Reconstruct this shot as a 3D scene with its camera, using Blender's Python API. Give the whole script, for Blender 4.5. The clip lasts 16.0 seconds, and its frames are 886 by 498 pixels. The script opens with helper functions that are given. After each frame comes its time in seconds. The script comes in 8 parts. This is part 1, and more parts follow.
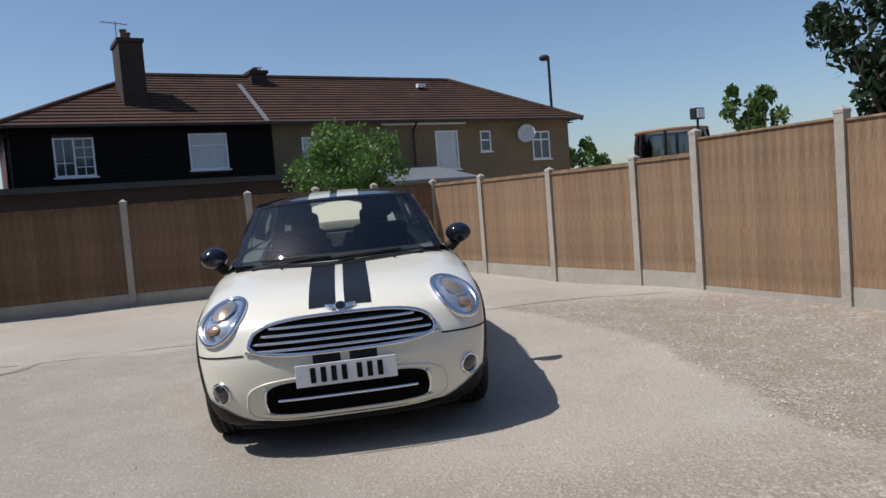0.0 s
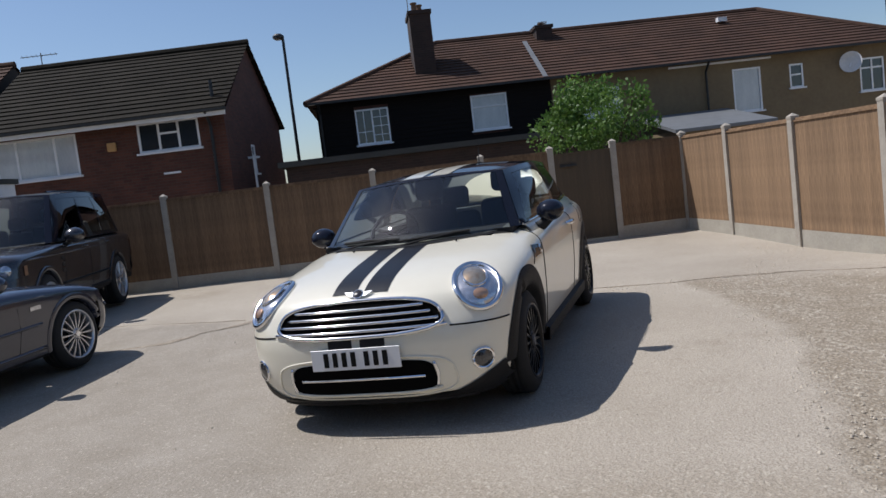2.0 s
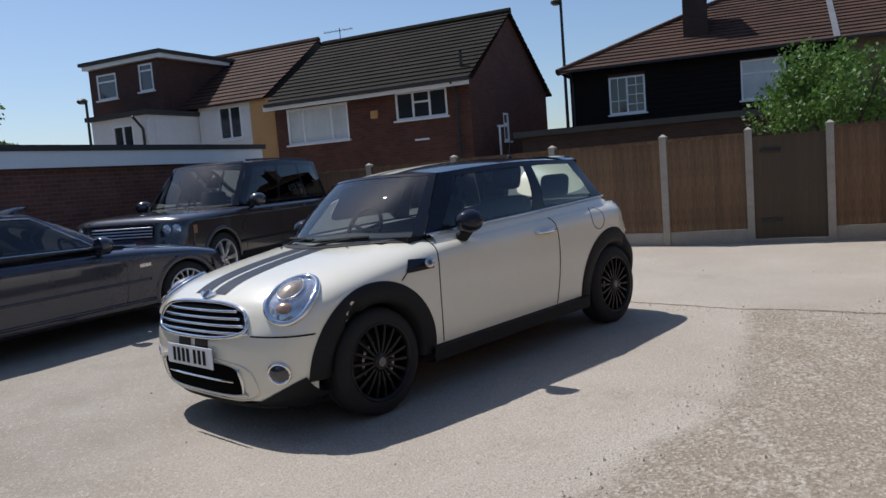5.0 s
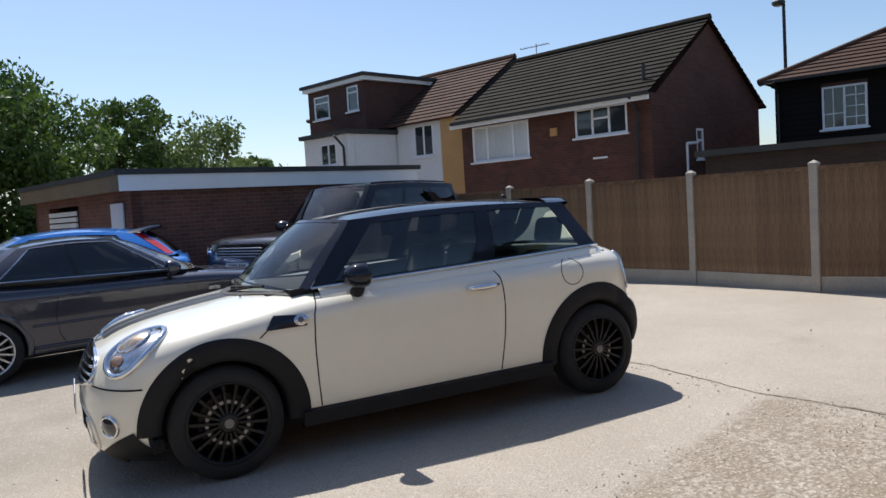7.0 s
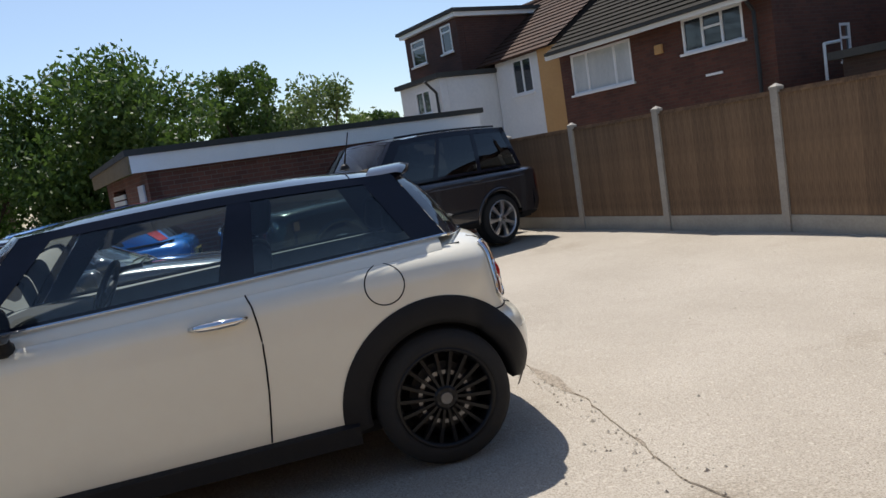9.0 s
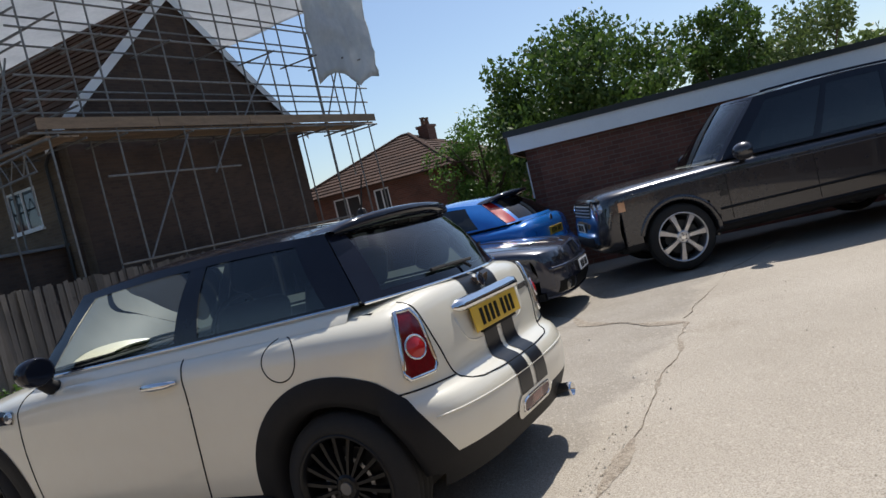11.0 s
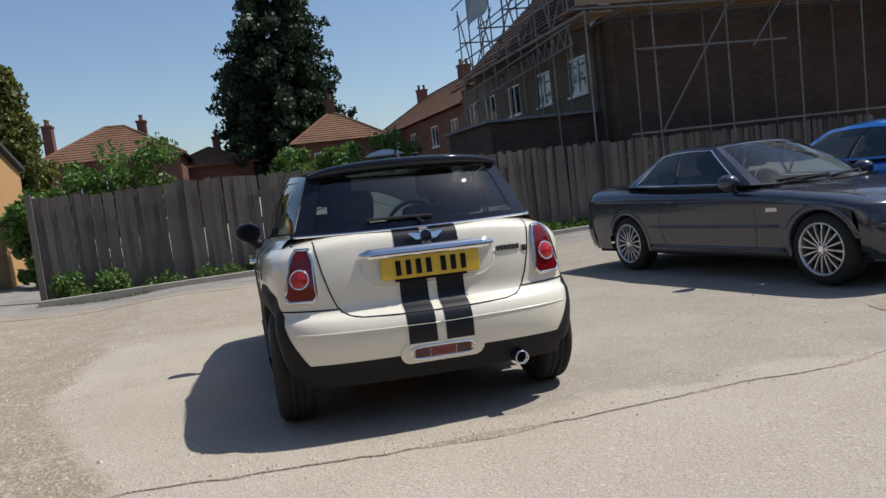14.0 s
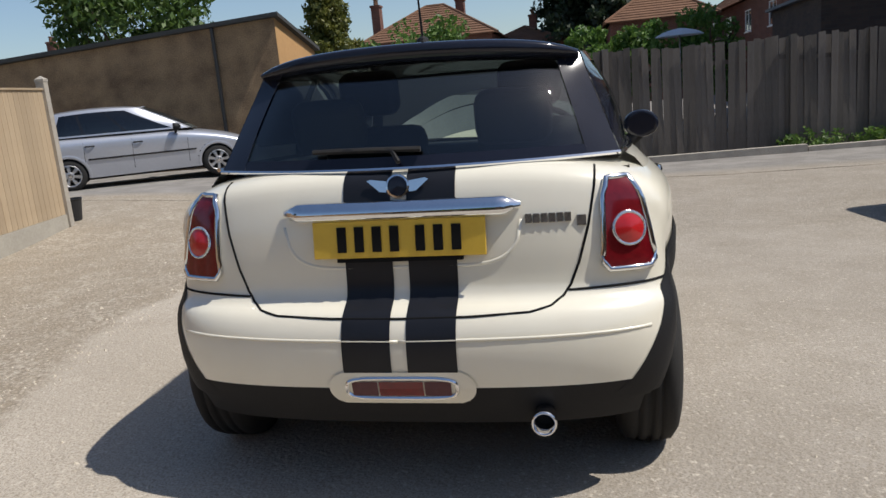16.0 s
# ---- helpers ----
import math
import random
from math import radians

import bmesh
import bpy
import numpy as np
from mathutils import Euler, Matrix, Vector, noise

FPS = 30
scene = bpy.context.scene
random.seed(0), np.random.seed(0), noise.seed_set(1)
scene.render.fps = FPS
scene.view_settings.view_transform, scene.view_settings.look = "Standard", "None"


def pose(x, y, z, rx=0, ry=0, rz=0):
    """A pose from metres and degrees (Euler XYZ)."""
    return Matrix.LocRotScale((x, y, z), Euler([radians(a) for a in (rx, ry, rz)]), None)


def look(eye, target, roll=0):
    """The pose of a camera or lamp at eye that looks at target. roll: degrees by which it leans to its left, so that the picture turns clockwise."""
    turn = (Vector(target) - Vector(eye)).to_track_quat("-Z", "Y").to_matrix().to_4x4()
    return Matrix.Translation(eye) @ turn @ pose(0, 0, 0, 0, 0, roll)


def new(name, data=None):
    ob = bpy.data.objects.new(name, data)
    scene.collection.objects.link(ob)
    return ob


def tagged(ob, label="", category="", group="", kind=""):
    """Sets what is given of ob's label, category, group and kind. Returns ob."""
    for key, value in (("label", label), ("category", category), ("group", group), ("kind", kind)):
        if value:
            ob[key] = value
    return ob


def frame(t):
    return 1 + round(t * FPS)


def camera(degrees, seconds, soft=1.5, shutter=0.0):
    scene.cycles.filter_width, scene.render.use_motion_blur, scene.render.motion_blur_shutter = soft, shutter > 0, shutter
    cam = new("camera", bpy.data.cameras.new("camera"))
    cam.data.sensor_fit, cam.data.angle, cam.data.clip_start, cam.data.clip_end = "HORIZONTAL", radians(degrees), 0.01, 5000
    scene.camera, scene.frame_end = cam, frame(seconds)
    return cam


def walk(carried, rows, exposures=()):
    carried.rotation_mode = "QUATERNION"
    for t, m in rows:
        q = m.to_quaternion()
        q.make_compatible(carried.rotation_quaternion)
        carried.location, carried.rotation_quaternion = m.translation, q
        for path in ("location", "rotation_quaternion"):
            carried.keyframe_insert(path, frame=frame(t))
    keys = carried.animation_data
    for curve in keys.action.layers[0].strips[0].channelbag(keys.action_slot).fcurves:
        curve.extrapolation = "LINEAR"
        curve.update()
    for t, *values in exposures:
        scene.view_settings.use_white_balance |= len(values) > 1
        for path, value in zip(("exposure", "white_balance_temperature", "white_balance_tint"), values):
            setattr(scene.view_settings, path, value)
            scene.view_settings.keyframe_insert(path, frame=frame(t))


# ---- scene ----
cam = camera(61.0, 16.0)
EXPOSE = [(0.0, -0.06, 6250, 12), (2.0, -0.08, 6300, 12), (3.5, -0.09, 6200, 11), (6.0, 0.06, 6250, 12), (7.0, 0.32, 6450, 11), (8.0, 0.34, 6600, 10), (9.0, 0.28, 6650, 10), (10.0, 0.16, 6600, 10), (12.5, 0.15, 6500, 10), (14.5, 0.06, 6550, 10), (16.0, 0.05, 6650, 10)]
PATH = [
    (0, (0.08, -5.902, 1.216), (0.316, -3.921, 1.087), -4.5),
    (0.5, (0.57, -5.872, 1.23), (0.481, -3.877, 1.113), -8.1),
    (1, (1.036, -5.706, 1.204), (0.827, -3.717, 1.168), -4.3),
    (1.5, (1.403, -5.577, 1.215), (1.027, -3.619, 1.052), -4.6),
    (2, (1.808, -5.568, 1.258), (1.158, -3.685, 1.079), -6.9),
    (2.5, (2.144, -5.342, 1.247), (1.319, -3.525, 1.121), -1.5),
    (3, (2.475, -5.189, 1.249), (1.502, -3.447, 1.118), -3.6),
    (3.5, (2.883, -5.067, 1.275), (1.745, -3.426, 1.153), -6.9),
    (3.7, (3.027, -4.961, 1.24), (1.85, -3.348, 1.119), -7.2),
    (5.8, (4.611, -3.204, 1.357), (3.045, -1.97, 1.201), -7.3),
    (6, (4.735, -3.035, 1.401), (3.137, -1.838, 1.284), -9.0),
    (6.5, (4.842, -2.508, 1.373), (3.14, -1.465, 1.254), -4.3),
    (7, (4.881, -1.924, 1.351), (3.092, -1.037, 1.231), -3.5),
    (7.5, (4.779, -1.3, 1.318), (2.93, -0.551, 1.176), -3.1),
    (8, (4.537, -0.672, 1.325), (2.659, -0.013, 1.122), -4.6),
    (8.5, (4.285, -0.042, 1.332), (2.37, 0.493, 1.12), -7.2),
    (9, (3.964, 0.599, 1.331), (2.027, 1.039, 1.102), -8.9),
    (9.5, (3.762, 1.224, 1.335), (1.779, 1.173, 1.076), -12.2),
    (10, (3.545, 1.849, 1.367), (1.6, 1.492, 1.067), -8.2),
    (10.2, (3.476, 2.102, 1.345), (1.543, 1.646, 1.108), -10.3),
    (12.3, (2.468, 4.797, 1.274), (1.233, 3.234, 1.098), -8.1),
    (12.5, (2.366, 5.039, 1.245), (1.207, 3.419, 1.066), -7.3),
    (13, (1.96, 5.368, 1.241), (0.994, 3.624, 1.089), -6.4),
    (13.5, (1.427, 5.5, 1.228), (0.64, 3.67, 1.044), -6.6),
    (14, (0.876, 5.394, 1.234), (0.376, 3.467, 1.041), -6.6),
    (14.5, (0.349, 5.114, 1.247), (0.031, 3.151, 1.032), -5.5),
    (15, (-0.102, 4.746, 1.228), (-0.187, 2.762, 0.99), -4.3),
    (15.5, (-0.352, 4.251, 1.215), (-0.188, 2.293, 0.839), -3.4),
    (16, (-0.549, 3.766, 1.198), (-0.185, 1.842, 0.79), -5.3),
]
walk(cam, [(t, look(eye, target, roll)) for t, eye, target, roll in PATH], EXPOSE)

# ---- light ----
SUN_DIR = Vector((0.62, 0.02, -1.0)).normalized()
sun = new("sun", bpy.data.lights.new("sun", "SUN"))
sun.data.energy, sun.data.angle, sun.data.color = 4.5, radians(0.55), (1.0, 0.965, 0.92)
sun.matrix_world = look((0, 0, 30), Vector((0, 0, 30)) + SUN_DIR)
world = bpy.data.worlds.new("sky")
scene.world = world
world.use_nodes = True
wn = world.node_tree.nodes
sky = wn.new("ShaderNodeTexSky")
sky.sky_type, sky.sun_disc = "NISHITA", False
sky.sun_elevation = math.asin(-SUN_DIR.z)
sky.sun_rotation = math.atan2(-SUN_DIR.x, -SUN_DIR.y)
sky.air_density, sky.dust_density, sky.ozone_density = 1.0, 0.8, 3.6
wn["Background"].inputs["Strength"].default_value = 0.110
world.node_tree.links.new(sky.outputs[0], wn["Background"].inputs["Color"])

# ---- materials ----


def mat(name, base, rough=0.6, metal=0.0, dark=None, scale=6.0, amount=0.5, bump=0.0, bump_scale=60.0, coat=0.0,
        per_piece=0.0, spec=0.5, stretch=None, fine=None):
    """A principled material whose colour varies at two scales between base and dark."""
    m = bpy.data.materials.new(name)
    m.use_nodes = True
    nt = m.node_tree
    n, link = nt.nodes, nt.links.new
    b = n["Principled BSDF"]
    b.inputs["Roughness"].default_value, b.inputs["Metallic"].default_value = rough, metal
    b.inputs["Coat Weight"].default_value, b.inputs["Coat Roughness"].default_value = coat, 0.04
    b.inputs["Specular IOR Level"].default_value = spec
    if dark is None:
        dark = tuple(c * 0.8 for c in base)
    co = n.new("ShaderNodeTexCoord")
    mp = n.new("ShaderNodeMapping")
    link(co.outputs["Object"], mp.inputs[0])
    if stretch:
        mp.inputs["Scale"].default_value = stretch
    big, small = n.new("ShaderNodeTexNoise"), n.new("ShaderNodeTexNoise")
    big.inputs["Scale"].default_value, small.inputs["Scale"].default_value = scale, fine or scale * 9
    big.inputs["Detail"].default_value, small.inputs["Detail"].default_value = 5, 4
    mixed = n.new("ShaderNodeMix")
    mixed.inputs[0].default_value = 0.45
    link(mp.outputs[0], big.inputs["Vector"]), link(mp.outputs[0], small.inputs["Vector"])
    link(big.outputs[0], mixed.inputs[2]), link(small.outputs[0], mixed.inputs[3])
    ramp = n.new("ShaderNodeMapRange")
    ramp.inputs[1].default_value, ramp.inputs[2].default_value = 0.5 - 0.32 * (1 - amount) - 0.1, 0.62
    link(mixed.outputs[0], ramp.inputs[0])
    col = n.new("ShaderNodeMix")
    col.data_type = "RGBA"
    col.inputs[6].default_value, col.inputs[7].default_value = (*dark, 1), (*base, 1)
    link(ramp.outputs[0], col.inputs[0])
    out = col.outputs[2]
    if per_piece:
        info, hsv, mr = n.new("ShaderNodeObjectInfo"), n.new("ShaderNodeHueSaturation"), n.new("ShaderNodeMapRange")
        mr.inputs[3].default_value, mr.inputs[4].default_value = 1 - per_piece, 1 + per_piece
        link(info.outputs["Random"], mr.inputs[0])
        link(mr.outputs[0], hsv.inputs["Value"]), link(out, hsv.inputs["Color"])
        out = hsv.outputs[0]
    link(out, b.inputs["Base Color"])
    if bump:
        tex, bm = n.new("ShaderNodeTexNoise"), n.new("ShaderNodeBump")
        tex.inputs["Scale"].default_value, tex.inputs["Detail"].default_value = bump_scale, 5
        bm.inputs["Strength"].default_value, bm.inputs["Distance"].default_value = bump, 0.02
        link(mp.outputs[0], tex.inputs["Vector"]), link(tex.outputs[0], bm.inputs["Height"]), link(bm.outputs[0], b.inputs["Normal"])
    return m


def brick_mat(name, a, c, mortar, size=1.0, row=0.075):
    m = bpy.data.materials.new(name)
    m.use_nodes = True
    nt = m.node_tree
    n, link = nt.nodes, nt.links.new
    b = n["Principled BSDF"]
    b.inputs["Roughness"].default_value = 0.85
    co = n.new("ShaderNodeUVMap")
    br = n.new("ShaderNodeTexBrick")
    br.inputs["Color1"].default_value, br.inputs["Color2"].default_value, br.inputs["Mortar"].default_value = (*a, 1), (*c, 1), (*mortar, 1)
    br.inputs["Scale"].default_value = size
    br.inputs["Brick Width"].default_value, br.inputs["Row Height"].default_value, br.inputs["Mortar Size"].default_value = row * 3, row, 0.006
    noi = n.new("ShaderNodeTexNoise")
    noi.inputs["Scale"].default_value, noi.inputs["Detail"].default_value = 1.3, 6
    mr = n.new("ShaderNodeMapRange")
    mr.inputs[3].default_value, mr.inputs[4].default_value = 0.55, 1.4
    mul = n.new("ShaderNodeMix")
    mul.data_type, mul.blend_type = "RGBA", "MULTIPLY"
    mul.inputs[0].default_value = 1
    link(co.outputs[0], br.inputs["Vector"]), link(co.outputs[0], noi.inputs["Vector"]), link(noi.outputs[0], mr.inputs[0])
    link(br.outputs["Color"], mul.inputs[6]), link(mr.outputs[0], mul.inputs[7]), link(mul.outputs[2], b.inputs["Base Color"])
    bm = n.new("ShaderNodeBump")
    bm.inputs["Strength"].default_value, bm.inputs["Distance"].default_value, bm.invert = 0.6, 0.01, True
    link(br.outputs["Fac"], bm.inputs["Height"]), link(bm.outputs[0], b.inputs["Normal"])
    return m


def glass_mat(name, tint, gloss=0.06):
    m = bpy.data.materials.new(name)
    m.use_nodes = True
    nt = m.node_tree
    n, link = nt.nodes, nt.links.new
    n.remove(n["Principled BSDF"])
    tr, gl, fr, mx = n.new("ShaderNodeBsdfTransparent"), n.new("ShaderNodeBsdfGlossy"), n.new("ShaderNodeFresnel"), n.new("ShaderNodeMixShader")
    tr.inputs[0].default_value = (*tint, 1)
    gl.inputs["Roughness"].default_value = 0.01
    fr.inputs["IOR"].default_value = 1.85
    link(fr.outputs[0], mx.inputs[0]), link(tr.outputs[0], mx.inputs[1]), link(gl.outputs[0], mx.inputs[2])
    link(mx.outputs[0], n["Material Output"].inputs[0])
    return m


def leaf_mat(name, a, c):
    m = bpy.data.materials.new(name)
    m.use_nodes = True
    nt = m.node_tree
    n, link = nt.nodes, nt.links.new
    b = n["Principled BSDF"]
    b.inputs["Roughness"].default_value = 0.55
    geo = n.new("ShaderNodeNewGeometry")
    col = n.new("ShaderNodeMix")
    col.data_type = "RGBA"
    col.inputs[6].default_value, col.inputs[7].default_value = (*a, 1), (*c, 1)
    link(geo.outputs["Random Per Island"], col.inputs[0])
    link(col.outputs[2], b.inputs["Base Color"])
    tl, ad = n.new("ShaderNodeBsdfTranslucent"), n.new("ShaderNodeMixShader")
    ad.inputs[0].default_value = 0.35
    link(col.outputs[2], tl.inputs[0])
    link(b.outputs[0], ad.inputs[1]), link(tl.outputs[0], ad.inputs[2])
    link(ad.outputs[0], n["Material Output"].inputs[0])
    return m


CREAM = mat("cream_paint", (0.78, 0.74, 0.61), 0.28, 0, (0.75, 0.70, 0.57), 1.5, coat=0.8)
GLOSS_BLACK = mat("gloss_black", (0.012, 0.014, 0.024), 0.07, 0, (0.010, 0.011, 0.017), 2, spec=0.4)
STRIPE = mat("stripe_black", (0.012, 0.013, 0.017), 0.35, 0, (0.007, 0.008, 0.010), 2, spec=0.3)
PLASTIC = mat("black_plastic", (0.013, 0.013, 0.014), 0.6, 0, (0.009, 0.009, 0.010), 9, bump=0.12, bump_scale=400, spec=0.25)
RUBBER = mat("rubber", (0.013, 0.0125, 0.012), 0.85, 0, (0.02, 0.019, 0.017), 12, bump=0.1, bump_scale=90)
CHROME = mat("chrome", (0.78, 0.79, 0.8), 0.08, 1.0, (0.7, 0.7, 0.72), 20)
DARK_CHROME = mat("dark_chrome", (0.30, 0.30, 0.31), 0.2, 0.9, (0.16, 0.16, 0.17), 60)
RIM_BLACK = mat("rim_black", (0.009, 0.009, 0.010), 0.28, 0.0, (0.007, 0.007, 0.0075), 8, spec=0.25)
RIM_SILVER = mat("rim_silver", (0.62, 0.62, 0.63), 0.3, 0.85, (0.45, 0.45, 0.46), 14)
STEEL = mat("brake_steel", (0.045, 0.045, 0.046), 0.55, 0.6, (0.025, 0.025, 0.026), 15)
RED_LENS = mat("red_lens", (0.17, 0.006, 0.010), 0.12, 0, (0.10, 0.003, 0.006), 60, coat=0.3)
BRIGHT_RED = mat("bright_red_lens", (0.50, 0.018, 0.02), 0.15, 0, (0.38, 0.012, 0.014), 90, coat=0.4)
CLEAR_LENS = mat("lamp_reflector", (0.72, 0.73, 0.76), 0.14, 0.75, (0.42, 0.43, 0.46), 45, amount=0.8, coat=1.0)
PRIVACY_TRIM = mat("window_pillar_black", (0.012, 0.012, 0.014), 0.12, 0, (0.01, 0.01, 0.012), 5)
DARK_LENS = mat("smoked_lamp", (0.045, 0.048, 0.055), 0.08, 0.3, (0.02, 0.021, 0.025), 40, coat=1.0)
SMOKE_RED = mat("dull_red_lens", (0.12, 0.045, 0.05), 0.3, 0.0, (0.08, 0.028, 0.03), 60, spec=0.3)
CAP_GREY = mat("grey_hub_cap", (0.16, 0.16, 0.165), 0.35, 0.6, (0.1, 0.1, 0.105), 30)
# Reflector metal with the lamp's golden reflections put into its colour.
GOLD_REFLECTION = mat("warm_lamp_reflector", (0.80, 0.66, 0.48), 0.16, 0.8, (0.62, 0.40, 0.22), 38, amount=0.9, coat=1.0)
# Brake steel made brighter, for the sun glints between spoke roots.
GLINT_STEEL = mat("bright_disc_steel", (0.30, 0.30, 0.31), 0.35, 0.8, (0.14, 0.14, 0.145), 45)
AMBER = mat("amber_lens", (0.52, 0.33, 0.22), 0.18, 0.5, (0.42, 0.22, 0.12), 70, coat=1.0)
PLATE_W = mat("white_plate", (0.72, 0.73, 0.74), 0.35, 0, (0.66, 0.67, 0.68), 12)
PLATE_Y = mat("yellow_plate", (0.72, 0.47, 0.06), 0.35, 0, (0.66, 0.42, 0.05), 12)
PLATE_INK = mat("plate_ink", (0.010, 0.010, 0.010), 0.6, spec=0.1)
GRILLE_BLACK = mat("grille_black", (0.005, 0.005, 0.005), 0.9, spec=0.02)
INTERIOR = mat("dark_cloth", (0.012, 0.012, 0.013), 0.9, 0, (0.008, 0.008, 0.009), 30)
# Door trim whose grey is lightened to stand for sunlight falling on it.
SUNLIT_TRIM = mat("grey_door_trim", (0.13, 0.14, 0.14), 0.5, 0, (0.09, 0.097, 0.097), 12)
BMW_GREY = mat("dark_grey_metallic", (0.032, 0.035, 0.054), 0.22, 0.25, (0.027, 0.029, 0.045), 3, coat=0.9)
SUV_GREY = mat("charcoal_metallic", (0.036, 0.035, 0.040), 0.24, 0.25, (0.030, 0.029, 0.034), 3, coat=0.9)
BLUE = mat("bright_blue_paint", (0.012, 0.19, 0.62), 0.22, 0.15, (0.01, 0.16, 0.55), 3, coat=1.0)
SILVER = mat("silver_paint", (0.50, 0.52, 0.57), 0.3, 0.5, (0.45, 0.47, 0.52), 3, coat=0.8)
CAR_GLASS = glass_mat("car_glass", (0.88, 0.97, 0.95))
REAR_GLASS = glass_mat("rear_car_glass", (0.42, 0.53, 0.51))
DARK_GLASS = glass_mat("dark_car_glass", (0.10, 0.12, 0.13))
PRIVACY = glass_mat("privacy_glass", (0.05, 0.055, 0.06))
WINDOW = mat("window_glass", (0.025, 0.032, 0.04), 0.05, 0, (0.018, 0.024, 0.03), 1.0, spec=0.6, coat=0.5)
NET = mat("net_curtain", (0.55, 0.57, 0.58), 0.55, 0, (0.38, 0.41, 0.43), 1.4, stretch=(3, 3, 0.6), coat=1.0)
CONCRETE = mat("post_concrete", (0.42, 0.38, 0.32), 0.9, 0, (0.28, 0.25, 0.21), 5, bump=0.35, bump_scale=120)
GRAVEL_BOARD = mat("gravel_board_concrete", (0.40, 0.37, 0.31), 0.9, 0, (0.29, 0.265, 0.22), 4, bump=0.3, bump_scale=120)
FENCE = mat("fence_timber", (0.32, 0.205, 0.115), 0.8, 0, (0.13, 0.078, 0.043), 2.2, amount=0.75, per_piece=0.13, bump=0.25, bump_scale=40, stretch=(5, 5, 0.45))
# The fence timber again, darkened in colour for the unlit north run.
FENCE_SHADED = mat("brown_stained_timber", (0.225, 0.138, 0.074), 0.8, 0, (0.085, 0.05, 0.027), 2.2, amount=0.8, per_piece=0.15, bump=0.25, bump_scale=40, stretch=(5, 5, 0.45))
FENCE_PALE = mat("pale_fence_timber", (0.45, 0.345, 0.225), 0.8, 0, (0.33, 0.245, 0.155), 2.2, per_piece=0.1, bump=0.25, bump_scale=40, stretch=(5, 5, 0.45))
FENCE_OLD = mat("weathered_fence_timber", (0.155, 0.135, 0.115), 0.9, 0, (0.075, 0.062, 0.052), 2.5, per_piece=0.28, bump=0.4, bump_scale=40, stretch=(5, 5, 0.4))
GATE = mat("gate_timber", (0.105, 0.075, 0.045), 0.8, 0, (0.06, 0.045, 0.03), 2.5, per_piece=0.15, bump=0.3, bump_scale=40, stretch=(5, 5, 0.4))
BRICK_RED = brick_mat("red_brick", (0.19, 0.070, 0.045), (0.125, 0.046, 0.032), (0.17, 0.13, 0.10))
BRICK_HOUSE = brick_mat("russet_brick", (0.115, 0.040, 0.025), (0.075, 0.027, 0.018), (0.085, 0.055, 0.04))
BRICK_SOOT = brick_mat("sooty_brick", (0.045, 0.024, 0.018), (0.03, 0.017, 0.013), (0.04, 0.03, 0.024))
BRICK_DARK = brick_mat("dark_red_brick", (0.085, 0.033, 0.024), (0.062, 0.025, 0.019), (0.07, 0.05, 0.04))
BRICK_BROWN = brick_mat("brown_brick", (0.085, 0.050, 0.034), (0.058, 0.035, 0.025), (0.07, 0.052, 0.04))
BRICK_PALE = brick_mat("stock_brick", (0.17, 0.12, 0.075), (0.12, 0.085, 0.055), (0.15, 0.125, 0.10))
TILE_BROWN = mat("brown_roof_tile", (0.092, 0.052, 0.037), 0.85, 0, (0.032, 0.022, 0.018), 1.1, bump=0.5, bump_scale=30, fine=14, spec=0.15)
TILE_DARK = mat("dark_roof_tile", (0.027, 0.023, 0.017), 0.85, 0, (0.008, 0.007, 0.005), 1.1, bump=0.5, bump_scale=30, fine=14, spec=0.1)
TILE_RED = mat("red_brown_roof_tile", (0.20, 0.112, 0.07), 0.85, 0, (0.105, 0.06, 0.04), 1.1, bump=0.5, bump_scale=30, fine=14, spec=0.15)
RENDER_WHITE = mat("white_render", (0.74, 0.74, 0.74), 0.8, 0, (0.62, 0.63, 0.64), 1.2, bump=0.15, bump_scale=80)
RENDER_BUFF = mat("buff_render", (0.20, 0.15, 0.085), 0.9, 0, (0.14, 0.10, 0.06), 0.9, bump=0.3, bump_scale=60)
PEBBLE = mat("pebble_dash", (0.36, 0.24, 0.13), 0.95, 0, (0.15, 0.095, 0.055), 2.0, amount=0.9, bump=1.0, bump_scale=45, fine=40)
ORANGE = mat("orange_render", (0.50, 0.29, 0.12), 0.9, 0, (0.42, 0.235, 0.095), 1.2, bump=0.2, bump_scale=60)
BLACK_BOARD = mat("black_weatherboard", (0.013, 0.010, 0.009), 0.8, 0, (0.006, 0.005, 0.005), 3, spec=0.15, stretch=(0.6, 0.6, 5), bump=0.2, bump_scale=20)
UPVC = mat("white_upvc", (0.80, 0.81, 0.82), 0.35, 0, (0.74, 0.75, 0.76), 3)
FELT = mat("roof_felt", (0.05, 0.052, 0.05), 0.9, 0, (0.035, 0.036, 0.034), 2, bump=0.2)
LEAD = mat("lead_grey", (0.16, 0.17, 0.18), 0.6, 0, (0.11, 0.115, 0.12), 3)
PIPE = mat("black_pipe", (0.015, 0.015, 0.016), 0.45)
GALV = mat("galvanised_tube", (0.24, 0.235, 0.225), 0.55, 0.55, (0.11, 0.09, 0.075), 9)
PLANK = mat("scaffold_plank", (0.27, 0.185, 0.115), 0.85, 0, (0.15, 0.10, 0.065), 2, per_piece=0.2, stretch=(1, 6, 6), bump=0.3)
SHEET = mat("white_sheeting", (0.62, 0.64, 0.66), 0.45, 0, (0.46, 0.49, 0.52), 0.7, bump=0.6, bump_scale=2.5)
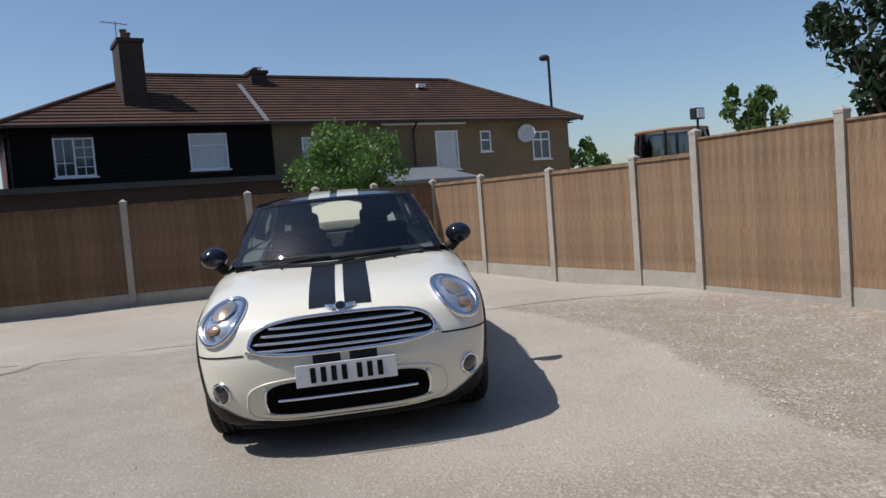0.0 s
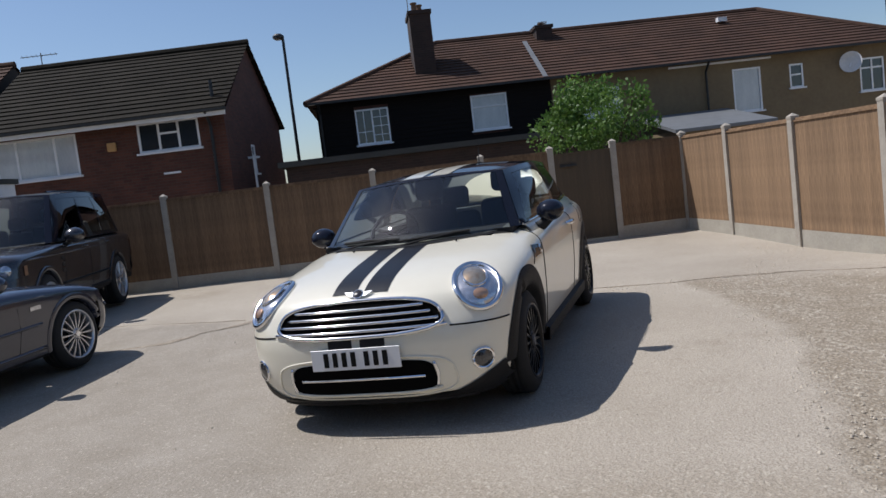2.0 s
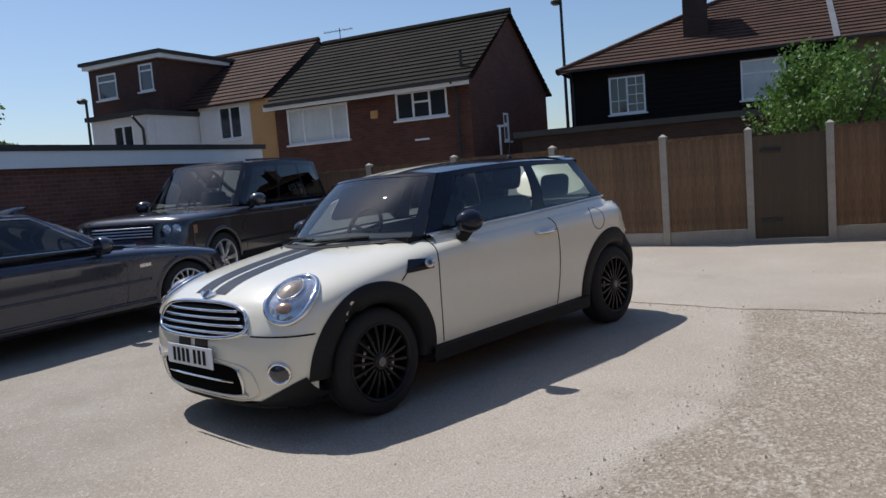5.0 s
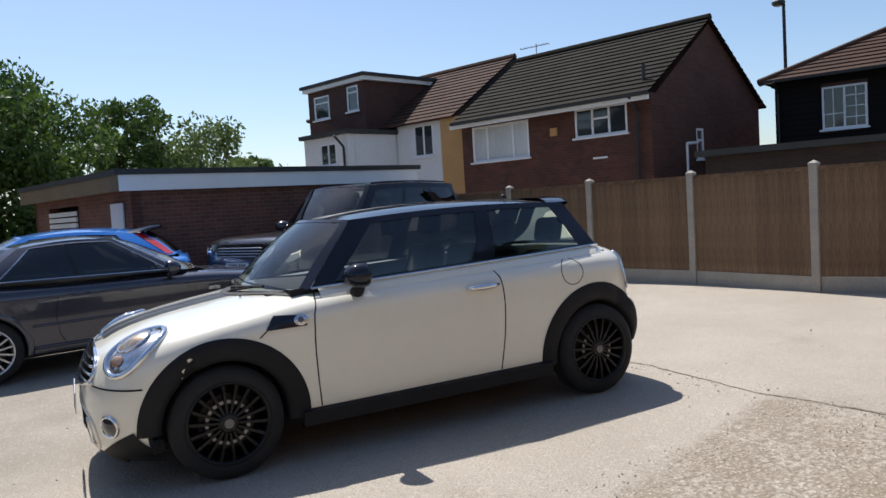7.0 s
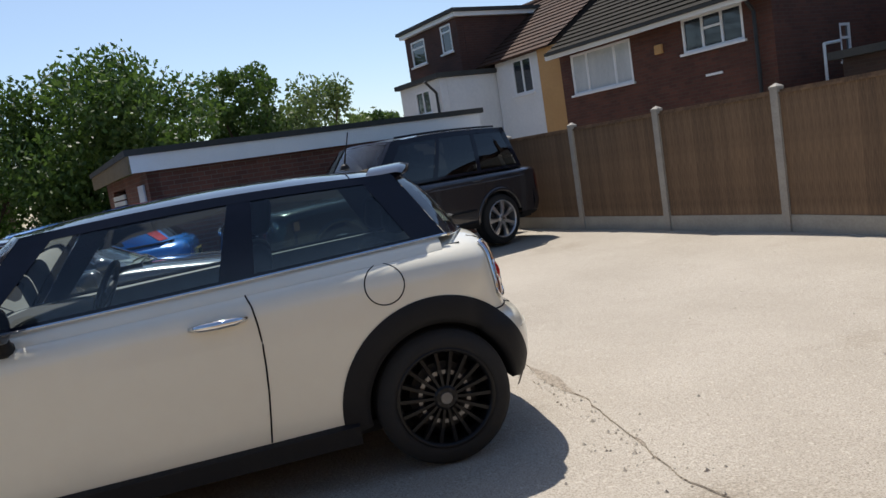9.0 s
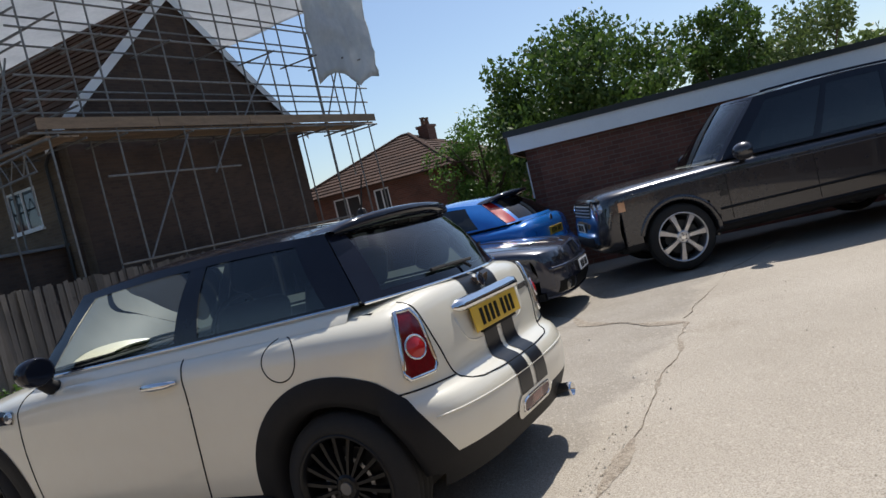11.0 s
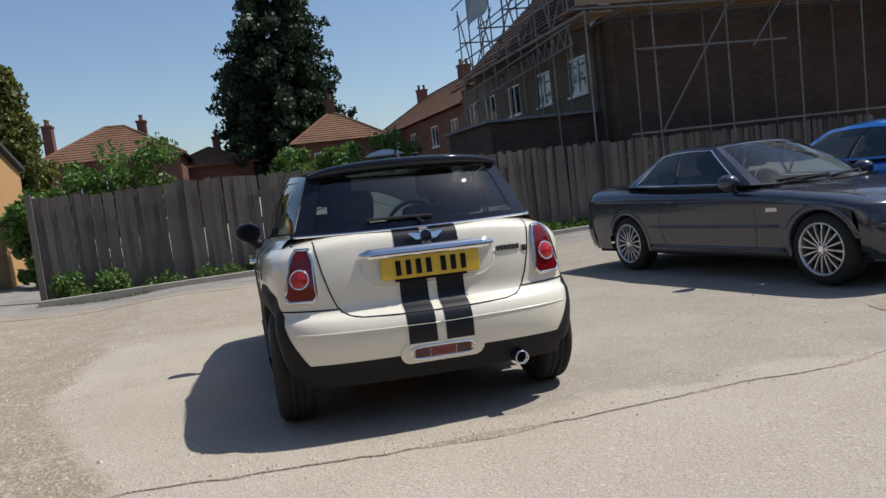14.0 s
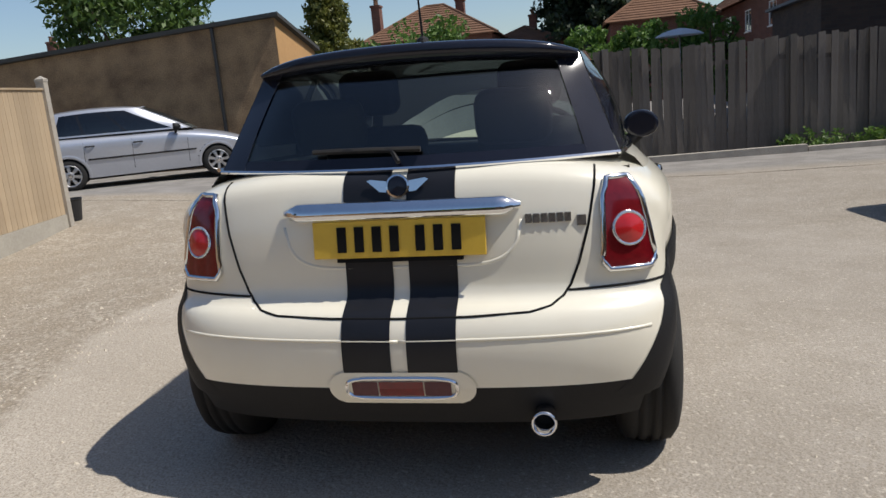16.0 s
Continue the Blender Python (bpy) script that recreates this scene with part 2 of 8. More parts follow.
STREET_METAL = mat("street_lamp_paint", (0.02, 0.022, 0.025), 0.5, 0.2)
BARK = mat("bark", (0.085, 0.06, 0.042), 0.95, 0, (0.045, 0.032, 0.023), 6, bump=0.7, bump_scale=25)
LEAF = leaf_mat("broad_leaf", (0.035, 0.075, 0.012), (0.10, 0.17, 0.03))
LEAF_LIGHT = leaf_mat("light_leaf", (0.075, 0.125, 0.03), (0.17, 0.225, 0.075))
LEAF_BUSH = leaf_mat("bush_leaf", (0.055, 0.13, 0.02), (0.14, 0.24, 0.045))
LEAF_DARK = leaf_mat("dark_conifer_leaf", (0.012, 0.026, 0.010), (0.03, 0.055, 0.02))
LEAF_GOLD = leaf_mat("golden_conifer_leaf", (0.085, 0.105, 0.018), (0.19, 0.19, 0.04))
WEED = leaf_mat("weed_leaf", (0.05, 0.12, 0.02), (0.14, 0.22, 0.045))
BUCKET = mat("black_bucket", (0.018, 0.018, 0.02), 0.5)


def ground_mat():
    m = bpy.data.materials.new("worn_concrete")
    m.use_nodes = True
    nt = m.node_tree
    n, link = nt.nodes, nt.links.new
    b = n["Principled BSDF"]
    b.inputs["Roughness"].default_value = 0.92
    co = n.new("ShaderNodeTexCoord")

    def noise_at(scale, detail=6, rough=0.6):
        t = n.new("ShaderNodeTexNoise")
        t.inputs["Scale"].default_value, t.inputs["Detail"].default_value, t.inputs["Roughness"].default_value = scale, detail, rough
        link(co.outputs["Object"], t.inputs["Vector"])
        return t.outputs[0]

    def rng(src, lo, hi, a=0.0, c=1.0):
        r = n.new("ShaderNodeMapRange")
        r.inputs[1].default_value, r.inputs[2].default_value, r.inputs[3].default_value, r.inputs[4].default_value = lo, hi, a, c
        link(src, r.inputs[0])
        return r.outputs[0]

    def mix(fac, a, c):
        x = n.new("ShaderNodeMix")
        x.data_type = "RGBA"
        for sock, v in ((x.inputs[0], fac), (x.inputs[6], a), (x.inputs[7], c)):
            if isinstance(v, tuple):
                sock.default_value = (*v, 1)
            else:
                link(v, sock)
        return x.outputs[2]

    smooth = mix(rng(noise_at(0.55), 0.35, 0.68), (0.38, 0.333, 0.268), (0.47, 0.418, 0.345))
    stony = mix(rng(noise_at(24, 3), 0.42, 0.6), (0.26, 0.215, 0.16), (0.46, 0.41, 0.33))
    vor = n.new("ShaderNodeTexVoronoi")
    vor.inputs["Scale"].default_value = 42
    link(co.outputs["Object"], vor.inputs["Vector"])
    pebbles = mix(rng(vor.outputs["Distance"], 0.15, 0.5), (0.47, 0.41, 0.33), (0.26, 0.215, 0.155))
    stony = mix(rng(noise_at(3.0), 0.4, 0.62), stony, pebbles)
    sep = n.new("ShaderNodeSeparateXYZ")
    link(co.outputs["Object"], sep.inputs[0])
    warp = n.new("ShaderNodeMath")
    warp.operation = "MULTIPLY_ADD"
    link(noise_at(0.9), warp.inputs[0])
    warp.inputs[1].default_value = 2.4
    link(sep.outputs[0], warp.inputs[2])
    rag = n.new("ShaderNodeMath")
    rag.operation = "MULTIPLY_ADD"
    link(noise_at(1.6, 8, 0.7), rag.inputs[0])
    rag.inputs[1].default_value = 0.5
    link(sep.outputs[0], rag.inputs[2])
    edge = n.new("ShaderNodeMath")
    edge.operation = "MULTIPLY_ADD"
    link(rng(sep.outputs[1], 0.0, 4.0, 0.0, 4.0), edge.inputs[0])
    edge.inputs[1].default_value = 0.4
    link(rag.outputs[0], edge.inputs[2])
    east = rng(edge.outputs[0], 2.52, 2.66)
    warp2 = n.new("ShaderNodeMath")
    warp2.operation = "MULTIPLY_ADD"
    link(noise_at(1.3), warp2.inputs[0])
    warp2.inputs[1].default_value = 1.2
    link(sep.outputs[1], warp2.inputs[2])
    south = rng(warp2.outputs[0], 2.9, 2.3)
    front = n.new("ShaderNodeMath")
    front.operation = "MAXIMUM"
    link(east, front.inputs[0]), link(rng(warp2.outputs[0], -1.6, -2.4, 0.0, 0.8), front.inputs[1])
    both = n.new("ShaderNodeMath")
    both.operation = "MULTIPLY"
    link(front.outputs[0], both.inputs[0]), link(south, both.inputs[1])
    patch = n.new("ShaderNodeMath")
    patch.operation = "MAXIMUM"
    link(both.outputs[0], patch.inputs[0]), link(rng(noise_at(0.38, 8, 0.7), 0.56, 0.68, 0, 0.75), patch.inputs[1])
    col = mix(patch.outputs[0], smooth, stony)
    slab_x, slab_y = rng(warp.outputs[0], 2.0, 0.6), rng(warp2.outputs[0], 2.45, 2.3)
    slab = n.new("ShaderNodeMath")
    slab.operation = "MULTIPLY"
    link(slab_x, slab.inputs[0]), link(slab_y, slab.inputs[1])
    col = mix(rng(slab.outputs[0], 0, 1, 0, 0.62), col, mix(rng(noise_at(2.6, 7, 0.7), 0.36, 0.66), (0.215, 0.19, 0.155), (0.31, 0.28, 0.24)))
    col = mix(rng(noise_at(130, 2), 0.36, 0.54, 0.68, 0.0), col, (0.20, 0.165, 0.12))
    col = mix(rng(noise_at(48, 3), 0.58, 0.70, 0.0, 0.62), col, (0.56, 0.50, 0.41))
    col = mix(rng(noise_at(1.7, 8, 0.75), 0.62, 0.78, 0.0, 0.45), col, (0.24, 0.20, 0.155))
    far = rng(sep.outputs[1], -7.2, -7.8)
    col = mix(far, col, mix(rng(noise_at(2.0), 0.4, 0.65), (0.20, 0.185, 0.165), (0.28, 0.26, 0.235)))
    link(col, b.inputs["Base Color"])
    hsum = n.new("ShaderNodeMath")
    hsum.operation = "MULTIPLY_ADD"
    link(vor.outputs["Distance"], hsum.inputs[0])
    link(rng(patch.outputs[0], 0, 1, -0.05, -0.9), hsum.inputs[1])
    link(noise_at(60, 4), hsum.inputs[2])
    bm = n.new("ShaderNodeBump")
    bm.inputs["Strength"].default_value, bm.inputs["Distance"].default_value = 0.75, 0.012
    link(hsum.outputs[0], bm.inputs["Height"]), link(bm.outputs[0], b.inputs["Normal"])
    return m


GROUND = ground_mat()
CRACK = mat("crack_dirt", (0.42, 0.36, 0.28), 0.95, 0, (0.22, 0.175, 0.13), 30, amount=0.9, bump=0.9, bump_scale=70)
STONE = mat("loose_stone", (0.56, 0.50, 0.41), 0.9, 0, (0.33, 0.28, 0.21), 30)
GRASS = leaf_mat("grass_blade", (0.06, 0.11, 0.02), (0.17, 0.20, 0.06))

# ---- helpers of this place ----


def smooth01(a, b, v):
    t = min(1.0, max(0.0, (v - a) / (b - a)))
    return t * t * (3 - 2 * t)


def gz(x, y):
    """Height of the sloping yard."""
    fall = 0.0227 * (min(max(x, -2.5), 1.8) - 0.8) * (1 - smooth01(2.5, 6.0, y))
    rise = 0.0215 * (max(y, -11.0) - 1.2335) if y < 1.2335 else 0.0
    return fall + rise - 0.06 * smooth01(2.2, 5.0, y) - 0.07 * smooth01(1.9, 3.6, x) + 0.28 * smooth01(3.0, 7.5, x) * (1 - smooth01(-6.0, -2.0, y))


def part(name, bm, material, parent=None, label="", smooth=False, kind=""):
    """Links a bmesh as one mesh object, under a thing or a part if one is given."""
    me = bpy.data.meshes.new(name)
    if smooth:
        for f in bm.faces:
            f.smooth = True
    bm.to_mesh(me)
    bm.free()
    me.materials.append(material)
    ob = new(name, me)
    if parent:
        ob.parent = parent
    return tagged(ob, label, kind=kind)


def thing(name, label, category, m=None, group="", kind=""):
    ob = new(name)
    ob.empty_display_size = 0.2
    if m is not None:
        ob.matrix_basis = m
    return tagged(ob, label, category, group, kind)


def share(ob, name, parent, m):
    """Another object on the mesh of ob."""
    o = new(name, ob.data)
    o.parent, o.matrix_basis = parent, m
    return o


def box(bm, x0, x1, y0, y1, z0, z1, m=None):
    vs = [bm.verts.new(Vector((x, y, z)) if m is None else m @ Vector((x, y, z))) for z in (z0, z1) for y in (y0, y1) for x in (x0, x1)]
    for q in ((0, 2, 3, 1), (4, 5, 7, 6), (0, 1, 5, 4), (2, 6, 7, 3), (0, 4, 6, 2), (1, 3, 7, 5)):
        bm.faces.new([vs[i] for i in q])
    return vs


def bevelled(x0, x1, y0, y1, z0, z1, r=0.01, seg=2):
    bm = bmesh.new()
    box(bm, x0, x1, y0, y1, z0, z1)
    bmesh.ops.bevel(bm, geom=bm.edges[:], offset=r, segments=seg, affect="EDGES", profile=0.5)
    return bm


def tube(bm, a, b, r0, r1=None, n=8):
    a, b = Vector(a), Vector(b)
    r1 = r0 if r1 is None else r1
    q = (b - a).to_track_quat("Z", "Y")
    rings = []
    for p, r in ((a, r0), (b, r1)):
        rings.append([bm.verts.new(p + q @ Vector((r * math.cos(2 * math.pi * i / n), r * math.sin(2 * math.pi * i / n), 0))) for i in range(n)])
    for i in range(n):
        bm.faces.new((rings[0][i], rings[0][(i + 1) % n], rings[1][(i + 1) % n], rings[1][i]))
    bm.faces.new(rings[0][::-1]), bm.faces.new(rings[1])


def sweep(bm, pts, r, n=8, closed=False):
    """A round bar along points."""
    pts = [Vector(p) for p in pts]
    rings = []
    for i, p in enumerate(pts):
        a = pts[i - 1] if (i or closed) else p
        b = pts[(i + 1) % len(pts)] if (i < len(pts) - 1 or closed) else p
        q = (b - a).to_track_quat("Z", "Y")
        rad = r(i / (len(pts) - 1)) if callable(r) else r
        rings.append([bm.verts.new(p + q @ Vector((rad * math.cos(2 * math.pi * k / n), rad * math.sin(2 * math.pi * k / n), 0))) for k in range(n)])
    for i in range(len(pts) - (0 if closed else 1)):
        A, B = rings[i], rings[(i + 1) % len(pts)]
        for k in range(n):
            bm.faces.new((A[k], A[(k + 1) % n], B[(k + 1) % n], B[k]))
    if not closed:
        bm.faces.new(rings[0][::-1]), bm.faces.new(rings[-1])


def lathe(bm, profile, axis="X", n=32, closed=False):
    """Turns (along, radius) points round an axis."""
    rings = []
    for along, rad in profile:
        ring = []
        for i in range(n):
            c, s = rad * math.cos(2 * math.pi * i / n), rad * math.sin(2 * math.pi * i / n)
            ring.append(bm.verts.new({"X": (along, c, s), "Y": (c, along, s), "Z": (c, s, along)}[axis]))
        rings.append(ring)
    for k in range(len(rings) - (0 if closed else 1)):
        A, B = rings[k], rings[(k + 1) % len(rings)]
        for i in range(n):
            bm.faces.new((A[i], A[(i + 1) % n], B[(i + 1) % n], B[i]))
    return rings


def grid_mesh(bm, rows, flip=False):
    """Quads over rows of points."""
    vs = [[bm.verts.new(p) for p in row] for row in rows]
    for a, b in zip(vs, vs[1:]):
        for i in range(len(a) - 1):
            q = (a[i], a[i + 1], b[i + 1], b[i])
            bm.faces.new(q[::-1] if flip else q)
    return vs


def uv_box(ob):
    """UVs in metres from the dominant face direction."""
    me = ob.data
    lay = me.uv_layers.new(name="UVMap")
    for p in me.polygons:
        nx, ny, nz = (abs(c) for c in p.normal)
        for li in p.loop_indices:
            v = me.vertices[me.loops[li].vertex_index].co
            lay.data[li].uv = (v.x, v.z) if ny >= nx and ny >= nz else (v.y, v.z) if nx >= nz else (v.x, v.y)
    return ob

# ---- ground ----


def build_ground():
    bm = bmesh.new()
    def axis(lo, hi, step, far):
        mid = list(np.arange(lo, hi + 1e-6, step))
        out, d = [], step
        v = hi
        while v < far:
            d *= 1.5
            v += d
            out.append(v)
        low, d, v = [], step, lo
        while v > -far:
            d *= 1.5
            v -= d
            low.append(v)
        return low[::-1] + mid + out
    xs, ys = axis(-13, 8, 0.25, 900), axis(-13, 10, 0.25, 900)
    rows = []
    for y in ys:
        row = []
        for x in xs:
            near = 1 - smooth01(9, 16, math.hypot(x + 2, y + 1))
            row.append((x, y, gz(x, y) + near * 0.012 * noise.noise((x * 0.8, y * 0.8, 3)) * (1 - (1 - smooth01(1.9, 2.8, math.hypot(x, y * 0.6))))))
        rows.append(row)
    grid_mesh(bm, rows)
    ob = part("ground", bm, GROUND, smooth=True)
    tagged(ob, "worn pale concrete and gravel yard, cracked", "ground", kind="structure")


build_ground()


def crack(points, width, seed):
    """A dirt-filled joint: an uneven strip a little above the slab."""
    rnd = random.Random(seed)
    bm = bmesh.new()
    rows = []
    for (x0, y0), (x1, y1) in zip(points, points[1:]):
        n = max(2, int(math.hypot(x1 - x0, y1 - y0) / 0.05))
        d = Vector((x1 - x0, y1 - y0)).normalized()
        for i in range(n):
            x, y = x0 + (x1 - x0) * i / n, y0 + (y1 - y0) * i / n
            k = 0.05 * noise.noise((x * 2.2, y * 2.2, seed)) + 0.02 * noise.noise((x * 9, y * 9, seed))
            w = width * max(0.08, 2.6 * noise.noise((x * 1.7, y * 1.7, seed + 4)) + 0.35 + 0.5 * noise.noise((x * 7, y * 7, seed)) + 0.3 * rnd.random())
            cx, cy = x - d.y * k, y + d.x * k
            rows.append([(cx - d.y * w * s, cy + d.x * w * s, gz(cx, cy) + (0.008 if s == 0 else 0.002)) for s in (-1, 0, 1)])
    grid_mesh(bm, rows, flip=True)
    tagged(part("crack", bm, CRACK), "dirt-filled crack across the concrete slab", "crack", kind="structure")


crack([(-4.6, 0.1), (-4.0, 0.6), (-3.59, 0.85), (-3.08, 1.85), (-2.2, 1.95), (-0.7, 2.03), (-0.25, 2.05), (0.3, 2.03), (0.8, 2.0), (1.2, 1.96), (1.54, 1.93), (2.0, 2.05), (2.8, 2.3), (3.7, 2.4)], 0.034, 3)
crack([(-7.0, 2.4), (-5.4, 2.0), (-3.2, 1.8)], 0.005, 5)
crack([(-12, -7.35), (-4.0, -6.9), (2.0, -7.0), (7.5, -6.6)], 0.006, 13)


def stones():
    rnd = random.Random(21)
    bm = bmesh.new()
    verts, faces = [], []
    for i in range(6500):
        if i < 900:
            k = rnd.random()
            x, y = rnd.choice(((-3.3 + 7 * k, 1.85 + 0.25 * k), (1.9 + 0.6 * k, 2.0 - 5 * k), (-0.7 + 2 * k, 1.85)))
            x, y = x + rnd.gauss(0, 0.09), y + rnd.gauss(0, 0.09)
        else:
            x, y = rnd.uniform(-5, 5), rnd.uniform(-6, 7)
            if x < 2.2 and rnd.random() < 0.82:
                x = rnd.uniform(2.2, 5)
        if abs(x) < 0.9 and abs(y) < 1.9:
            continue
        r = abs(rnd.gauss(0, 0.004)) + 0.003
        z = gz(x, y) + r * 0.2
        k = len(verts)
        a0 = rnd.random() * 6
        for a in range(5):
            q = r * rnd.uniform(0.7, 1.3)
            verts.append((x + q * math.cos(a0 + a * 1.257), y + q * math.sin(a0 + a * 1.257), z - r * 0.3))
        verts.append((x + rnd.gauss(0, r * 0.2), y, z + r * 0.8))
        faces += [(k + a, k + (a + 1) % 5, k + 5) for a in range(5)]
    me = bpy.data.meshes.new("loose_stones")
    me.from_pydata(verts, [], faces)
    me.materials.append(STONE)
    tagged(new("loose_stones", me), "small loose stones and grit on the yard", "stones", kind="stuff")


stones()

# ---- fences ----
YARD_FENCE = thing("yard_fence", "closeboard timber fence between concrete posts round the yard", "fence", kind="structure")


def post_mesh(h):
    bm = bmesh.new()
    box(bm, -0.05, 0.05, -0.05, 0.05, -0.15, h - 0.05)
    box(bm, -0.055, 0.055, -0.055, 0.055, h - 0.05, h - 0.02)
    v = [bm.verts.new((x, y, h - 0.02)) for x, y in ((-0.055, -0.055), (0.055, -0.055), (0.055, 0.055), (-0.055, 0.055))]
    t = bm.verts.new((0, 0, h + 0.02))
    for i in range(4):
        bm.faces.new((v[i], v[(i + 1) % 4], t))
    return bm


POSTS = {}


def fence_post(x, y, turn, h=1.63):
    m = pose(x, y, gz(x, y), 0, 0, turn)
    if h not in POSTS:
        POSTS[h] = part("fence_post", post_mesh(h), CONCRETE, YARD_FENCE, "pale slotted concrete fence post")
        POSTS[h].matrix_basis = m
        return POSTS[h]
    return share(POSTS[h], "fence_post", YARD_FENCE, m)


BOARDS = {}


def board(width, height, thick=0.012, taper=True, seed=0, ragged=0.0):
    """A feather-edge board: thick on one long edge, thin on the other."""
    key = (round(width, 3), round(height, 2), thick, seed)
    if key not in BOARDS:
        bm = bmesh.new()
        t2 = thick * (0.6 if taper else 1)
        rnd = random.Random(seed)
        top = [height - ragged * rnd.random(), height - ragged * rnd.random()]
        pts = [(-width / 2, 0), (width / 2, 0), (width / 2, -t2), (-width / 2, -thick)]
        lo = [bm.verts.new((x, y, 0)) for x, y in pts]
        hi = [bm.verts.new((x, y, top[i in (1, 2)])) for i, (x, y) in enumerate(pts)]
        bm.faces.new(lo), bm.faces.new(hi[::-1])
        for i in range(4):
            bm.faces.new((lo[i], hi[i], hi[(i + 1) % 4], lo[(i + 1) % 4]))
        bmesh.ops.recalc_face_normals(bm, faces=bm.faces[:])
        me = bpy.data.meshes.new("board")
        bm.to_mesh(me)
        bm.free()
        BOARDS[key] = me
    return BOARDS[key]


def panel(a, b, material, top, base_h=0.2, label="", n=None, name="fence_panel", gate=False, group="panels of the yard fence"):
    """A closeboard panel between two posts, over a concrete gravel board."""
    a, b = Vector(a), Vector(b)
    d = b - a
    L, turn = d.length - 0.1, math.degrees(math.atan2(d.y, d.x))
    za, zb = gz(*a), gz(*b)
    mid = (a + b) / 2
    z0 = (za + zb) / 2
    if gate:
        root = thing(name, label, "gate", pose(mid.x, mid.y, z0, 0, 0, turn), group)
    else:
        root = new(name)
        root.parent, root.matrix_basis = YARD_FENCE, pose(mid.x, mid.y, z0, 0, 0, turn)
        tagged(root, label)
    if base_h:
        bm = bmesh.new()
        box(bm, -L / 2, L / 2, -0.022, 0.022, -0.12, base_h)
        part("gravel_board", bm, GRAVEL_BOARD, root, "concrete gravel board")
    n = n or max(4, round(L / 0.108))
    w = L / n
    h = top - base_h
    for i in range(n):
        me = board(w * 1.12, h - 0.03, 0.010)
        if not me.materials:
            me.materials.append(material)
        o = new("board", me)
        if me.materials[0] != material:
            o.material_slots[0].link = "OBJECT"
            o.material_slots[0].material = material
        o.parent = root
        o.matrix_basis = pose(-L / 2 + (i + 0.5) * w, -0.004, base_h + 0.002, 0, 0, 0)
    bm = bmesh.new()
    box(bm, -L / 2, L / 2, -0.03, 0.025, top - 0.03, top - 0.008)
    part("capping_rail", bm, material, root)
    for z in (0.3, 0.85, 1.4):
        if z < top - 0.15:
            bm = bmesh.new()
            box(bm, -L / 2, L / 2, 0.0, 0.04, base_h + z - 0.04, base_h + z)
            part("back_rail", bm, material, root)
    return root


EAST = [(1.63, 7.88), (2.29, 6.55), (3.0, 4.82), (3.70, 3.32), (4.05, 2.32), (4.62, 0.55), (5.12, -1.2), (5.52, -2.98), (5.80, -4.65)]
NORTH = [(1.63, 7.88), (0.53, 7.38), (-0.47, 7.05), (-1.53, 6.53), (-3.39, 6.30), (-5.20, 5.85), (-7.02, 5.42), (-8.85, 4.98)]
for line in (EAST, NORTH[1:]):
    for i, (x, y) in enumerate(line):
        q = line[max(0, i - 1)], line[min(len(line) - 1, i + 1)]
        fence_post(x, y, math.degrees(math.atan2(q[1][1] - q[0][1], q[1][0] - q[0][0])), 1.84 if line is EAST and i > 3 else 1.66)
for i, (a, b) in enumerate(zip(EAST, EAST[1:])):
    pale = i >= 6
    panel(a, b, FENCE_PALE if pale else FENCE, 1.76 if i > 3 else 1.58, 0.2 if i != 4 else 0.06,
          "new pale closeboard timber fence panel" if pale else "sunlit brown closeboard fence panel over a concrete gravel board")
for i, (a, b) in enumerate(zip(NORTH, NORTH[1:])):
    if i == 1:
        root = panel(b, a, GATE, 1.54, 0.05, "dark stained timber gate in the yard fence", 8, "garden_gate", True, "gates")
        for z in (0.3, 1.3):
            bm = bmesh.new()
            box(bm, -0.38, -0.1, -0.045, -0.02, z, z + 0.04)
            part("hinge", bm, PIPE, root, "black strap hinge")
    else:
        panel(b, a, FENCE_SHADED, 1.58, 0.2, "brown closeboard fence panel over a concrete gravel board")


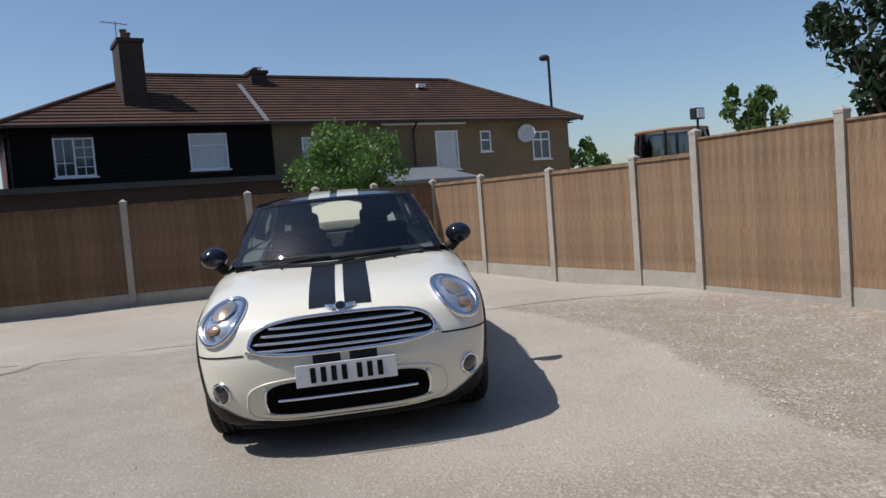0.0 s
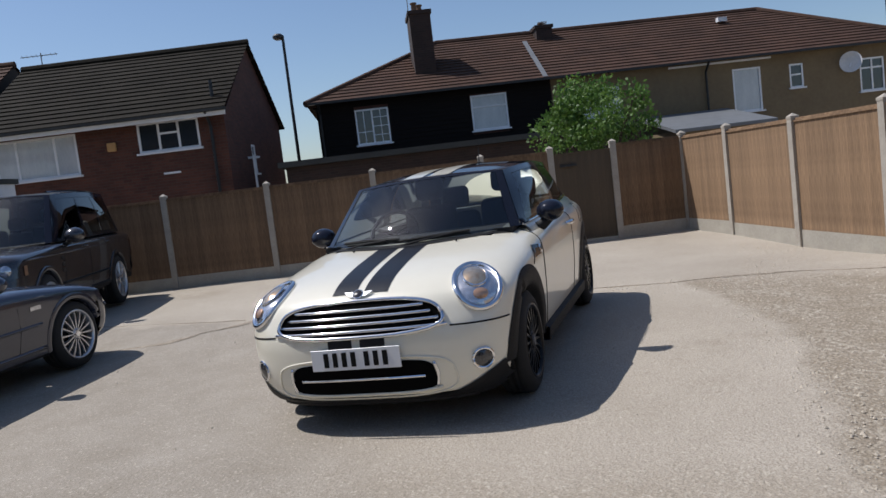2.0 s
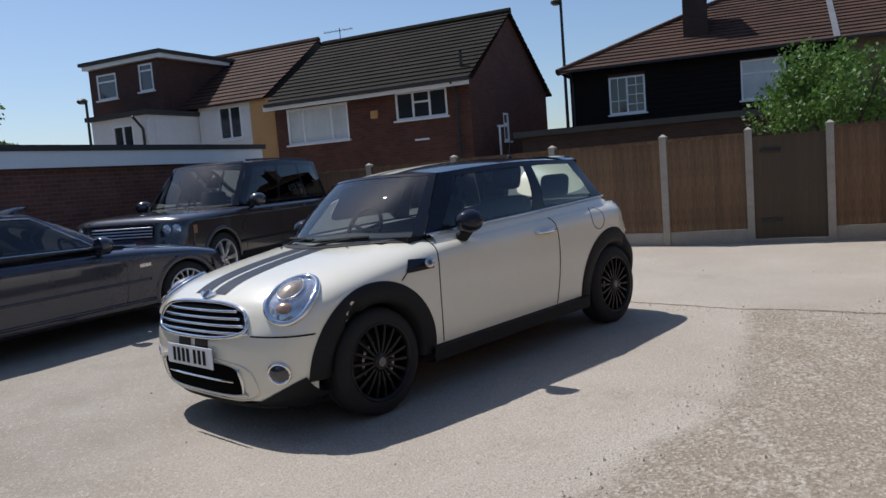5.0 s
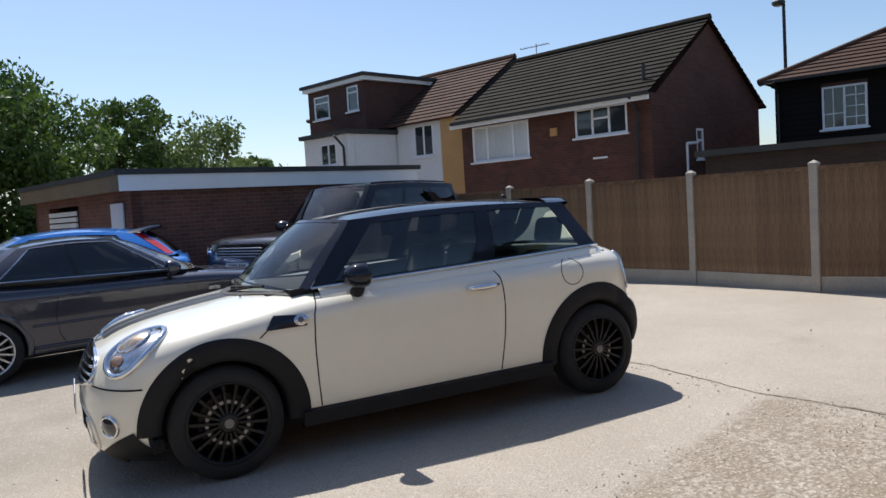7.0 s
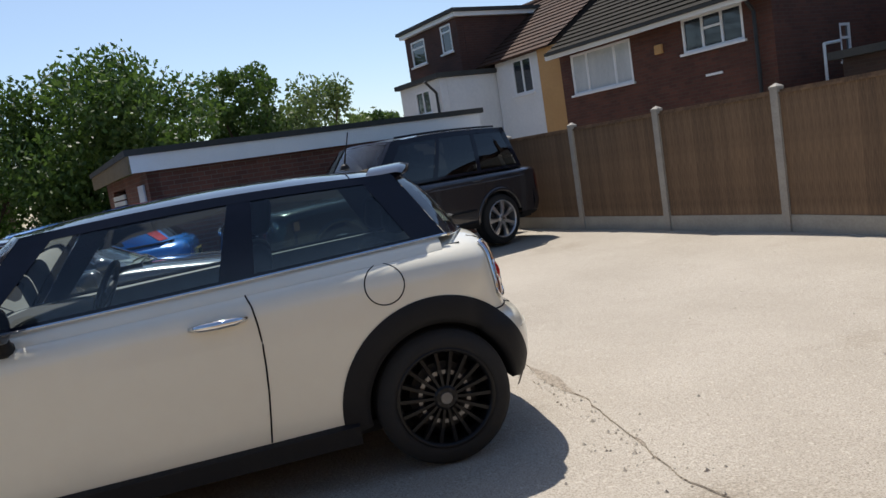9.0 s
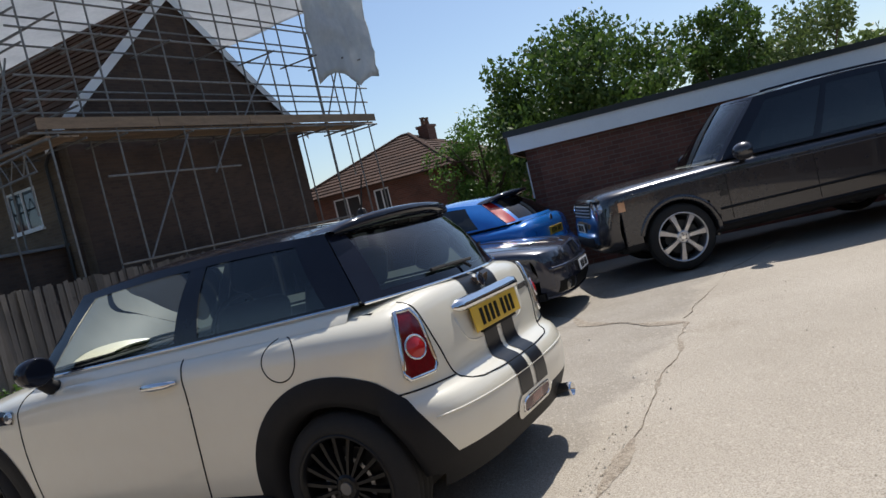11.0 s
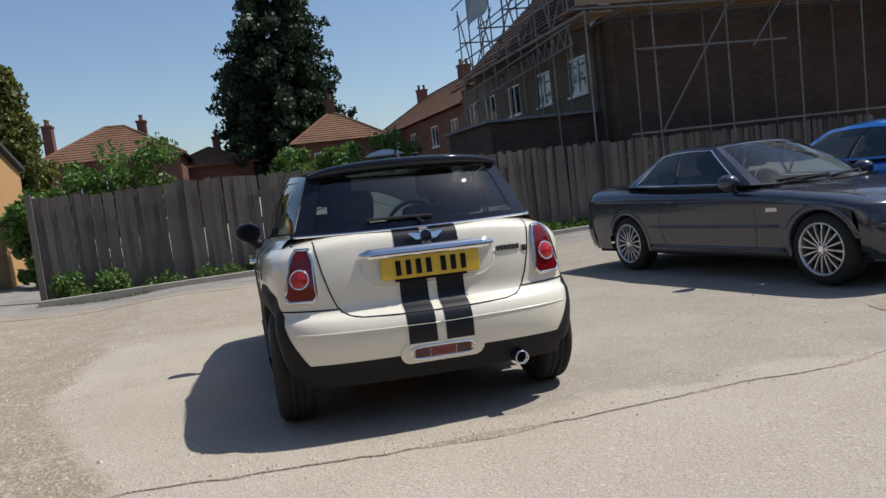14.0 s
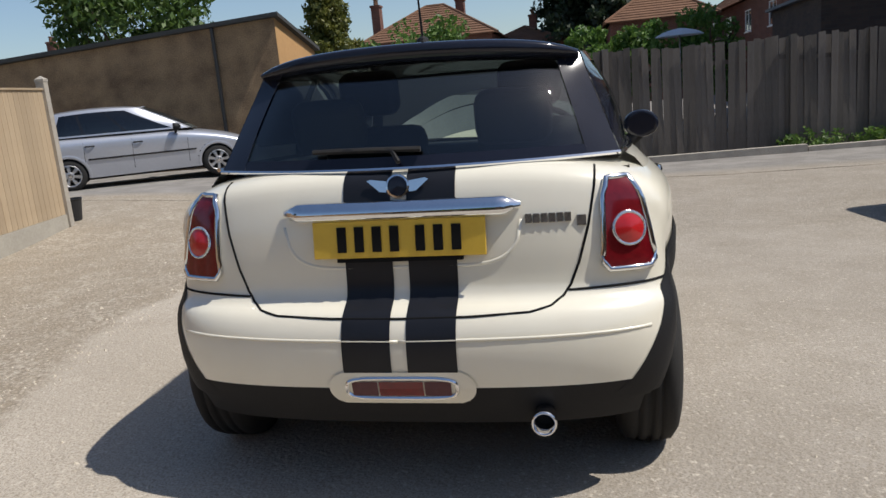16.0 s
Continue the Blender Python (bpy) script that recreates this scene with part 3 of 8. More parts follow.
def old_fence():
    root = thing("timber_fence", "weathered grey closeboard fence, uneven and gapped", "fence", kind="structure")
    rnd = random.Random(4)
    pts = [(4.45, -9.3), (1.81, -9.55), (-1.1, -9.85), (-4.2, -10.15), (-7.3, -10.5), (-10.2, -10.8), (-13.0, -11.1), (-15.8, -11.4)]
    for (x0, y0), (x1, y1) in zip(pts, pts[1:]):
        d = math.hypot(x1 - x0, y1 - y0)
        turn = math.degrees(math.atan2(y1 - y0, x1 - x0)) + 180
        n = int(d / 0.105)
        for i in range(n):
            k = (i + 0.5) / n
            x, y = x0 + (x1 - x0) * k, y0 + (y1 - y0) * k
            h = 1.9 + 0.05 * math.sin(k * 7 + x0)
            me = board(0.112, round(h, 1) + 0.02 * rnd.randrange(3), 0.016, True, rnd.randrange(4), 0.03)
            if not me.materials:
                me.materials.append(FENCE_OLD)
            o = new("board", me)
            o.parent = root
            o.matrix_basis = pose(x, y + rnd.uniform(-0.01, 0.012), gz(x, y), rnd.uniform(-1.2, 1.2), rnd.uniform(-1.0, 1.0), turn)
        bm = bmesh.new()
        box(bm, -0.05, 0.05, -0.02, 0.08, -0.2, 1.93)
        o = part("post", bm, FENCE_OLD, root, "timber post")
        o.matrix_basis = pose(x0, y0, gz(x0, y0), 0, 0, turn)
        bm = bmesh.new()
        for z in (0.35, 1.5):
            box(bm, 0, d, -0.07, -0.02, z, z + 0.07)
        o = part("rail", bm, FENCE_OLD, root)
        o.matrix_basis = pose(x1, y1, gz(x0, y0), 0, 0, turn - 180 + 180)
    bm = bmesh.new()
    for (x0, y0), (x1, y1) in zip(pts, pts[1:]):
        m = pose(x0, y0, gz(x0, y0), 0, 0, math.degrees(math.atan2(y1 - y0, x1 - x0)))
        box(bm, 0, math.hypot(x1 - x0, y1 - y0), 0.55, 0.68, -0.1, 0.1, m @ pose(0, -1.25 + 0.0, 0))
    part("kerb", bm, CONCRETE, root, "low concrete edging")


old_fence()

# ---- houses ----


def wall(width, z0, z1, holes, thick=0.25, gable=None):
    """A wall from x 0 to width on the plane y 0, its body behind it, with openings (x0, x1, z0, z1) through it."""
    bm = bmesh.new()
    xs = sorted({0.0, width, *[v for h in holes for v in h[:2]]})
    zs = sorted({z0, z1, *[v for h in holes for v in h[2:]]})
    for a, b in zip(xs, xs[1:]):
        for c, d in zip(zs, zs[1:]):
            mx, mz = (a + b) / 2, (c + d) / 2
            if any(h[0] < mx < h[1] and h[2] < mz < h[3] for h in holes):
                continue
            box(bm, a, b, 0, thick, c, d)
    bmesh.ops.remove_doubles(bm, verts=bm.verts[:], dist=1e-4)
    seen = {}
    for f in bm.faces:
        seen.setdefault(tuple(round(c, 3) for c in f.calc_center_median()), []).append(f)
    bmesh.ops.delete(bm, geom=[f for fs in seen.values() if len(fs) > 1 for f in fs], context="FACES")
    if gable:
        apex_x, apex_z = gable
        tri = [(0, z1), (width, z1), (apex_x, apex_z)]
        lo = [bm.verts.new((x, 0, z)) for x, z in tri]
        hi = [bm.verts.new((x, thick, z)) for x, z in tri]
        bm.faces.new(lo), bm.faces.new(hi[::-1])
        for i in range(3):
            bm.faces.new((lo[i], hi[i], hi[(i + 1) % 3], lo[(i + 1) % 3]))
    return bm


def window(parent, x0, x1, z0, z1, bars_x=(), bars_z=(), y=0.05, glass=None, small=(), sill=True):
    """A framed window set into an opening: frame, mullions, panes."""
    f = 0.055
    root = new("window")
    root.parent, root.matrix_basis = parent, pose(x0, y, z0)
    w, h = x1 - x0, z1 - z0
    bm = bmesh.new()
    box(bm, 0, w, -0.035, 0.035, 0, f), box(bm, 0, w, -0.035, 0.035, h - f, h)
    box(bm, 0, f, -0.035, 0.035, f, h - f), box(bm, w - f, w, -0.035, 0.035, f, h - f)
    xs, zs = [0, *[b * w for b in bars_x], w], [0, *[b * h for b in bars_z], h]
    for b in xs[1:-1]:
        box(bm, b - f / 2, b + f / 2, -0.03, 0.03, f, h - f)
    for b in zs[1:-1]:
        box(bm, f, w - f, -0.025, 0.025, b - f / 2, b + f / 2)
    for sx0, sx1, sz0, sz1, nx, nz in small:
        for i in range(1, nx):
            v = (sx0 + (sx1 - sx0) * i / nx) * w
            box(bm, v - 0.012, v + 0.012, -0.012, 0.0, sz0 * h, sz1 * h)
        for i in range(1, nz):
            v = (sz0 + (sz1 - sz0) * i / nz) * h
            box(bm, sx0 * w, sx1 * w, -0.012, 0.0, v - 0.012, v + 0.012)
    part("window_frame", bm, UPVC, root)
    for a, b in zip(xs, xs[1:]):
        for c, d in zip(zs, zs[1:]):
            bm = bmesh.new()
            box(bm, a + f / 2, b - f / 2, 0.0, 0.012, c + f / 2, d - f / 2)
            part("pane", bm, glass or WINDOW, root)
    if sill:
        bm = bmesh.new()
        box(bm, -0.06, w + 0.06, -0.11, -0.036, -0.05, 0.0)
        part("window_sill", bm, UPVC, root)
    return root


def slope(bm, a, b, c, d, n, lift=0.035, cols=None):
    """Courses of tiles on the plane a b (eave) c d (ridge)."""
    a, b, c, d = (Vector(p) for p in (a, b, c, d))
    nor = (b - a).cross(d - a).normalized()
    under = None
    for i in range(n):
        k0, k1 = i / n, (i + 1) / n
        p = [a.lerp(d, k0), b.lerp(c, k0), b.lerp(c, k1), a.lerp(d, k1)]
        off = [nor * lift, nor * lift, nor * 0.004, nor * 0.004]
        v = [bm.verts.new(q + o) for q, o in zip(p, off)] + (under or [bm.verts.new(p[0] - nor * 0.03), bm.verts.new(p[1] - nor * 0.03)])
        bm.faces.new(v[:4]), bm.faces.new((v[4], v[5], v[1], v[0]))
        under = [v[3], v[2]]


def ridge_line(bm, pts, r=0.11):
    for a, b in zip(pts, pts[1:]):
        tube(bm, a, b, r, r, 8)


def chimney(parent, x, y, z0, z1, w, d, pots, material):
    root = new("chimney")
    root.parent, root.matrix_basis = parent, pose(x, y, 0)
    bm = bmesh.new()
    box(bm, -w / 2, w / 2, -d / 2, d / 2, z0, z1)
    box(bm, -w / 2 - 0.05, w / 2 + 0.05, -d / 2 - 0.05, d / 2 + 0.05, z1, z1 + 0.12)
    uv_box(part("shaft", bm, material, root))
    for px, py, h in pots:
        bm = bmesh.new()
        lathe(bm, [(z1 + 0.12, 0.1), (z1 + 0.12 + h, 0.085), (z1 + 0.12 + h, 0.115), (z1 + 0.17 + h, 0.115), (z1 + 0.17 + h, 0.07)], "Z", 12)
        o = part("chimney_pot", bm, TILE_RED, root)
        o.matrix_basis = pose(px, py, 0)
    return root


def aerial(parent, x, y, z, h=1.1, turn=0):
    bm = bmesh.new()
    m = pose(x, y, z, 0, 0, turn)
    def bar(a, b, r=0.012):
        tube(bm, m @ Vector(a), m @ Vector(b), r, r, 5)
    bar((0, 0, 0), (0, 0, h), 0.016)
    bar((-0.55, 0, h - 0.12), (0.45, 0, h - 0.05))
    for i in range(8):
        k = -0.5 + i * 0.13
        bar((k, -0.18, h - 0.11 + 0.008 * i), (k, 0.18, h - 0.11 + 0.008 * i), 0.007)
    part("aerial", bm, GALV, parent)


def gutter(parent, x0, x1, y, z, material=PIPE):
    bm = bmesh.new()
    box(bm, x0, x1, y - 0.1, y, z - 0.07, z)
    part("gutter", bm, material, parent)


def downpipe(parent, x, y, z0, z1, material=PIPE, r=0.04):
    bm = bmesh.new()
    tube(bm, (x, y, z0), (x, y, z1 - 0.35), r), tube(bm, (x, y, z1 - 0.35), (x, y - 0.35, z1), r)
    part("downpipe", bm, material, parent)


def house_dark():
    """The long hipped terrace behind the yard: a boarded black half and a buff rendered half."""
    h = thing("terraced_house", "hip-roofed terrace, black boarded and buff rendered, brown tiles", "house", pose(-7.39, 14.47, 0, 0, 0, 24) @ Matrix.Diagonal((0.885, 0.885, 0.87, 1.0)), "houses round the yard")
    holes1 = [(1.21, 2.30, 2.94, 4.10), (5.03, 6.24, 2.98, 4.15)]
    bm = wall(7.78, -1.0, 4.55, holes1)
    o = part("wall", bm, BRICK_DARK, h, "dark brick and board wall")
    o.matrix_basis = pose(-1.1, 0, 0)
    uv_box(o)
    for i in range(22):
        z = 1.2 + i * 0.15
        segs, cuts = [], [hh for hh in holes1 if hh[2] - 0.15 < z < hh[3]]
        x = 0.0
        for hh in sorted(cuts):
            segs.append((x, hh[0] - 0.02))
            x = hh[1] + 0.02
        segs.append((x, 7.75))
        bm = bmesh.new()
        for s0, s1 in segs:
            v = [bm.verts.new(p) for p in ((s0, -0.03, z), (s1, -0.03, z), (s1, -0.006, z + 0.15), (s0, -0.006, z + 0.15), (s0, -0.004, z), (s1, -0.004, z))]
            bm.faces.new(v[:4]), bm.faces.new((v[4], v[5], v[1], v[0]))
        o = part("board", bm, BLACK_BOARD, h)
        o.matrix_basis = pose(-1.1, 0, 0)
    window(h, 0.11, 1.20, 2.94, 4.10, (0.5,), (), -0.01, small=((0, 0.5, 0, 0.72, 2, 2), (0.5, 1, 0, 1, 2, 4), (0, 0.5, 0.72, 1, 2, 1)))
    window(h, 3.93, 5.14, 2.98, 4.15, (), (0.66,), -0.01, NET)
    holes2 = [(6.29, 7.29, 2.57, 4.06), (8.33, 8.82, 3.2, 4.02), (10.88, 11.77, 2.8, 3.95), (1.0, 2.3, 2.9, 3.95)]
    bm = wall(12.8, -1.0, 4.5, holes2)
    o = part("wall", bm, RENDER_BUFF, h, "buff rendered wall")
    o.matrix_basis = pose(6.68, 0, 0)
    for hh, bx, bz, gl in zip(holes2, ((), (), (0.5,), (0.5,)), ((), (0.55,), (0.7,), ()), (NET, WINDOW, WINDOW, NET)):
        window(h, 6.68 + hh[0], 6.68 + hh[1], hh[2], hh[3], bx, bz, 0.03, gl)
    bm = bmesh.new()
    box(bm, 4.07, 7.7, -0.02, 0.0, 4.3, 4.37)
    o = part("trim_board", bm, UPVC, h)
    o.matrix_basis = pose(6.68, 0, 0)
    E, R, D = 4.42, 6.70, 8.0
    L, Rr = -1.40, 20.0
    for (a, b, c, d) in (((L, -0.4, E), (Rr, -0.4, E), (16.2, D / 2, R), (3.46, D / 2, R)),
                         ((Rr, D + 0.4, E), (L, D + 0.4, E), (3.46, D / 2, R), (16.2, D / 2, R)),
                         ((L, D + 0.4, E), (L, -0.4, E), (3.46, D / 2, R), (3.46, D / 2, R)),
                         ((Rr, -0.4, E), (Rr, D + 0.4, E), (16.2, D / 2, R), (16.2, D / 2, R))):
        bm = bmesh.new()
        slope(bm, a, b, c, d, 17, 0.04)
        bmesh.ops.remove_doubles(bm, verts=bm.verts[:], dist=1e-5)
        part("roof", bm, TILE_BROWN, h, "brown plain tiled slope")
    bm = bmesh.new()
    ridge_line(bm, [(L, -0.4, E), (3.46, D / 2, R + 0.02), (16.2, D / 2, R + 0.02), (Rr, -0.4, E)])
    part("ridge_tiles", bm, TILE_BROWN, h)
    bm = bmesh.new()
    box(bm, L + 0.2, Rr - 0.2, 0.02, D, E - 0.14, E - 0.1)
    part("soffit", bm, BLACK_BOARD, h)
    for x0, x1 in ((L + 0.05, 6.68), (6.68, Rr - 0.05)):
        gutter(h, x0, x1, -0.36, E + 0.02)
    downpipe(h, -1.0, -0.1, 0, E)
    downpipe(h, 12.0, -0.1, 0, E)
    bm = wall(D, -1, E, [])
    for x in (-1.1, 19.2):
        o = part("wall", bm.copy(), BRICK_DARK if x < 0 else RENDER_BUFF, h)
        o.matrix_basis = pose(x + (0.25 if x < 0 else 0.0), 0.25, 0, 0, 0, 90)
        uv_box(o)
    bm.free()
    bm = bmesh.new()
    box(bm, -1.0, 19.2, D - 0.25, D, -1, E)
    uv_box(part("wall", bm, BRICK_DARK, h))
    chimney(h, 2.70, 1.75, 4.6, 7.25, 0.72, 1.35, ((-0.15, -0.45, 0.25), (0.1, 0.35, 0.35)), BRICK_SOOT)
    chimney(h, 7.45, 3.6, 5.5, 6.72, 0.6, 0.9, ((0, 0, 0.12),), BRICK_SOOT)
    bm = bmesh.new()
    for y in (0.0, 1.7):
        v = [bm.verts.new(p) for p in ((6.35 + 0.06 * y, -0.4 + y, E + 0.06 + y * 0.518), (6.52 + 0.06 * y, -0.4 + y, E + 0.06 + y * 0.518), (6.63 + 0.06 * y, 1.4 + y, E + 1.0 + y * 0.518), (6.46 + 0.06 * y, 1.4 + y, E + 1.0 + y * 0.518))]
        bm.faces.new(v)
    part("verge_flashing", bm, LEAD, h)
    aerial(h, 2.35, 1.3, 7.2, 0.75, 30)
    aerial(h, 7.5, 3.6, 6.7, 0.35, 80)
    bm = bmesh.new()
    lathe(bm, [(0.0, 0.0), (0.02, 0.2), (0.09, 0.36), (0.1, 0.36), (0.03, 0.19), (0.012, 0.0)], "Y", 20)
    tube(bm, (0, 0.02, 0), (0.05, -0.3, -0.05), 0.015), tube(bm, (0, 0.05, -0.05), (0, 0.3, -0.2), 0.02)
    o = part("satellite_dish", bm, RENDER_WHITE, h, "pale grey satellite dish")
    o.matrix_basis = pose(17.08, -0.3, 3.84, 0, 0, 130)
    bm = bmesh.new()
    box(bm, 14.0, 14.35, 2.75, 2.95, 6.2, 6.36)
    part("roof_vent", bm, RENDER_WHITE, h)


house_dark()


def lean_to():
    h = thing("lean_to", "dark flat-roofed lean-to behind the fence", "outbuilding", pose(-7.39, 14.47, 0, 0, 0, 22.5) @ Matrix.Diagonal((0.885, 0.885, 0.87, 1.0)), "outbuildings")
    bm = bmesh.new()
    box(bm, -1.9, 8.4, -3.2, -0.06, -0.6, 2.35)
    uv_box(part("wall", bm, BRICK_SOOT, h))
    bm = bmesh.new()
    box(bm, -2.1, 8.5, -3.4, -0.06, 2.36, 2.52)
    part("roof", bm, FELT, h)
    h2 = thing("lean_to", "grey-roofed conservatory lean-to with white trim", "outbuilding", pose(-7.39, 14.47, 0, 0, 0, 22.5) @ Matrix.Diagonal((0.885, 0.885, 0.87, 1.0)), "outbuildings")
    bm = bmesh.new()
    box(bm, 9.6, 12.3, -3.0, -0.06, -0.6, 2.1)
    part("wall", bm, RENDER_BUFF, h2)
    bm = bmesh.new()
    v = [bm.verts.new(p) for p in ((9.4, -3.3, 2.12), (12.5, -3.3, 2.12), (12.5, -0.06, 2.75), (9.4, -0.06, 2.75), (9.4, -3.3, 2.02), (12.5, -3.3, 2.02), (12.5, -0.06, 2.65), (9.4, -0.06, 2.65))]
    for q in ((0, 1, 2, 3), (7, 6, 5, 4), (0, 4, 5, 1), (1, 5, 6, 2), (3, 7, 4, 0), (2, 6, 7, 3)):
        bm.faces.new([v[i] for i in q])
    part("roof", bm, LEAD, h2)


lean_to()


def house_brick():
    """The semi-detached brick house with a dark roof and its gable towards the terrace."""
    h = thing("brick_house", "red-brown brick house, dark tiled gable roof", "house", pose(-14.86, 9.13, 0, 0, 0, 18), "houses round the yard")
    W0, W1, D, E, R = -0.5, 5.88, 6.0, 3.74, 5.86
    holes = [(0.43, 2.57, 2.51, 3.55), (4.14, 5.71, 2.85, 3.60)]
    o = part("wall", wall(W1 - W0, -1.2, E, holes), BRICK_HOUSE, h)
    o.matrix_basis = pose(W0, 0, 0)
    uv_box(o)
    window(h, -0.07, 2.07, 2.51, 3.55, (0.27, 0.73), (), 0.03, NET)
    window(h, 3.64, 5.21, 2.85, 3.60, (0.34, 0.66), (), 0.03)
    bm = bmesh.new()
    box(bm, 4.18, 4.66, -0.005, 0.03, 3.27, 3.32)
    part("transom", bm, UPVC, h)
    gw = [(2.0, 2.4, 2.12, 2.93)]
    o = part("wall", wall(D, -1.2, E, gw, 0.25, (D / 2, R - 0.05)), BRICK_HOUSE, h, "plain brick gable end")
    o.matrix_basis = pose(W1 + 0.002, 0.25, 0, 0, 0, 90)
    uv_box(o)
    win = window(h, 0, 0.4, 0, 0.81, (), (0.62,), 0.03)
    win.matrix_basis = pose(W1 - 0.03, 0.25 + 2.0, 2.12, 0, 0, 90)
    bm = bmesh.new()
    box(bm, W0, W1, D, D + 0.25, -1.2, E)
    uv_box(part("wall", bm, BRICK_HOUSE, h))
    for a, b, c, d in (((W0 - 0.1, -0.35, E - 0.02), (W1 + 0.15, -0.35, E - 0.02), (W1 + 0.15, D / 2, R), (W0 - 0.1, D / 2, R)),
                       ((W1 + 0.15, D + 0.45, E - 0.1), (W0 - 0.1, D + 0.45, E - 0.1), (W0 - 0.1, D / 2, R), (W1 + 0.15, D / 2, R))):
        bm = bmesh.new()
        slope(bm, a, b, c, d, 16, 0.035)
        part("roof", bm, TILE_DARK, h)
    bm = bmesh.new()
    ridge_line(bm, [(W0 - 0.1, D / 2, R + 0.02), (W1 + 0.15, D / 2, R + 0.02)])
    part("ridge_tiles", bm, TILE_DARK, h)
    bm = bmesh.new()
    box(bm, W0 - 0.1, W1 + 0.15, -0.42, -0.34, E - 0.2, E - 0.04)
    part("fascia", bm, UPVC, h)
    gutter(h, W0, W1 + 0.2, -0.42, E - 0.03, FELT)
    downpipe(h, 5.55, -0.12, 0.2, E - 0.05)
    bm = bmesh.new()
    tube(bm, (5.6, 0.2, E), (5.6, 0.2, E + 0.75), 0.045)
    part("vent_pipe", bm, PIPE, h)
    bm = bevelled(2.85, 3.07, -0.08, 0.0, 2.99, 3.21, 0.02)
    part("alarm_box", bm, ORANGE, h, "faded yellow alarm box")
    bm = bmesh.new()
    tube(bm, (6.2, 1.11, 0.4), (6.2, 1.11, 2.48), 0.032), tube(bm, (6.2, 1.11, 2.48), (6.2, 1.7, 2.52), 0.032), tube(bm, (6.2, 1.7, 2.52), (5.9, 1.7, 2.53), 0.032)
    part("waste_pipe", bm, UPVC, h, "white waste pipe")
    bm = bmesh.new()
    box(bm, 4.17, 4.6, -0.03, 0.0, 2.26, 2.31)
    part("vent", bm, UPVC, h)
    aerial(h, -0.3, D / 2 + 0.6, R, 0.6, 20)


house_brick()


def house_white():
    """The attached house beyond: a narrow rendered bay, a white flat-roofed addition and a brick dormer."""
    h = thing("white_house", "house with white flat-roofed extension and red dormer", "house", pose(-14.86, 9.13, 0, 0, 0, 18), "houses round the yard")
    bm = bmesh.new()
    box(bm, -1.52, -0.52, 0.1, 6.2, -1.2, 4.0)
    part("party_wall", bm, ORANGE, h, "ochre rendered party wall")
    o = part("wall", wall(2.2, -1.2, 4.0, [(0.82, 1.73, 2.92, 3.94)]), RENDER_WHITE, h)
    o.matrix_basis = pose(-3.74, 0.25, 0)
    window(h, -2.92, -2.01, 2.92, 3.94, (0.5,), (), 0.28)
    for quad in (((-6.6, 0.0, 4.0), (-0.9, 0.0, 4.0), (-0.9, 3.2, 6.1), (-6.6, 3.2, 6.1)), ((-0.9, 6.4, 4.0), (-6.6, 6.4, 4.0), (-6.6, 3.2, 6.1), (-0.9, 3.2, 6.1))):
        bm = bmesh.new()
        slope(bm, *quad, 15, 0.035)
        part("roof", bm, TILE_BROWN, h)
    bm = bmesh.new()
    ridge_line(bm, [(-6.6, 3.2, 6.12), (-0.9, 3.2, 6.12)], 0.1)
    part("ridge_tiles", bm, TILE_BROWN, h)
    bm = bmesh.new()
    v = [bm.verts.new((x, y, z)) for x in (-0.95, -1.15) for y, z in ((0.05, 3.95), (6.35, 3.95), (3.2, 6.06))]
    bm.faces.new(v[:3]), bm.faces.new(v[:2:-1])
    part("gable", bm, BRICK_SOOT, h)
    # white addition standing forward
    o = part("wall", wall(2.41, -1.2, 3.76, [(0.9, 1.78, 2.82, 3.54)]), RENDER_WHITE, h)
    o.matrix_basis = pose(-6.21, -1.8, 0)
    window(h, -5.31, -4.43, 2.82, 3.54, (0.5,), (), -1.77)
    bm = bmesh.new()
    box(bm, -6.21, -3.8, -1.54, 3.0, -1.2, 3.76)
    part("wall", bm, RENDER_WHITE, h)
    bm = bmesh.new()
    box(bm, -6.34, -3.68, -1.93, 3.0, 3.764, 3.90)
    part("flat_roof", bm, FELT, h)
    downpipe(h, -3.95, -1.87, 0, 3.7)
    # dormer
    o = part("wall", wall(3.25, 3.904, 5.62, [(0.35, 1.25, 4.61, 5.43), (2.29, 2.90, 4.67, 5.53)]), BRICK_DARK, h)
    o.matrix_basis = pose(-7.65, -0.5, 0)
    uv_box(o)
    window(h, -7.30, -6.40, 4.61, 5.43, (), (0.7,), -0.47)
    window(h, -5.36, -4.75, 4.67, 5.53, (), (0.75,), -0.47)
    bm = bmesh.new()
    box(bm, -7.65, -4.4, -0.24, 3.6, 3.904, 5.62)
    uv_box(part("dormer_side", bm, BRICK_DARK, h))
    bm = bmesh.new()
    box(bm, -7.78, -4.26, -0.64, 3.6, 5.63, 5.76)
    part("fascia", bm, UPVC, h)
    bm = bmesh.new()
    box(bm, -7.86, -4.18, -0.72, 3.7, 5.764, 5.87)
    part("dormer_roof", bm, FELT, h)


house_white()


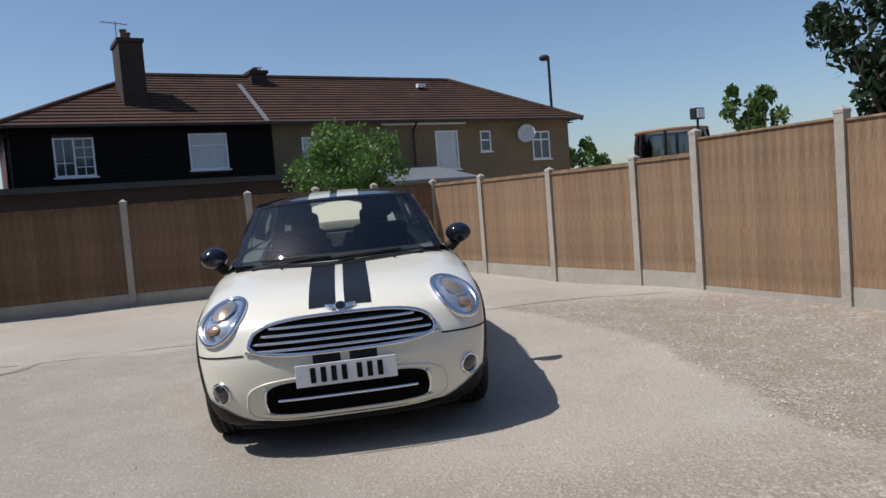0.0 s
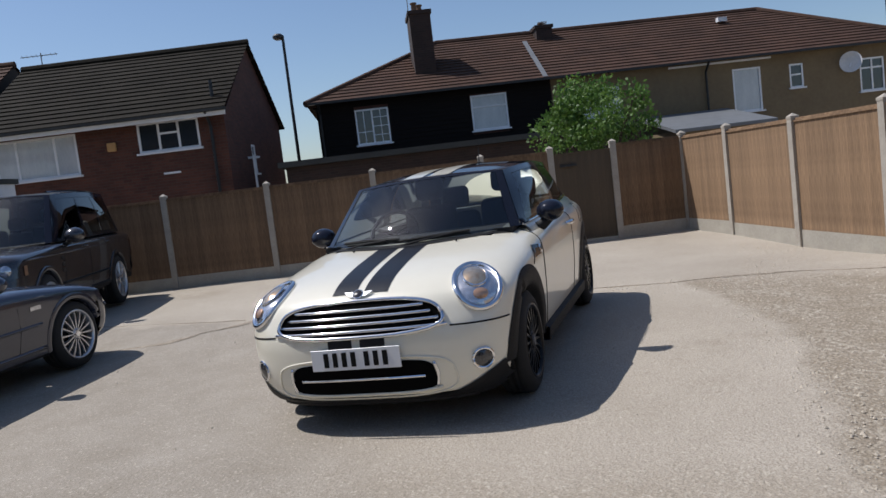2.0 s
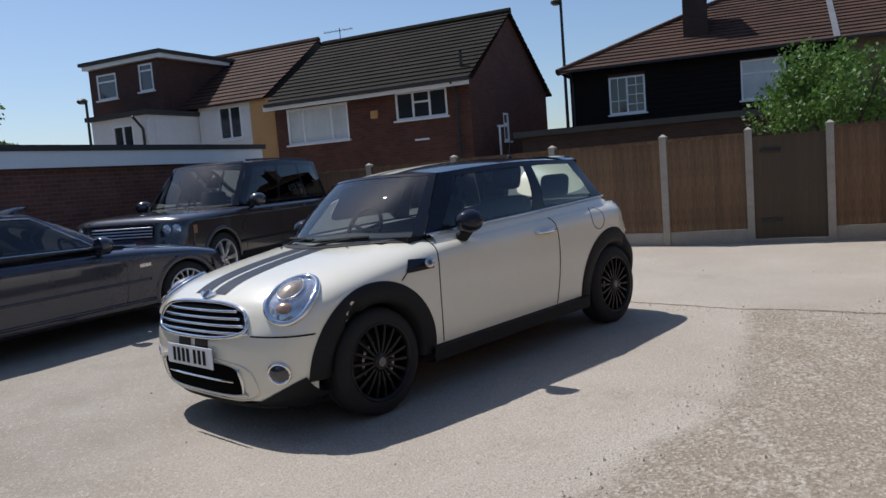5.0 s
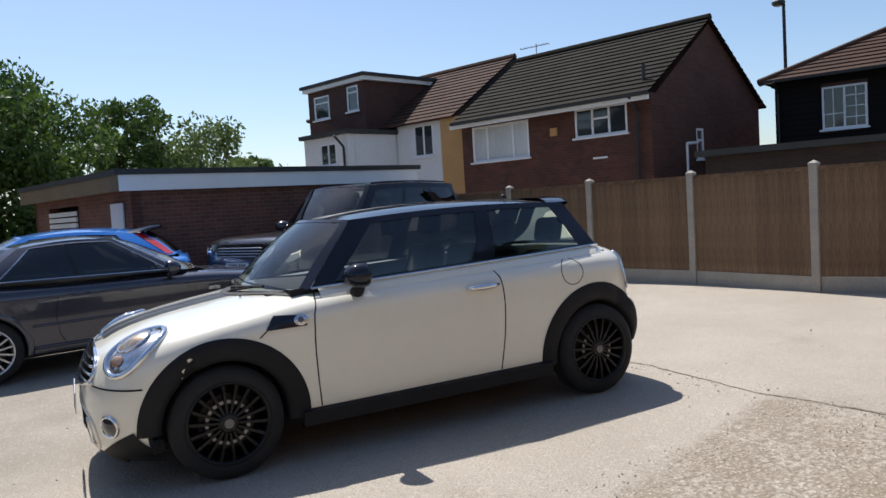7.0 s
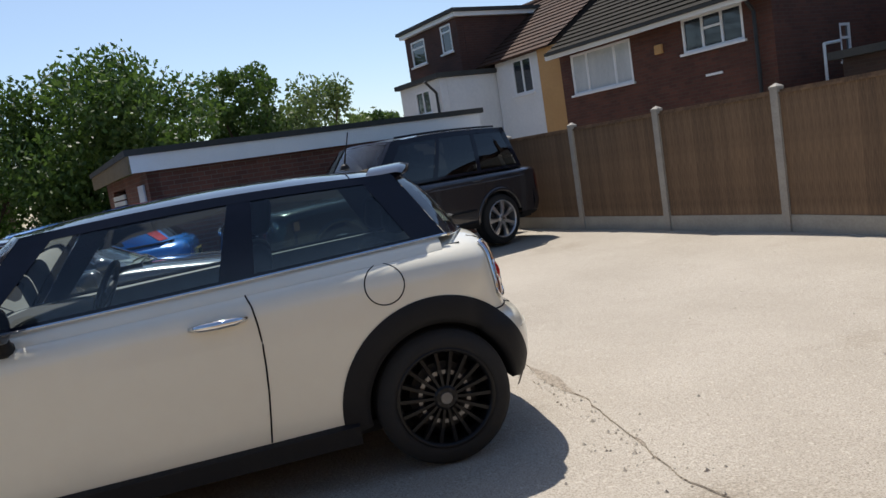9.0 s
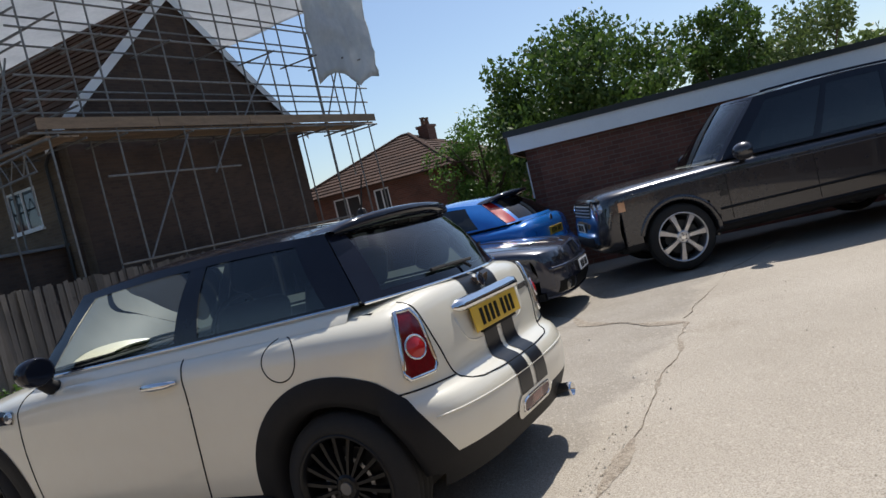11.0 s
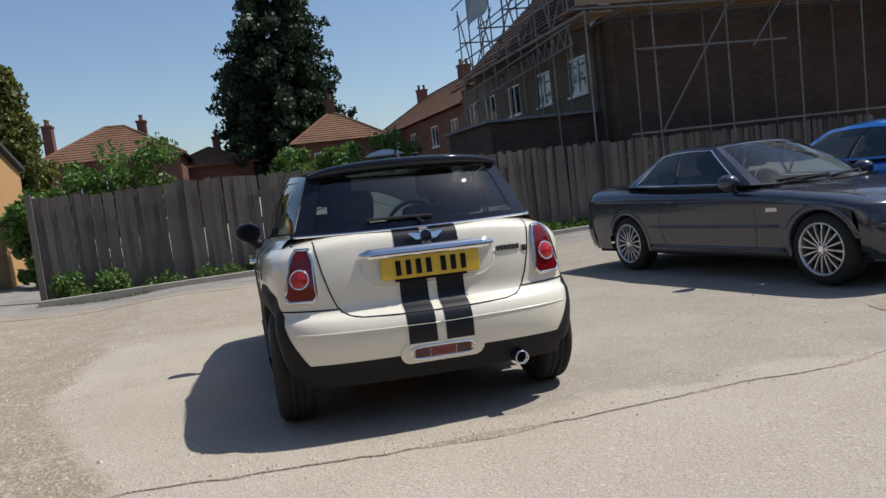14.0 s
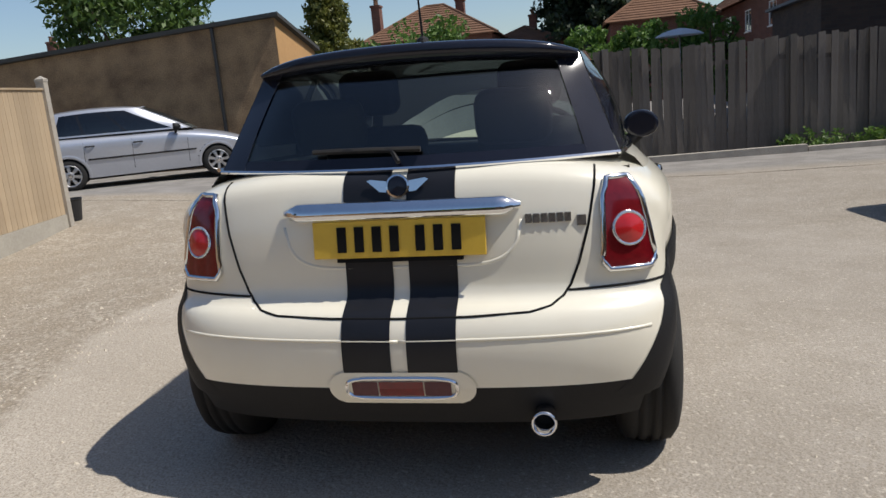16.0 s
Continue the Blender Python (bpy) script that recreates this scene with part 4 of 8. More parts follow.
def garage():
    """The low flat-roofed brick garage along the yard's west side."""
    h = thing("garage", "low brick garage, flat felt roof with white fascia", "garage", pose(-8.055, -0.99, -0.1, 0, 0, 106.2) @ Matrix.Diagonal((0.838, 0.838, 0.913, 1.0)), "outbuildings")
    # local x runs along the yard, local y away from it
    bm = wall(6.9, -0.3, 2.2, [], 0.22)
    uv_box(part("wall", bm, BRICK_RED, h, "red brick side wall"))
    o = part("wall", wall(6.5, -0.3, 2.2, [(1.2, 3.4, 0.0, 2.0)], 0.22), BRICK_RED, h, "end wall with a doorway")
    o.matrix_basis = pose(0.0, 6.5, 0, 0, 0, -90)
    uv_box(o)
    for span in ((0, 6.9, 6.28, 6.5, -0.3, 2.2), (6.68, 6.9, 0.22, 6.28, -0.3, 2.2)):
        bm = bmesh.new()
        box(bm, *span)
        uv_box(part("wall", bm, BRICK_RED, h))
    bm = bmesh.new()
    box(bm, -0.25, 7.1, -0.14, -0.1, 2.14, 2.42)
    part("fascia", bm, UPVC, h, "white painted fascia board")
    bm = bmesh.new()
    box(bm, -0.29, -0.25, -0.14, 6.6, 2.14, 2.42)
    part("fascia", bm, RENDER_BUFF, h)
    bm = bmesh.new()
    box(bm, -0.32, 7.2, -0.18, 6.7, 2.42, 2.52)
    part("flat_roof", bm, FELT, h, "dark felt flat roof")
    for i in range(6):
        bm = bmesh.new()
        box(bm, -0.04, 0.0, 3.2, 5.2, 1.2 + i * 0.12, 1.29 + i * 0.12)
        part("slat", bm, UPVC, h)
    bm = bevelled(-0.05, -0.01, 0.35, 1.0, 1.3, 1.95, 0.01)
    part("notice_board", bm, RENDER_WHITE, h, "pale weathered notice board")


garage()


def far_house(x, y, turn, w, d, e, r, walls, roof, hip=True, chim=((0.3, 0.5),), windows=(), base=-1.0, label="", ch=0.6):
    h = thing("house", label or "brick house with a tiled hipped roof", "house", pose(x, y, 0, 0, 0, turn), "houses round the yard")
    holes = [(a, a + ww, z, z + hh) for a, z, ww, hh in windows]
    uv_box(part("wall", wall(w, base, e, holes), walls, h))
    for a, b, c, dd in holes:
        window(h, a, b, c, dd, (0.5,), (), 0.04)
    for span in ((0, w, d - 0.25, d, base, e), (0, 0.25, 0.25, d - 0.25, base, e), (w - 0.25, w, 0.25, d - 0.25, base, e)):
        bm = bmesh.new()
        box(bm, *span)
        uv_box(part("wall", bm, walls, h))
    o = 0.35
    k = d * 0.45 if hip else -o
    A, B, C, Dd = (-o, -o, e), (w + o, -o, e), (w + o, d + o, e), (-o, d + o, e)
    p, q = (k, d / 2, r), (w - k, d / 2, r)
    for quad in ((A, B, q, p), (C, Dd, p, q), *(((Dd, A, p, p), (B, C, q, q)) if hip else ())):
        bm = bmesh.new()
        slope(bm, *quad, 14, 0.04)
        bmesh.ops.remove_doubles(bm, verts=bm.verts[:], dist=1e-5)
        part("roof", bm, roof, h)
    if not hip:
        bm = bmesh.new()
        for xx in (0, w):
            bm.faces.new([bm.verts.new(v) for v in ((xx, 0, e), (xx, d, e), (xx, d / 2, r - 0.05))])
        uv_box(part("gable", bm, walls, h))
    bm = bmesh.new()
    ridge_line(bm, [A, p, q, B] if hip else [p, q], 0.1)
    part("ridge_tiles", bm, roof, h)
    for cx, cy in chim:
        chimney(h, cx * w, cy * d, e, r + ch, 0.5, 0.75, ((0, -0.2, 0.3), (0, 0.2, 0.3)), BRICK_RED)
    return h


def scaffold_house():
    """The gable-ended brown brick house wrapped in scaffolding, at the end of its terrace."""
    h = thing("scaffolded_house", "brown brick end-terrace gable under scaffolding", "house", pose(-8.38, -12.0, 0, 0, 0, 178), "houses round the yard")
    # local x runs west along the gable, local y away from the yard
    W, E, R = 8.5, 4.95, 8.8
    o = part("wall", wall(W, -1.2, E, [], 0.25, (W / 2, R)), BRICK_BROWN, h, "soot-brown brick gable")
    uv_box(o)
    front = [(1.0, 2.2, 3.0, 4.0), (3.4, 4.6, 3.0, 4.0), (6.2, 7.4, 3.0, 4.0), (9.0, 10.2, 3.0, 4.0), (11.6, 12.8, 3.0, 4.0)]
    o = part("wall", wall(14.0, -1.2, E - 0.2, front, 0.25), BRICK_PALE, h, "stock brick terrace front")
    o.matrix_basis = pose(0.0, 14.0, 0, 0, 0, -90)
    uv_box(o)
    for a, b, c, d in front:
        w = window(h, 0, b - a, c, d, (0.5,), (), 0.04)
        w.matrix_basis = pose(0.04, 14.0 - a, c, 0, 0, -90)
    for span in ((W - 0.25, W, 0.25, 14, -1.2, E), (0.25, W - 0.25, 13.75, 14, -1.2, E)):
        bm = bmesh.new()
        box(bm, *span)
        uv_box(part("wall", bm, BRICK_BROWN, h))
    for quad in (((-0.4, 14.2, E - 0.25), (-0.4, -0.1, E - 0.25), (W / 2, -0.1, R), (W / 2, 14.2, R)), ((W + 0.4, -0.1, E - 0.25), (W + 0.4, 14.2, E - 0.25), (W / 2, 14.2, R), (W / 2, -0.1, R))):
        bm = bmesh.new()
        slope(bm, *quad, 16, 0.04)
        part("roof", bm, TILE_BROWN, h)
    bm = bmesh.new()
    for s in (-1, 1):
        v = [bm.verts.new(p) for p in ((W / 2 + s * (W / 2 + 0.4), -0.13, E - 0.5), (W / 2 + s * (W / 2 + 0.4), -0.13, E - 0.22), (W / 2, -0.13, R + 0.02), (W / 2, -0.13, R - 0.3))]
        bm.faces.new(v)
    part("barge_board", bm, UPVC, h, "white barge boards")
    downpipe(h, -0.1, 0.4, -1, E - 0.3)
    # low yard wall and porch roof
    bm = bmesh.new()
    box(bm, -3.0, 0.0, 0.6, 5.0, -1.2, 2.4)
    uv_box(part("porch", bm, BRICK_BROWN, h, "low brick outhouse"))
    bm = bmesh.new()
    box(bm, -3.15, 0.0, 0.45, 5.1, 2.404, 2.47)
    part("porch_roof", bm, LEAD, h)

    s = thing("scaffolding", "tube scaffolding with plank lifts and white sheeting", "scaffold", pose(-8.38, -12.0, -0.42, 0, 0, 178) @ Matrix.Diagonal((0.885, 1.0, 1.0, 1.0)))
    rnd = random.Random(8)
    tops = 9.6
    def pole(a, b, r=0.026):
        bm = bmesh.new()
        tube(bm, a, b, r, r, 7)
        part("tube", bm, GALV, s)
    xs = [-1.2, 0.7, 2.9, 5.1, 7.2, 9.4, 11.0, 12.1]
    for x in xs:
        for y in (-1.35, -0.35):
            pole((x, y, -1.0 if 0.5 < x < 9.6 or y < -1 else 3.5), (x + rnd.uniform(-0.05, 0.05), y, tops - (1.2 if x > 9.6 or x < 0 else 0)))
    for z in (2.1, 4.05, 5.05, 5.75, 6.25, 7.25, 7.9, 8.6):
        y = -1.39
        x1 = 12.2 if z > 5 else 9.6
        pole((-1.6 + rnd.uniform(-0.2, 0.1) + (0 if z > 4.5 else 1.6), y, z), (x1 + rnd.uniform(-0.1, 0.4) - (5.0 if abs(z - 4.05) < 0.1 else 0), y, z + rnd.uniform(-0.04, 0.06)))
        if z > 4.5:
            pole((-1.4, -0.31, z), (12.2, -0.31, z))
    for x in xs:
        for z in (4.95, 7.2):
            pole((x + 0.04, -1.6, z), (x + 0.04, -0.1, z))
    for a, b in (((0.7, -1.42, 2.1), (2.9, -1.42, 4.9)), ((5.1, -1.42, 5.1), (7.2, -1.42, 7.2)), ((9.4, -1.42, 5.1), (11.0, -1.42, 7.2)), ((4.6, -1.42, 5.0), (3.6, -1.42, 3.9)), ((11.0, -1.42, 5.1), (12.1, -1.42, 6.8))):
        pole(a, b)
    for j in range(5):
        for i in range(4):
            bm = bmesh.new()
            box(bm, -1.5 + i * 3.5, 1.95 + i * 3.5, -1.32 + j * 0.2, -1.14 + j * 0.2, 5.08, 5.12)
            part("plank", bm, PLANK, s)
    for i in range(4):
        bm = bmesh.new()
        box(bm, -1.5 + i * 3.5, 1.98 + i * 3.5, -1.45, -1.42, 5.12, 5.36)
        part("toe_board", bm, PLANK, s)
    # return along the terrace front
    for y in (0.4, 2.7, 5.2, 7.6):
        pole((-1.35, y, 4.9), (-0.4, y + 0.05, 7.2)), pole((-1.38, y, 5.0), (-1.38, y + 1.3, 7.4)), pole((-1.37, y, 1.5), (-1.37, y + 0.06, 8.0))
        pole((-1.7, y + 0.3, 6.1), (0.0, y + 0.3, 6.1)), pole((-1.7, y + 0.3, 4.9), (0.0, y + 0.3, 4.9))
    ys = [1.5, 4.0, 6.5, 9.0]
    for y in ys:
        for x in (-1.35, -0.4):
            pole((x, y, -0.8), (x, y, 8.4 - 0.12 * y))
    for z in (4.9, 5.6, 6.1, 6.9, 7.6):
        for x in (-1.39, -0.36):
            pole((x, -1.5, z), (x, 9.6, z))
    for z in (4.9,):
        for j in range(4):
            for i in range(3):
                bm = bmesh.new()
                box(bm, -1.32 + j * 0.22, -1.12 + j * 0.22, -1.4 + i * 3.7, 2.2 + i * 3.7, 4.95, 4.99)
                part("plank", bm, PLANK, s)
    bm = bmesh.new()
    for z in (4.15, 4.6):
        tube(bm, (-1.45, -1.0, z + 0.2), (-1.45, 8.5, z - 0.15), 0.024, 0.024, 6)
    for i in range(20):
        y = -1.0 + i * 0.48
        tube(bm, (-1.45, y, 4.35 - 0.037 * i * 0.48 * 2), (-1.45, y + 0.24, 4.8 - 0.037 * i), 0.016, 0.016, 5)
        tube(bm, (-1.45, y + 0.24, 4.8 - 0.037 * i), (-1.45, y + 0.48, 4.35 - 0.037 * i), 0.016, 0.016, 5)
    part("lattice_beam", bm, GALV, s, "bright lattice beam")
    def sheet(name, fn, nu, nv):
        bm = bmesh.new()
        grid_mesh(bm, [[fn(i / nu, j / nv) for i in range(nu + 1)] for j in range(nv + 1)])
        bmesh.ops.solidify(bm, geom=bm.faces[:], thickness=0.01)
        part(name, bm, SHEET, s, "billowing white plastic sheeting", smooth=True)
    def wavy(u, v, k):
        return 0.12 * noise.noise((u * 6, v * 5, k)) + 0.05 * noise.noise((u * 17, v * 9, k))
    sheet("sheeting", lambda u, v: (9.4 + 4.0 * u, -1.5 + wavy(u, v, 1), 6.3 + 3.4 * v + 0.4 * (1 - v) * abs(math.sin(u * 5))), 30, 14)
    sheet("sheeting", lambda u, v: (-1.7 + wavy(u, v, 5) * 2, 0.0 + 6.6 * u, (8.0 - 2.2 * u ** 1.5) * (1 - v) + 11.5 * v + 0.3 * (1 - v) * math.sin(u * 8)), 30, 16)
    # Top cover, out of view; kept so that its shadow darkens the gable.
    sheet("sheeting", lambda u, v: (-1.6 + 15 * u, -1.45 + 11 * v, 9.75 + wavy(u, v, 9)), 40, 20)


scaffold_house()

far_house(-9.6, -52.6, 90, 25.0, 8.0, 4.4, 7.2, BRICK_RED, TILE_RED, True, ((0.05, 0.5), (0.5, 0.5)), ((3, 2.8, 1.4, 1.1), (8, 2.8, 1.4, 1.1), (13, 2.8, 1.4, 1.1), (18, 2.8, 1.4, 1.1), (22, 2.8, 1.2, 1.1)), label="red brick terrace with hipped tiled roof")
far_house(11.2, -40.0, 180, 7.4, 7.0, 4.2, 6.35, BRICK_RED, TILE_RED, True, ((0.05, 0.3), (0.71, 0.5)), ((2, 2.4, 1.4, 1.0),), ch=0.1)
far_house(5.2, -46.0, 180, 5.5, 6.0, 3.6, 4.95, BRICK_RED, TILE_RED, True, ((0.6, 0.5),))
far_house(-2.7, -39.7, 180, 5.3, 6.0, 4.0, 6.05, BRICK_RED, TILE_RED, True, ((0.5, 0.5),), ((1, 2.4, 1.2, 1.0),))
far_house(36.0, -40.0, 190, 12.0, 8.0, 3.6, 6.2, BRICK_RED, TILE_RED, True, ((0.2, 0.5), (0.7, 0.5)))
far_house(-22.5, -16.9, 90, 7.6, 8.0, 2.75, 4.75, BRICK_RED, TILE_BROWN, True, ((0.62, 0.55),), ((2.0, 1.65, 1.3, 0.9), (4.0, 1.65, 0.7, 0.9)), ch=0.1)


def pebble_shed():
    h = thing("outbuilding", "pebble-dashed outbuilding with ochre end wall", "outbuilding", pose(5.84, -12.59, -0.18, 0, 0, 6), "outbuildings")
    bm = bmesh.new()
    v = [bm.verts.new(p) for p in ((0, 0, 0), (9, 0, 0), (9, -3.6, 0), (0, -3.6, 0), (0, 0, 3.30), (9, 0, 2.7), (9, -3.6, 2.2), (0, -3.6, 2.75))]
    for q in ((0, 1, 5, 4), (1, 2, 6, 5), (2, 3, 7, 6), (4, 5, 6, 7)):
        bm.faces.new([v[i] for i in q])
    bmesh.ops.recalc_face_normals(bm, faces=bm.faces[:])
    part("wall", bm, PEBBLE, h, "brown pebble-dashed wall")
    bm = bmesh.new()
    v = [bm.verts.new(p) for p in ((-0.004, 0, 0), (-0.004, -3.6, 0), (-0.004, -3.6, 2.75), (-0.004, 0, 3.30))]
    bm.faces.new(v)
    part("end_wall", bm, ORANGE, h, "ochre rendered end wall")
    bm = bmesh.new()
    v = [bm.verts.new(p) for p in ((-0.12, 0.1, 3.32), (9.1, 0.1, 2.72), (9.1, -3.75, 2.22), (-0.12, -3.75, 2.76))]
    w = [bm.verts.new((*x.co[:2], x.co.z + 0.09)) for x in v]
    bm.faces.new(v), bm.faces.new(w[::-1])
    for i in range(4):
        bm.faces.new((v[i], w[i], w[(i + 1) % 4], v[(i + 1) % 4]))
    bmesh.ops.recalc_face_normals(bm, faces=bm.faces[:])
    part("roof", bm, FELT, h)
    bm = bmesh.new()
    tube(bm, (1.4, 0.06, 0), (1.4, 0.06, 3.2), 0.045)
    part("downpipe", bm, PIPE, h)


pebble_shed()


def street_lamp(x, y, h, turn, base=-1.0):
    root = thing("street_lamp", "tall dark street lamp with a round head", "street lamp", pose(x, y, base, 0, 0, turn), "street lamps")
    bm = bmesh.new()
    tube(bm, (0, 0, 0), (0, 0, 1.4), 0.1, 0.09, 10), tube(bm, (0, 0, 1.4), (0, 0, h - base - 0.1), 0.065, 0.05, 10)
    part("column", bm, STREET_METAL, root)
    bm = bmesh.new()
    lathe(bm, [(0.0, 0.0), (0.0, 0.12), (0.06, 0.2), (0.13, 0.2), (0.2, 0.12), (0.22, 0.0)], "Z", 14)
    o = part("lantern", bm, STREET_METAL, root)
    o.matrix_basis = pose(-0.15, 0, h - base - 0.15, 0, 0, 0)


street_lamp(-11.47, 18.47, 7.0, 20)
street_lamp(7.89, 21.84, 6.25, 0)
street_lamp(-26.67, 7.9, 5.3, 40)


def bucket():
    bm = bmesh.new()
    lathe(bm, [(0.0, 0.0), (0.0, 0.105), (0.27, 0.14), (0.275, 0.15), (0.285, 0.15), (0.285, 0.135), (0.02, 0.1), (0.02, 0.0)], "Z", 24)
    tagged(part("bucket", bm, BUCKET, smooth=False), "black plastic bucket by the fence end", "bucket").matrix_basis = pose(5.98, -5.0, gz(5.98, -5.0))


bucket()

# ---- plants ----


def leaves(bm_v, bm_f, c, r, n, size, rnd, squash=0.8, up=0.3):
    for _ in range(n):
        d = Vector((rnd.gauss(0, 1), rnd.gauss(0, 1), rnd.gauss(0, 1) * squash)).normalized() * r * rnd.random() ** 0.4
        p = Vector(c) + d
        a = Vector((rnd.gauss(0, 1), rnd.gauss(0, 1), rnd.gauss(0, 0.6) + up)).normalized()
        b = a.orthogonal().normalized()
        b.rotate(Matrix.Rotation(rnd.random() * 6.28, 3, a))
        e = a.cross(b)
        s = size * rnd.uniform(0.6, 1.3)
        k = len(bm_v)
        bm_v += [p - b * s, p + e * s * 0.5, p + b * s, p - e * s * 0.5]
        bm_f.append((k, k + 1, k + 2, k + 3))


def crown_mesh(name, vs, fs, material, parent, label=""):
    me = bpy.data.meshes.new(name)
    me.from_pydata(vs, [], fs)
    me.materials.append(material)
    o = new(name, me)
    o.parent = parent
    return tagged(o, label)


def broad_tree(x, y, h, r, material, seed, label, base=-0.8, clumps=60, per=130, leaf=0.16, low=0.3, group="trees"):
    rnd = random.Random(seed)
    root = thing("tree", label, "tree", pose(x, y, base), group)
    bm = bmesh.new()
    tube(bm, (0, 0, 0), (0.1, 0, h * 0.45), 0.035 * h, 0.02 * h, 9)
    tips = []
    for i in range(9):
        a = i * 2.4 + rnd.random()
        p = Vector((0.05, 0, h * rnd.uniform(0.28, 0.5)))
        q = Vector((math.cos(a) * r * 0.7, math.sin(a) * r * 0.7, h * rnd.uniform(0.5, 0.85)))
        m = p.lerp(q, 0.5) + Vector((0, 0, -0.05 * h))
        sweep(bm, [p, m, q], lambda k: 0.012 * h * (1 - 0.8 * k) + 0.01, 6)
        tips.append(q)
    part("trunk", bm, BARK, root)
    vs, fs = [], []
    for i in range(clumps):
        t = rnd.random()
        z = h * (low + (1 - low) * t)
        k = math.sin(math.pi * min(1, 0.18 + 0.82 * (1 - t)) ** 0.9) if t > 0.25 else 0.55 + 1.6 * t
        rr = r * min(1, max(0.2, k)) * rnd.uniform(0.35, 1.0)
        a = rnd.random() * 6.283
        leaves(vs, fs, (rr * math.cos(a), rr * math.sin(a), z - 0.06 * h), r * rnd.uniform(0.2, 0.38), per, leaf, rnd)
    crown_mesh("crown", vs, fs, material, root)
    return root


def conifer(x, y, h, r, material, seed, label, base=-0.8, tiers=26, drop=0.25, per=340, leaf=0.13, shape=0.9, low=0.04):
    rnd = random.Random(seed)
    root = thing("tree", label, "tree", pose(x, y, base), "trees")
    bm = bmesh.new()
    tube(bm, (0, 0, 0), (0, 0, h * 0.95), 0.03 * h, 0.01, 9)
    vs, fs = [], []
    for i in range(tiers):
        t = i / (tiers - 1)
        z = h * (low + (1 - low) * t)
        rr = r * (1 - t) ** shape * (0.8 + 0.35 * rnd.random()) + 0.12
        m = max(4, int(9 * (1 - t) + 3))
        for j in range(m):
            a = j * 6.283 / m + rnd.random()
            q = rr * rnd.uniform(0.7, 1.12)
            end = Vector((q * math.cos(a), q * math.sin(a), z - drop * q))
            tube(bm, (0, 0, z), end, 0.02, 0.006, 4)
            for k in range(4):
                f = 0.35 + 0.2 * k
                leaves(vs, fs, (end.x * f, end.y * f, z - drop * q * f), 0.1 * r + 0.1, per // 18, leaf, rnd, 0.6)
    part("trunk", bm, BARK, root)
    crown_mesh("crown", vs, fs, material, root)
    return root


broad_tree(-22.8, -3.9, 6.75, 3.35, LEAF, 1, "tall dense dark-green broadleaf tree", -0.6, clumps=120, per=330, leaf=0.105, low=0.12)
broad_tree(-26.5, 0.6, 7.2, 1.7, LEAF, 2, "slim broadleaf tree behind the garage", -0.8, clumps=55, per=220, leaf=0.10)
broad_tree(-27.5, 3.1, 6.0, 2.4, LEAF_LIGHT, 3, "pale-leaved tree behind the garage", -0.8, clumps=60, per=220, leaf=0.10)
broad_tree(-23.2, -8.2, 5.1, 1.95, LEAF_BUSH, 4, "rounded green shrub by the garage end", -0.6, clumps=60, per=220, leaf=0.075, low=0.05)
broad_tree(-29.6, 18.1, 9.2, 2.0, LEAF_LIGHT, 5, "treetop beyond the roofs", -1.0, clumps=40, per=110, leaf=0.155)
broad_tree(-37.5, 7.7, 5.6, 2.3, LEAF, 6, "far rounded green tree", -1.0, clumps=40, per=100, leaf=0.18)
broad_tree(-32.0, 4.5, 5.0, 2.15, LEAF_LIGHT, 16, "far pale green tree", -0.9, clumps=30, per=90, leaf=0.16)
broad_tree(0.09, 8.9, 3.06, 1.15, LEAF_BUSH, 7, "green garden bush behind the yard fence", -0.25, 70, 190, 0.045, 0.12, "bushes")
broad_tree(12.4, 9.3, 7.0, 1.8, LEAF_DARK, 8, "dark leafy tree beyond the fence", -0.5, clumps=70, per=170, leaf=0.12, low=0.25)
broad_tree(16.6, 23.2, 6.3, 1.2, LEAF, 9, "far tree beyond the fence", -0.7, clumps=30, per=90, leaf=0.15)
broad_tree(9.2, 22.5, 4.1, 1.15, LEAF_BUSH, 19, "far green bush beyond the fence", -0.8, clumps=25, per=90, leaf=0.12)
conifer(-2.8, -49.3, 17.5, 4.9, LEAF_DARK, 10, "broad dark conifer with a cut-off top", -0.7, tiers=38, per=1000, leaf=0.2, shape=0.3, low=0.2)
conifer(7.75, -22.3, 6.75, 1.5, LEAF_GOLD, 11, "golden-green conifer, narrow at the top", -0.55, tiers=28, per=700, leaf=0.09, drop=0.1, low=0.0, shape=0.75)
broad_tree(13.97, -20.57, 6.9, 2.9, LEAF, 12, "dark green tree beyond the outbuilding", -0.4, clumps=70, per=230, leaf=0.12)
for i, (x, y, h, r) in enumerate(((-1.07, -20.8, 3.1, 1.2), (-2.77, -20.8, 3.1, 1.2), (-4.56, -20.2, 3.2, 1.1), (3.86, -19.9, 3.7, 1.4), (5.26, -20.4, 3.2, 1.0), (5.08, -12.5, 2.2, 0.7))):
    broad_tree(x, y, h, r, LEAF_BUSH, 30 + i, "bushy garden hedge behind the timber fence", -0.3, 30, 130, 0.09, 0.2, "hedge bushes")


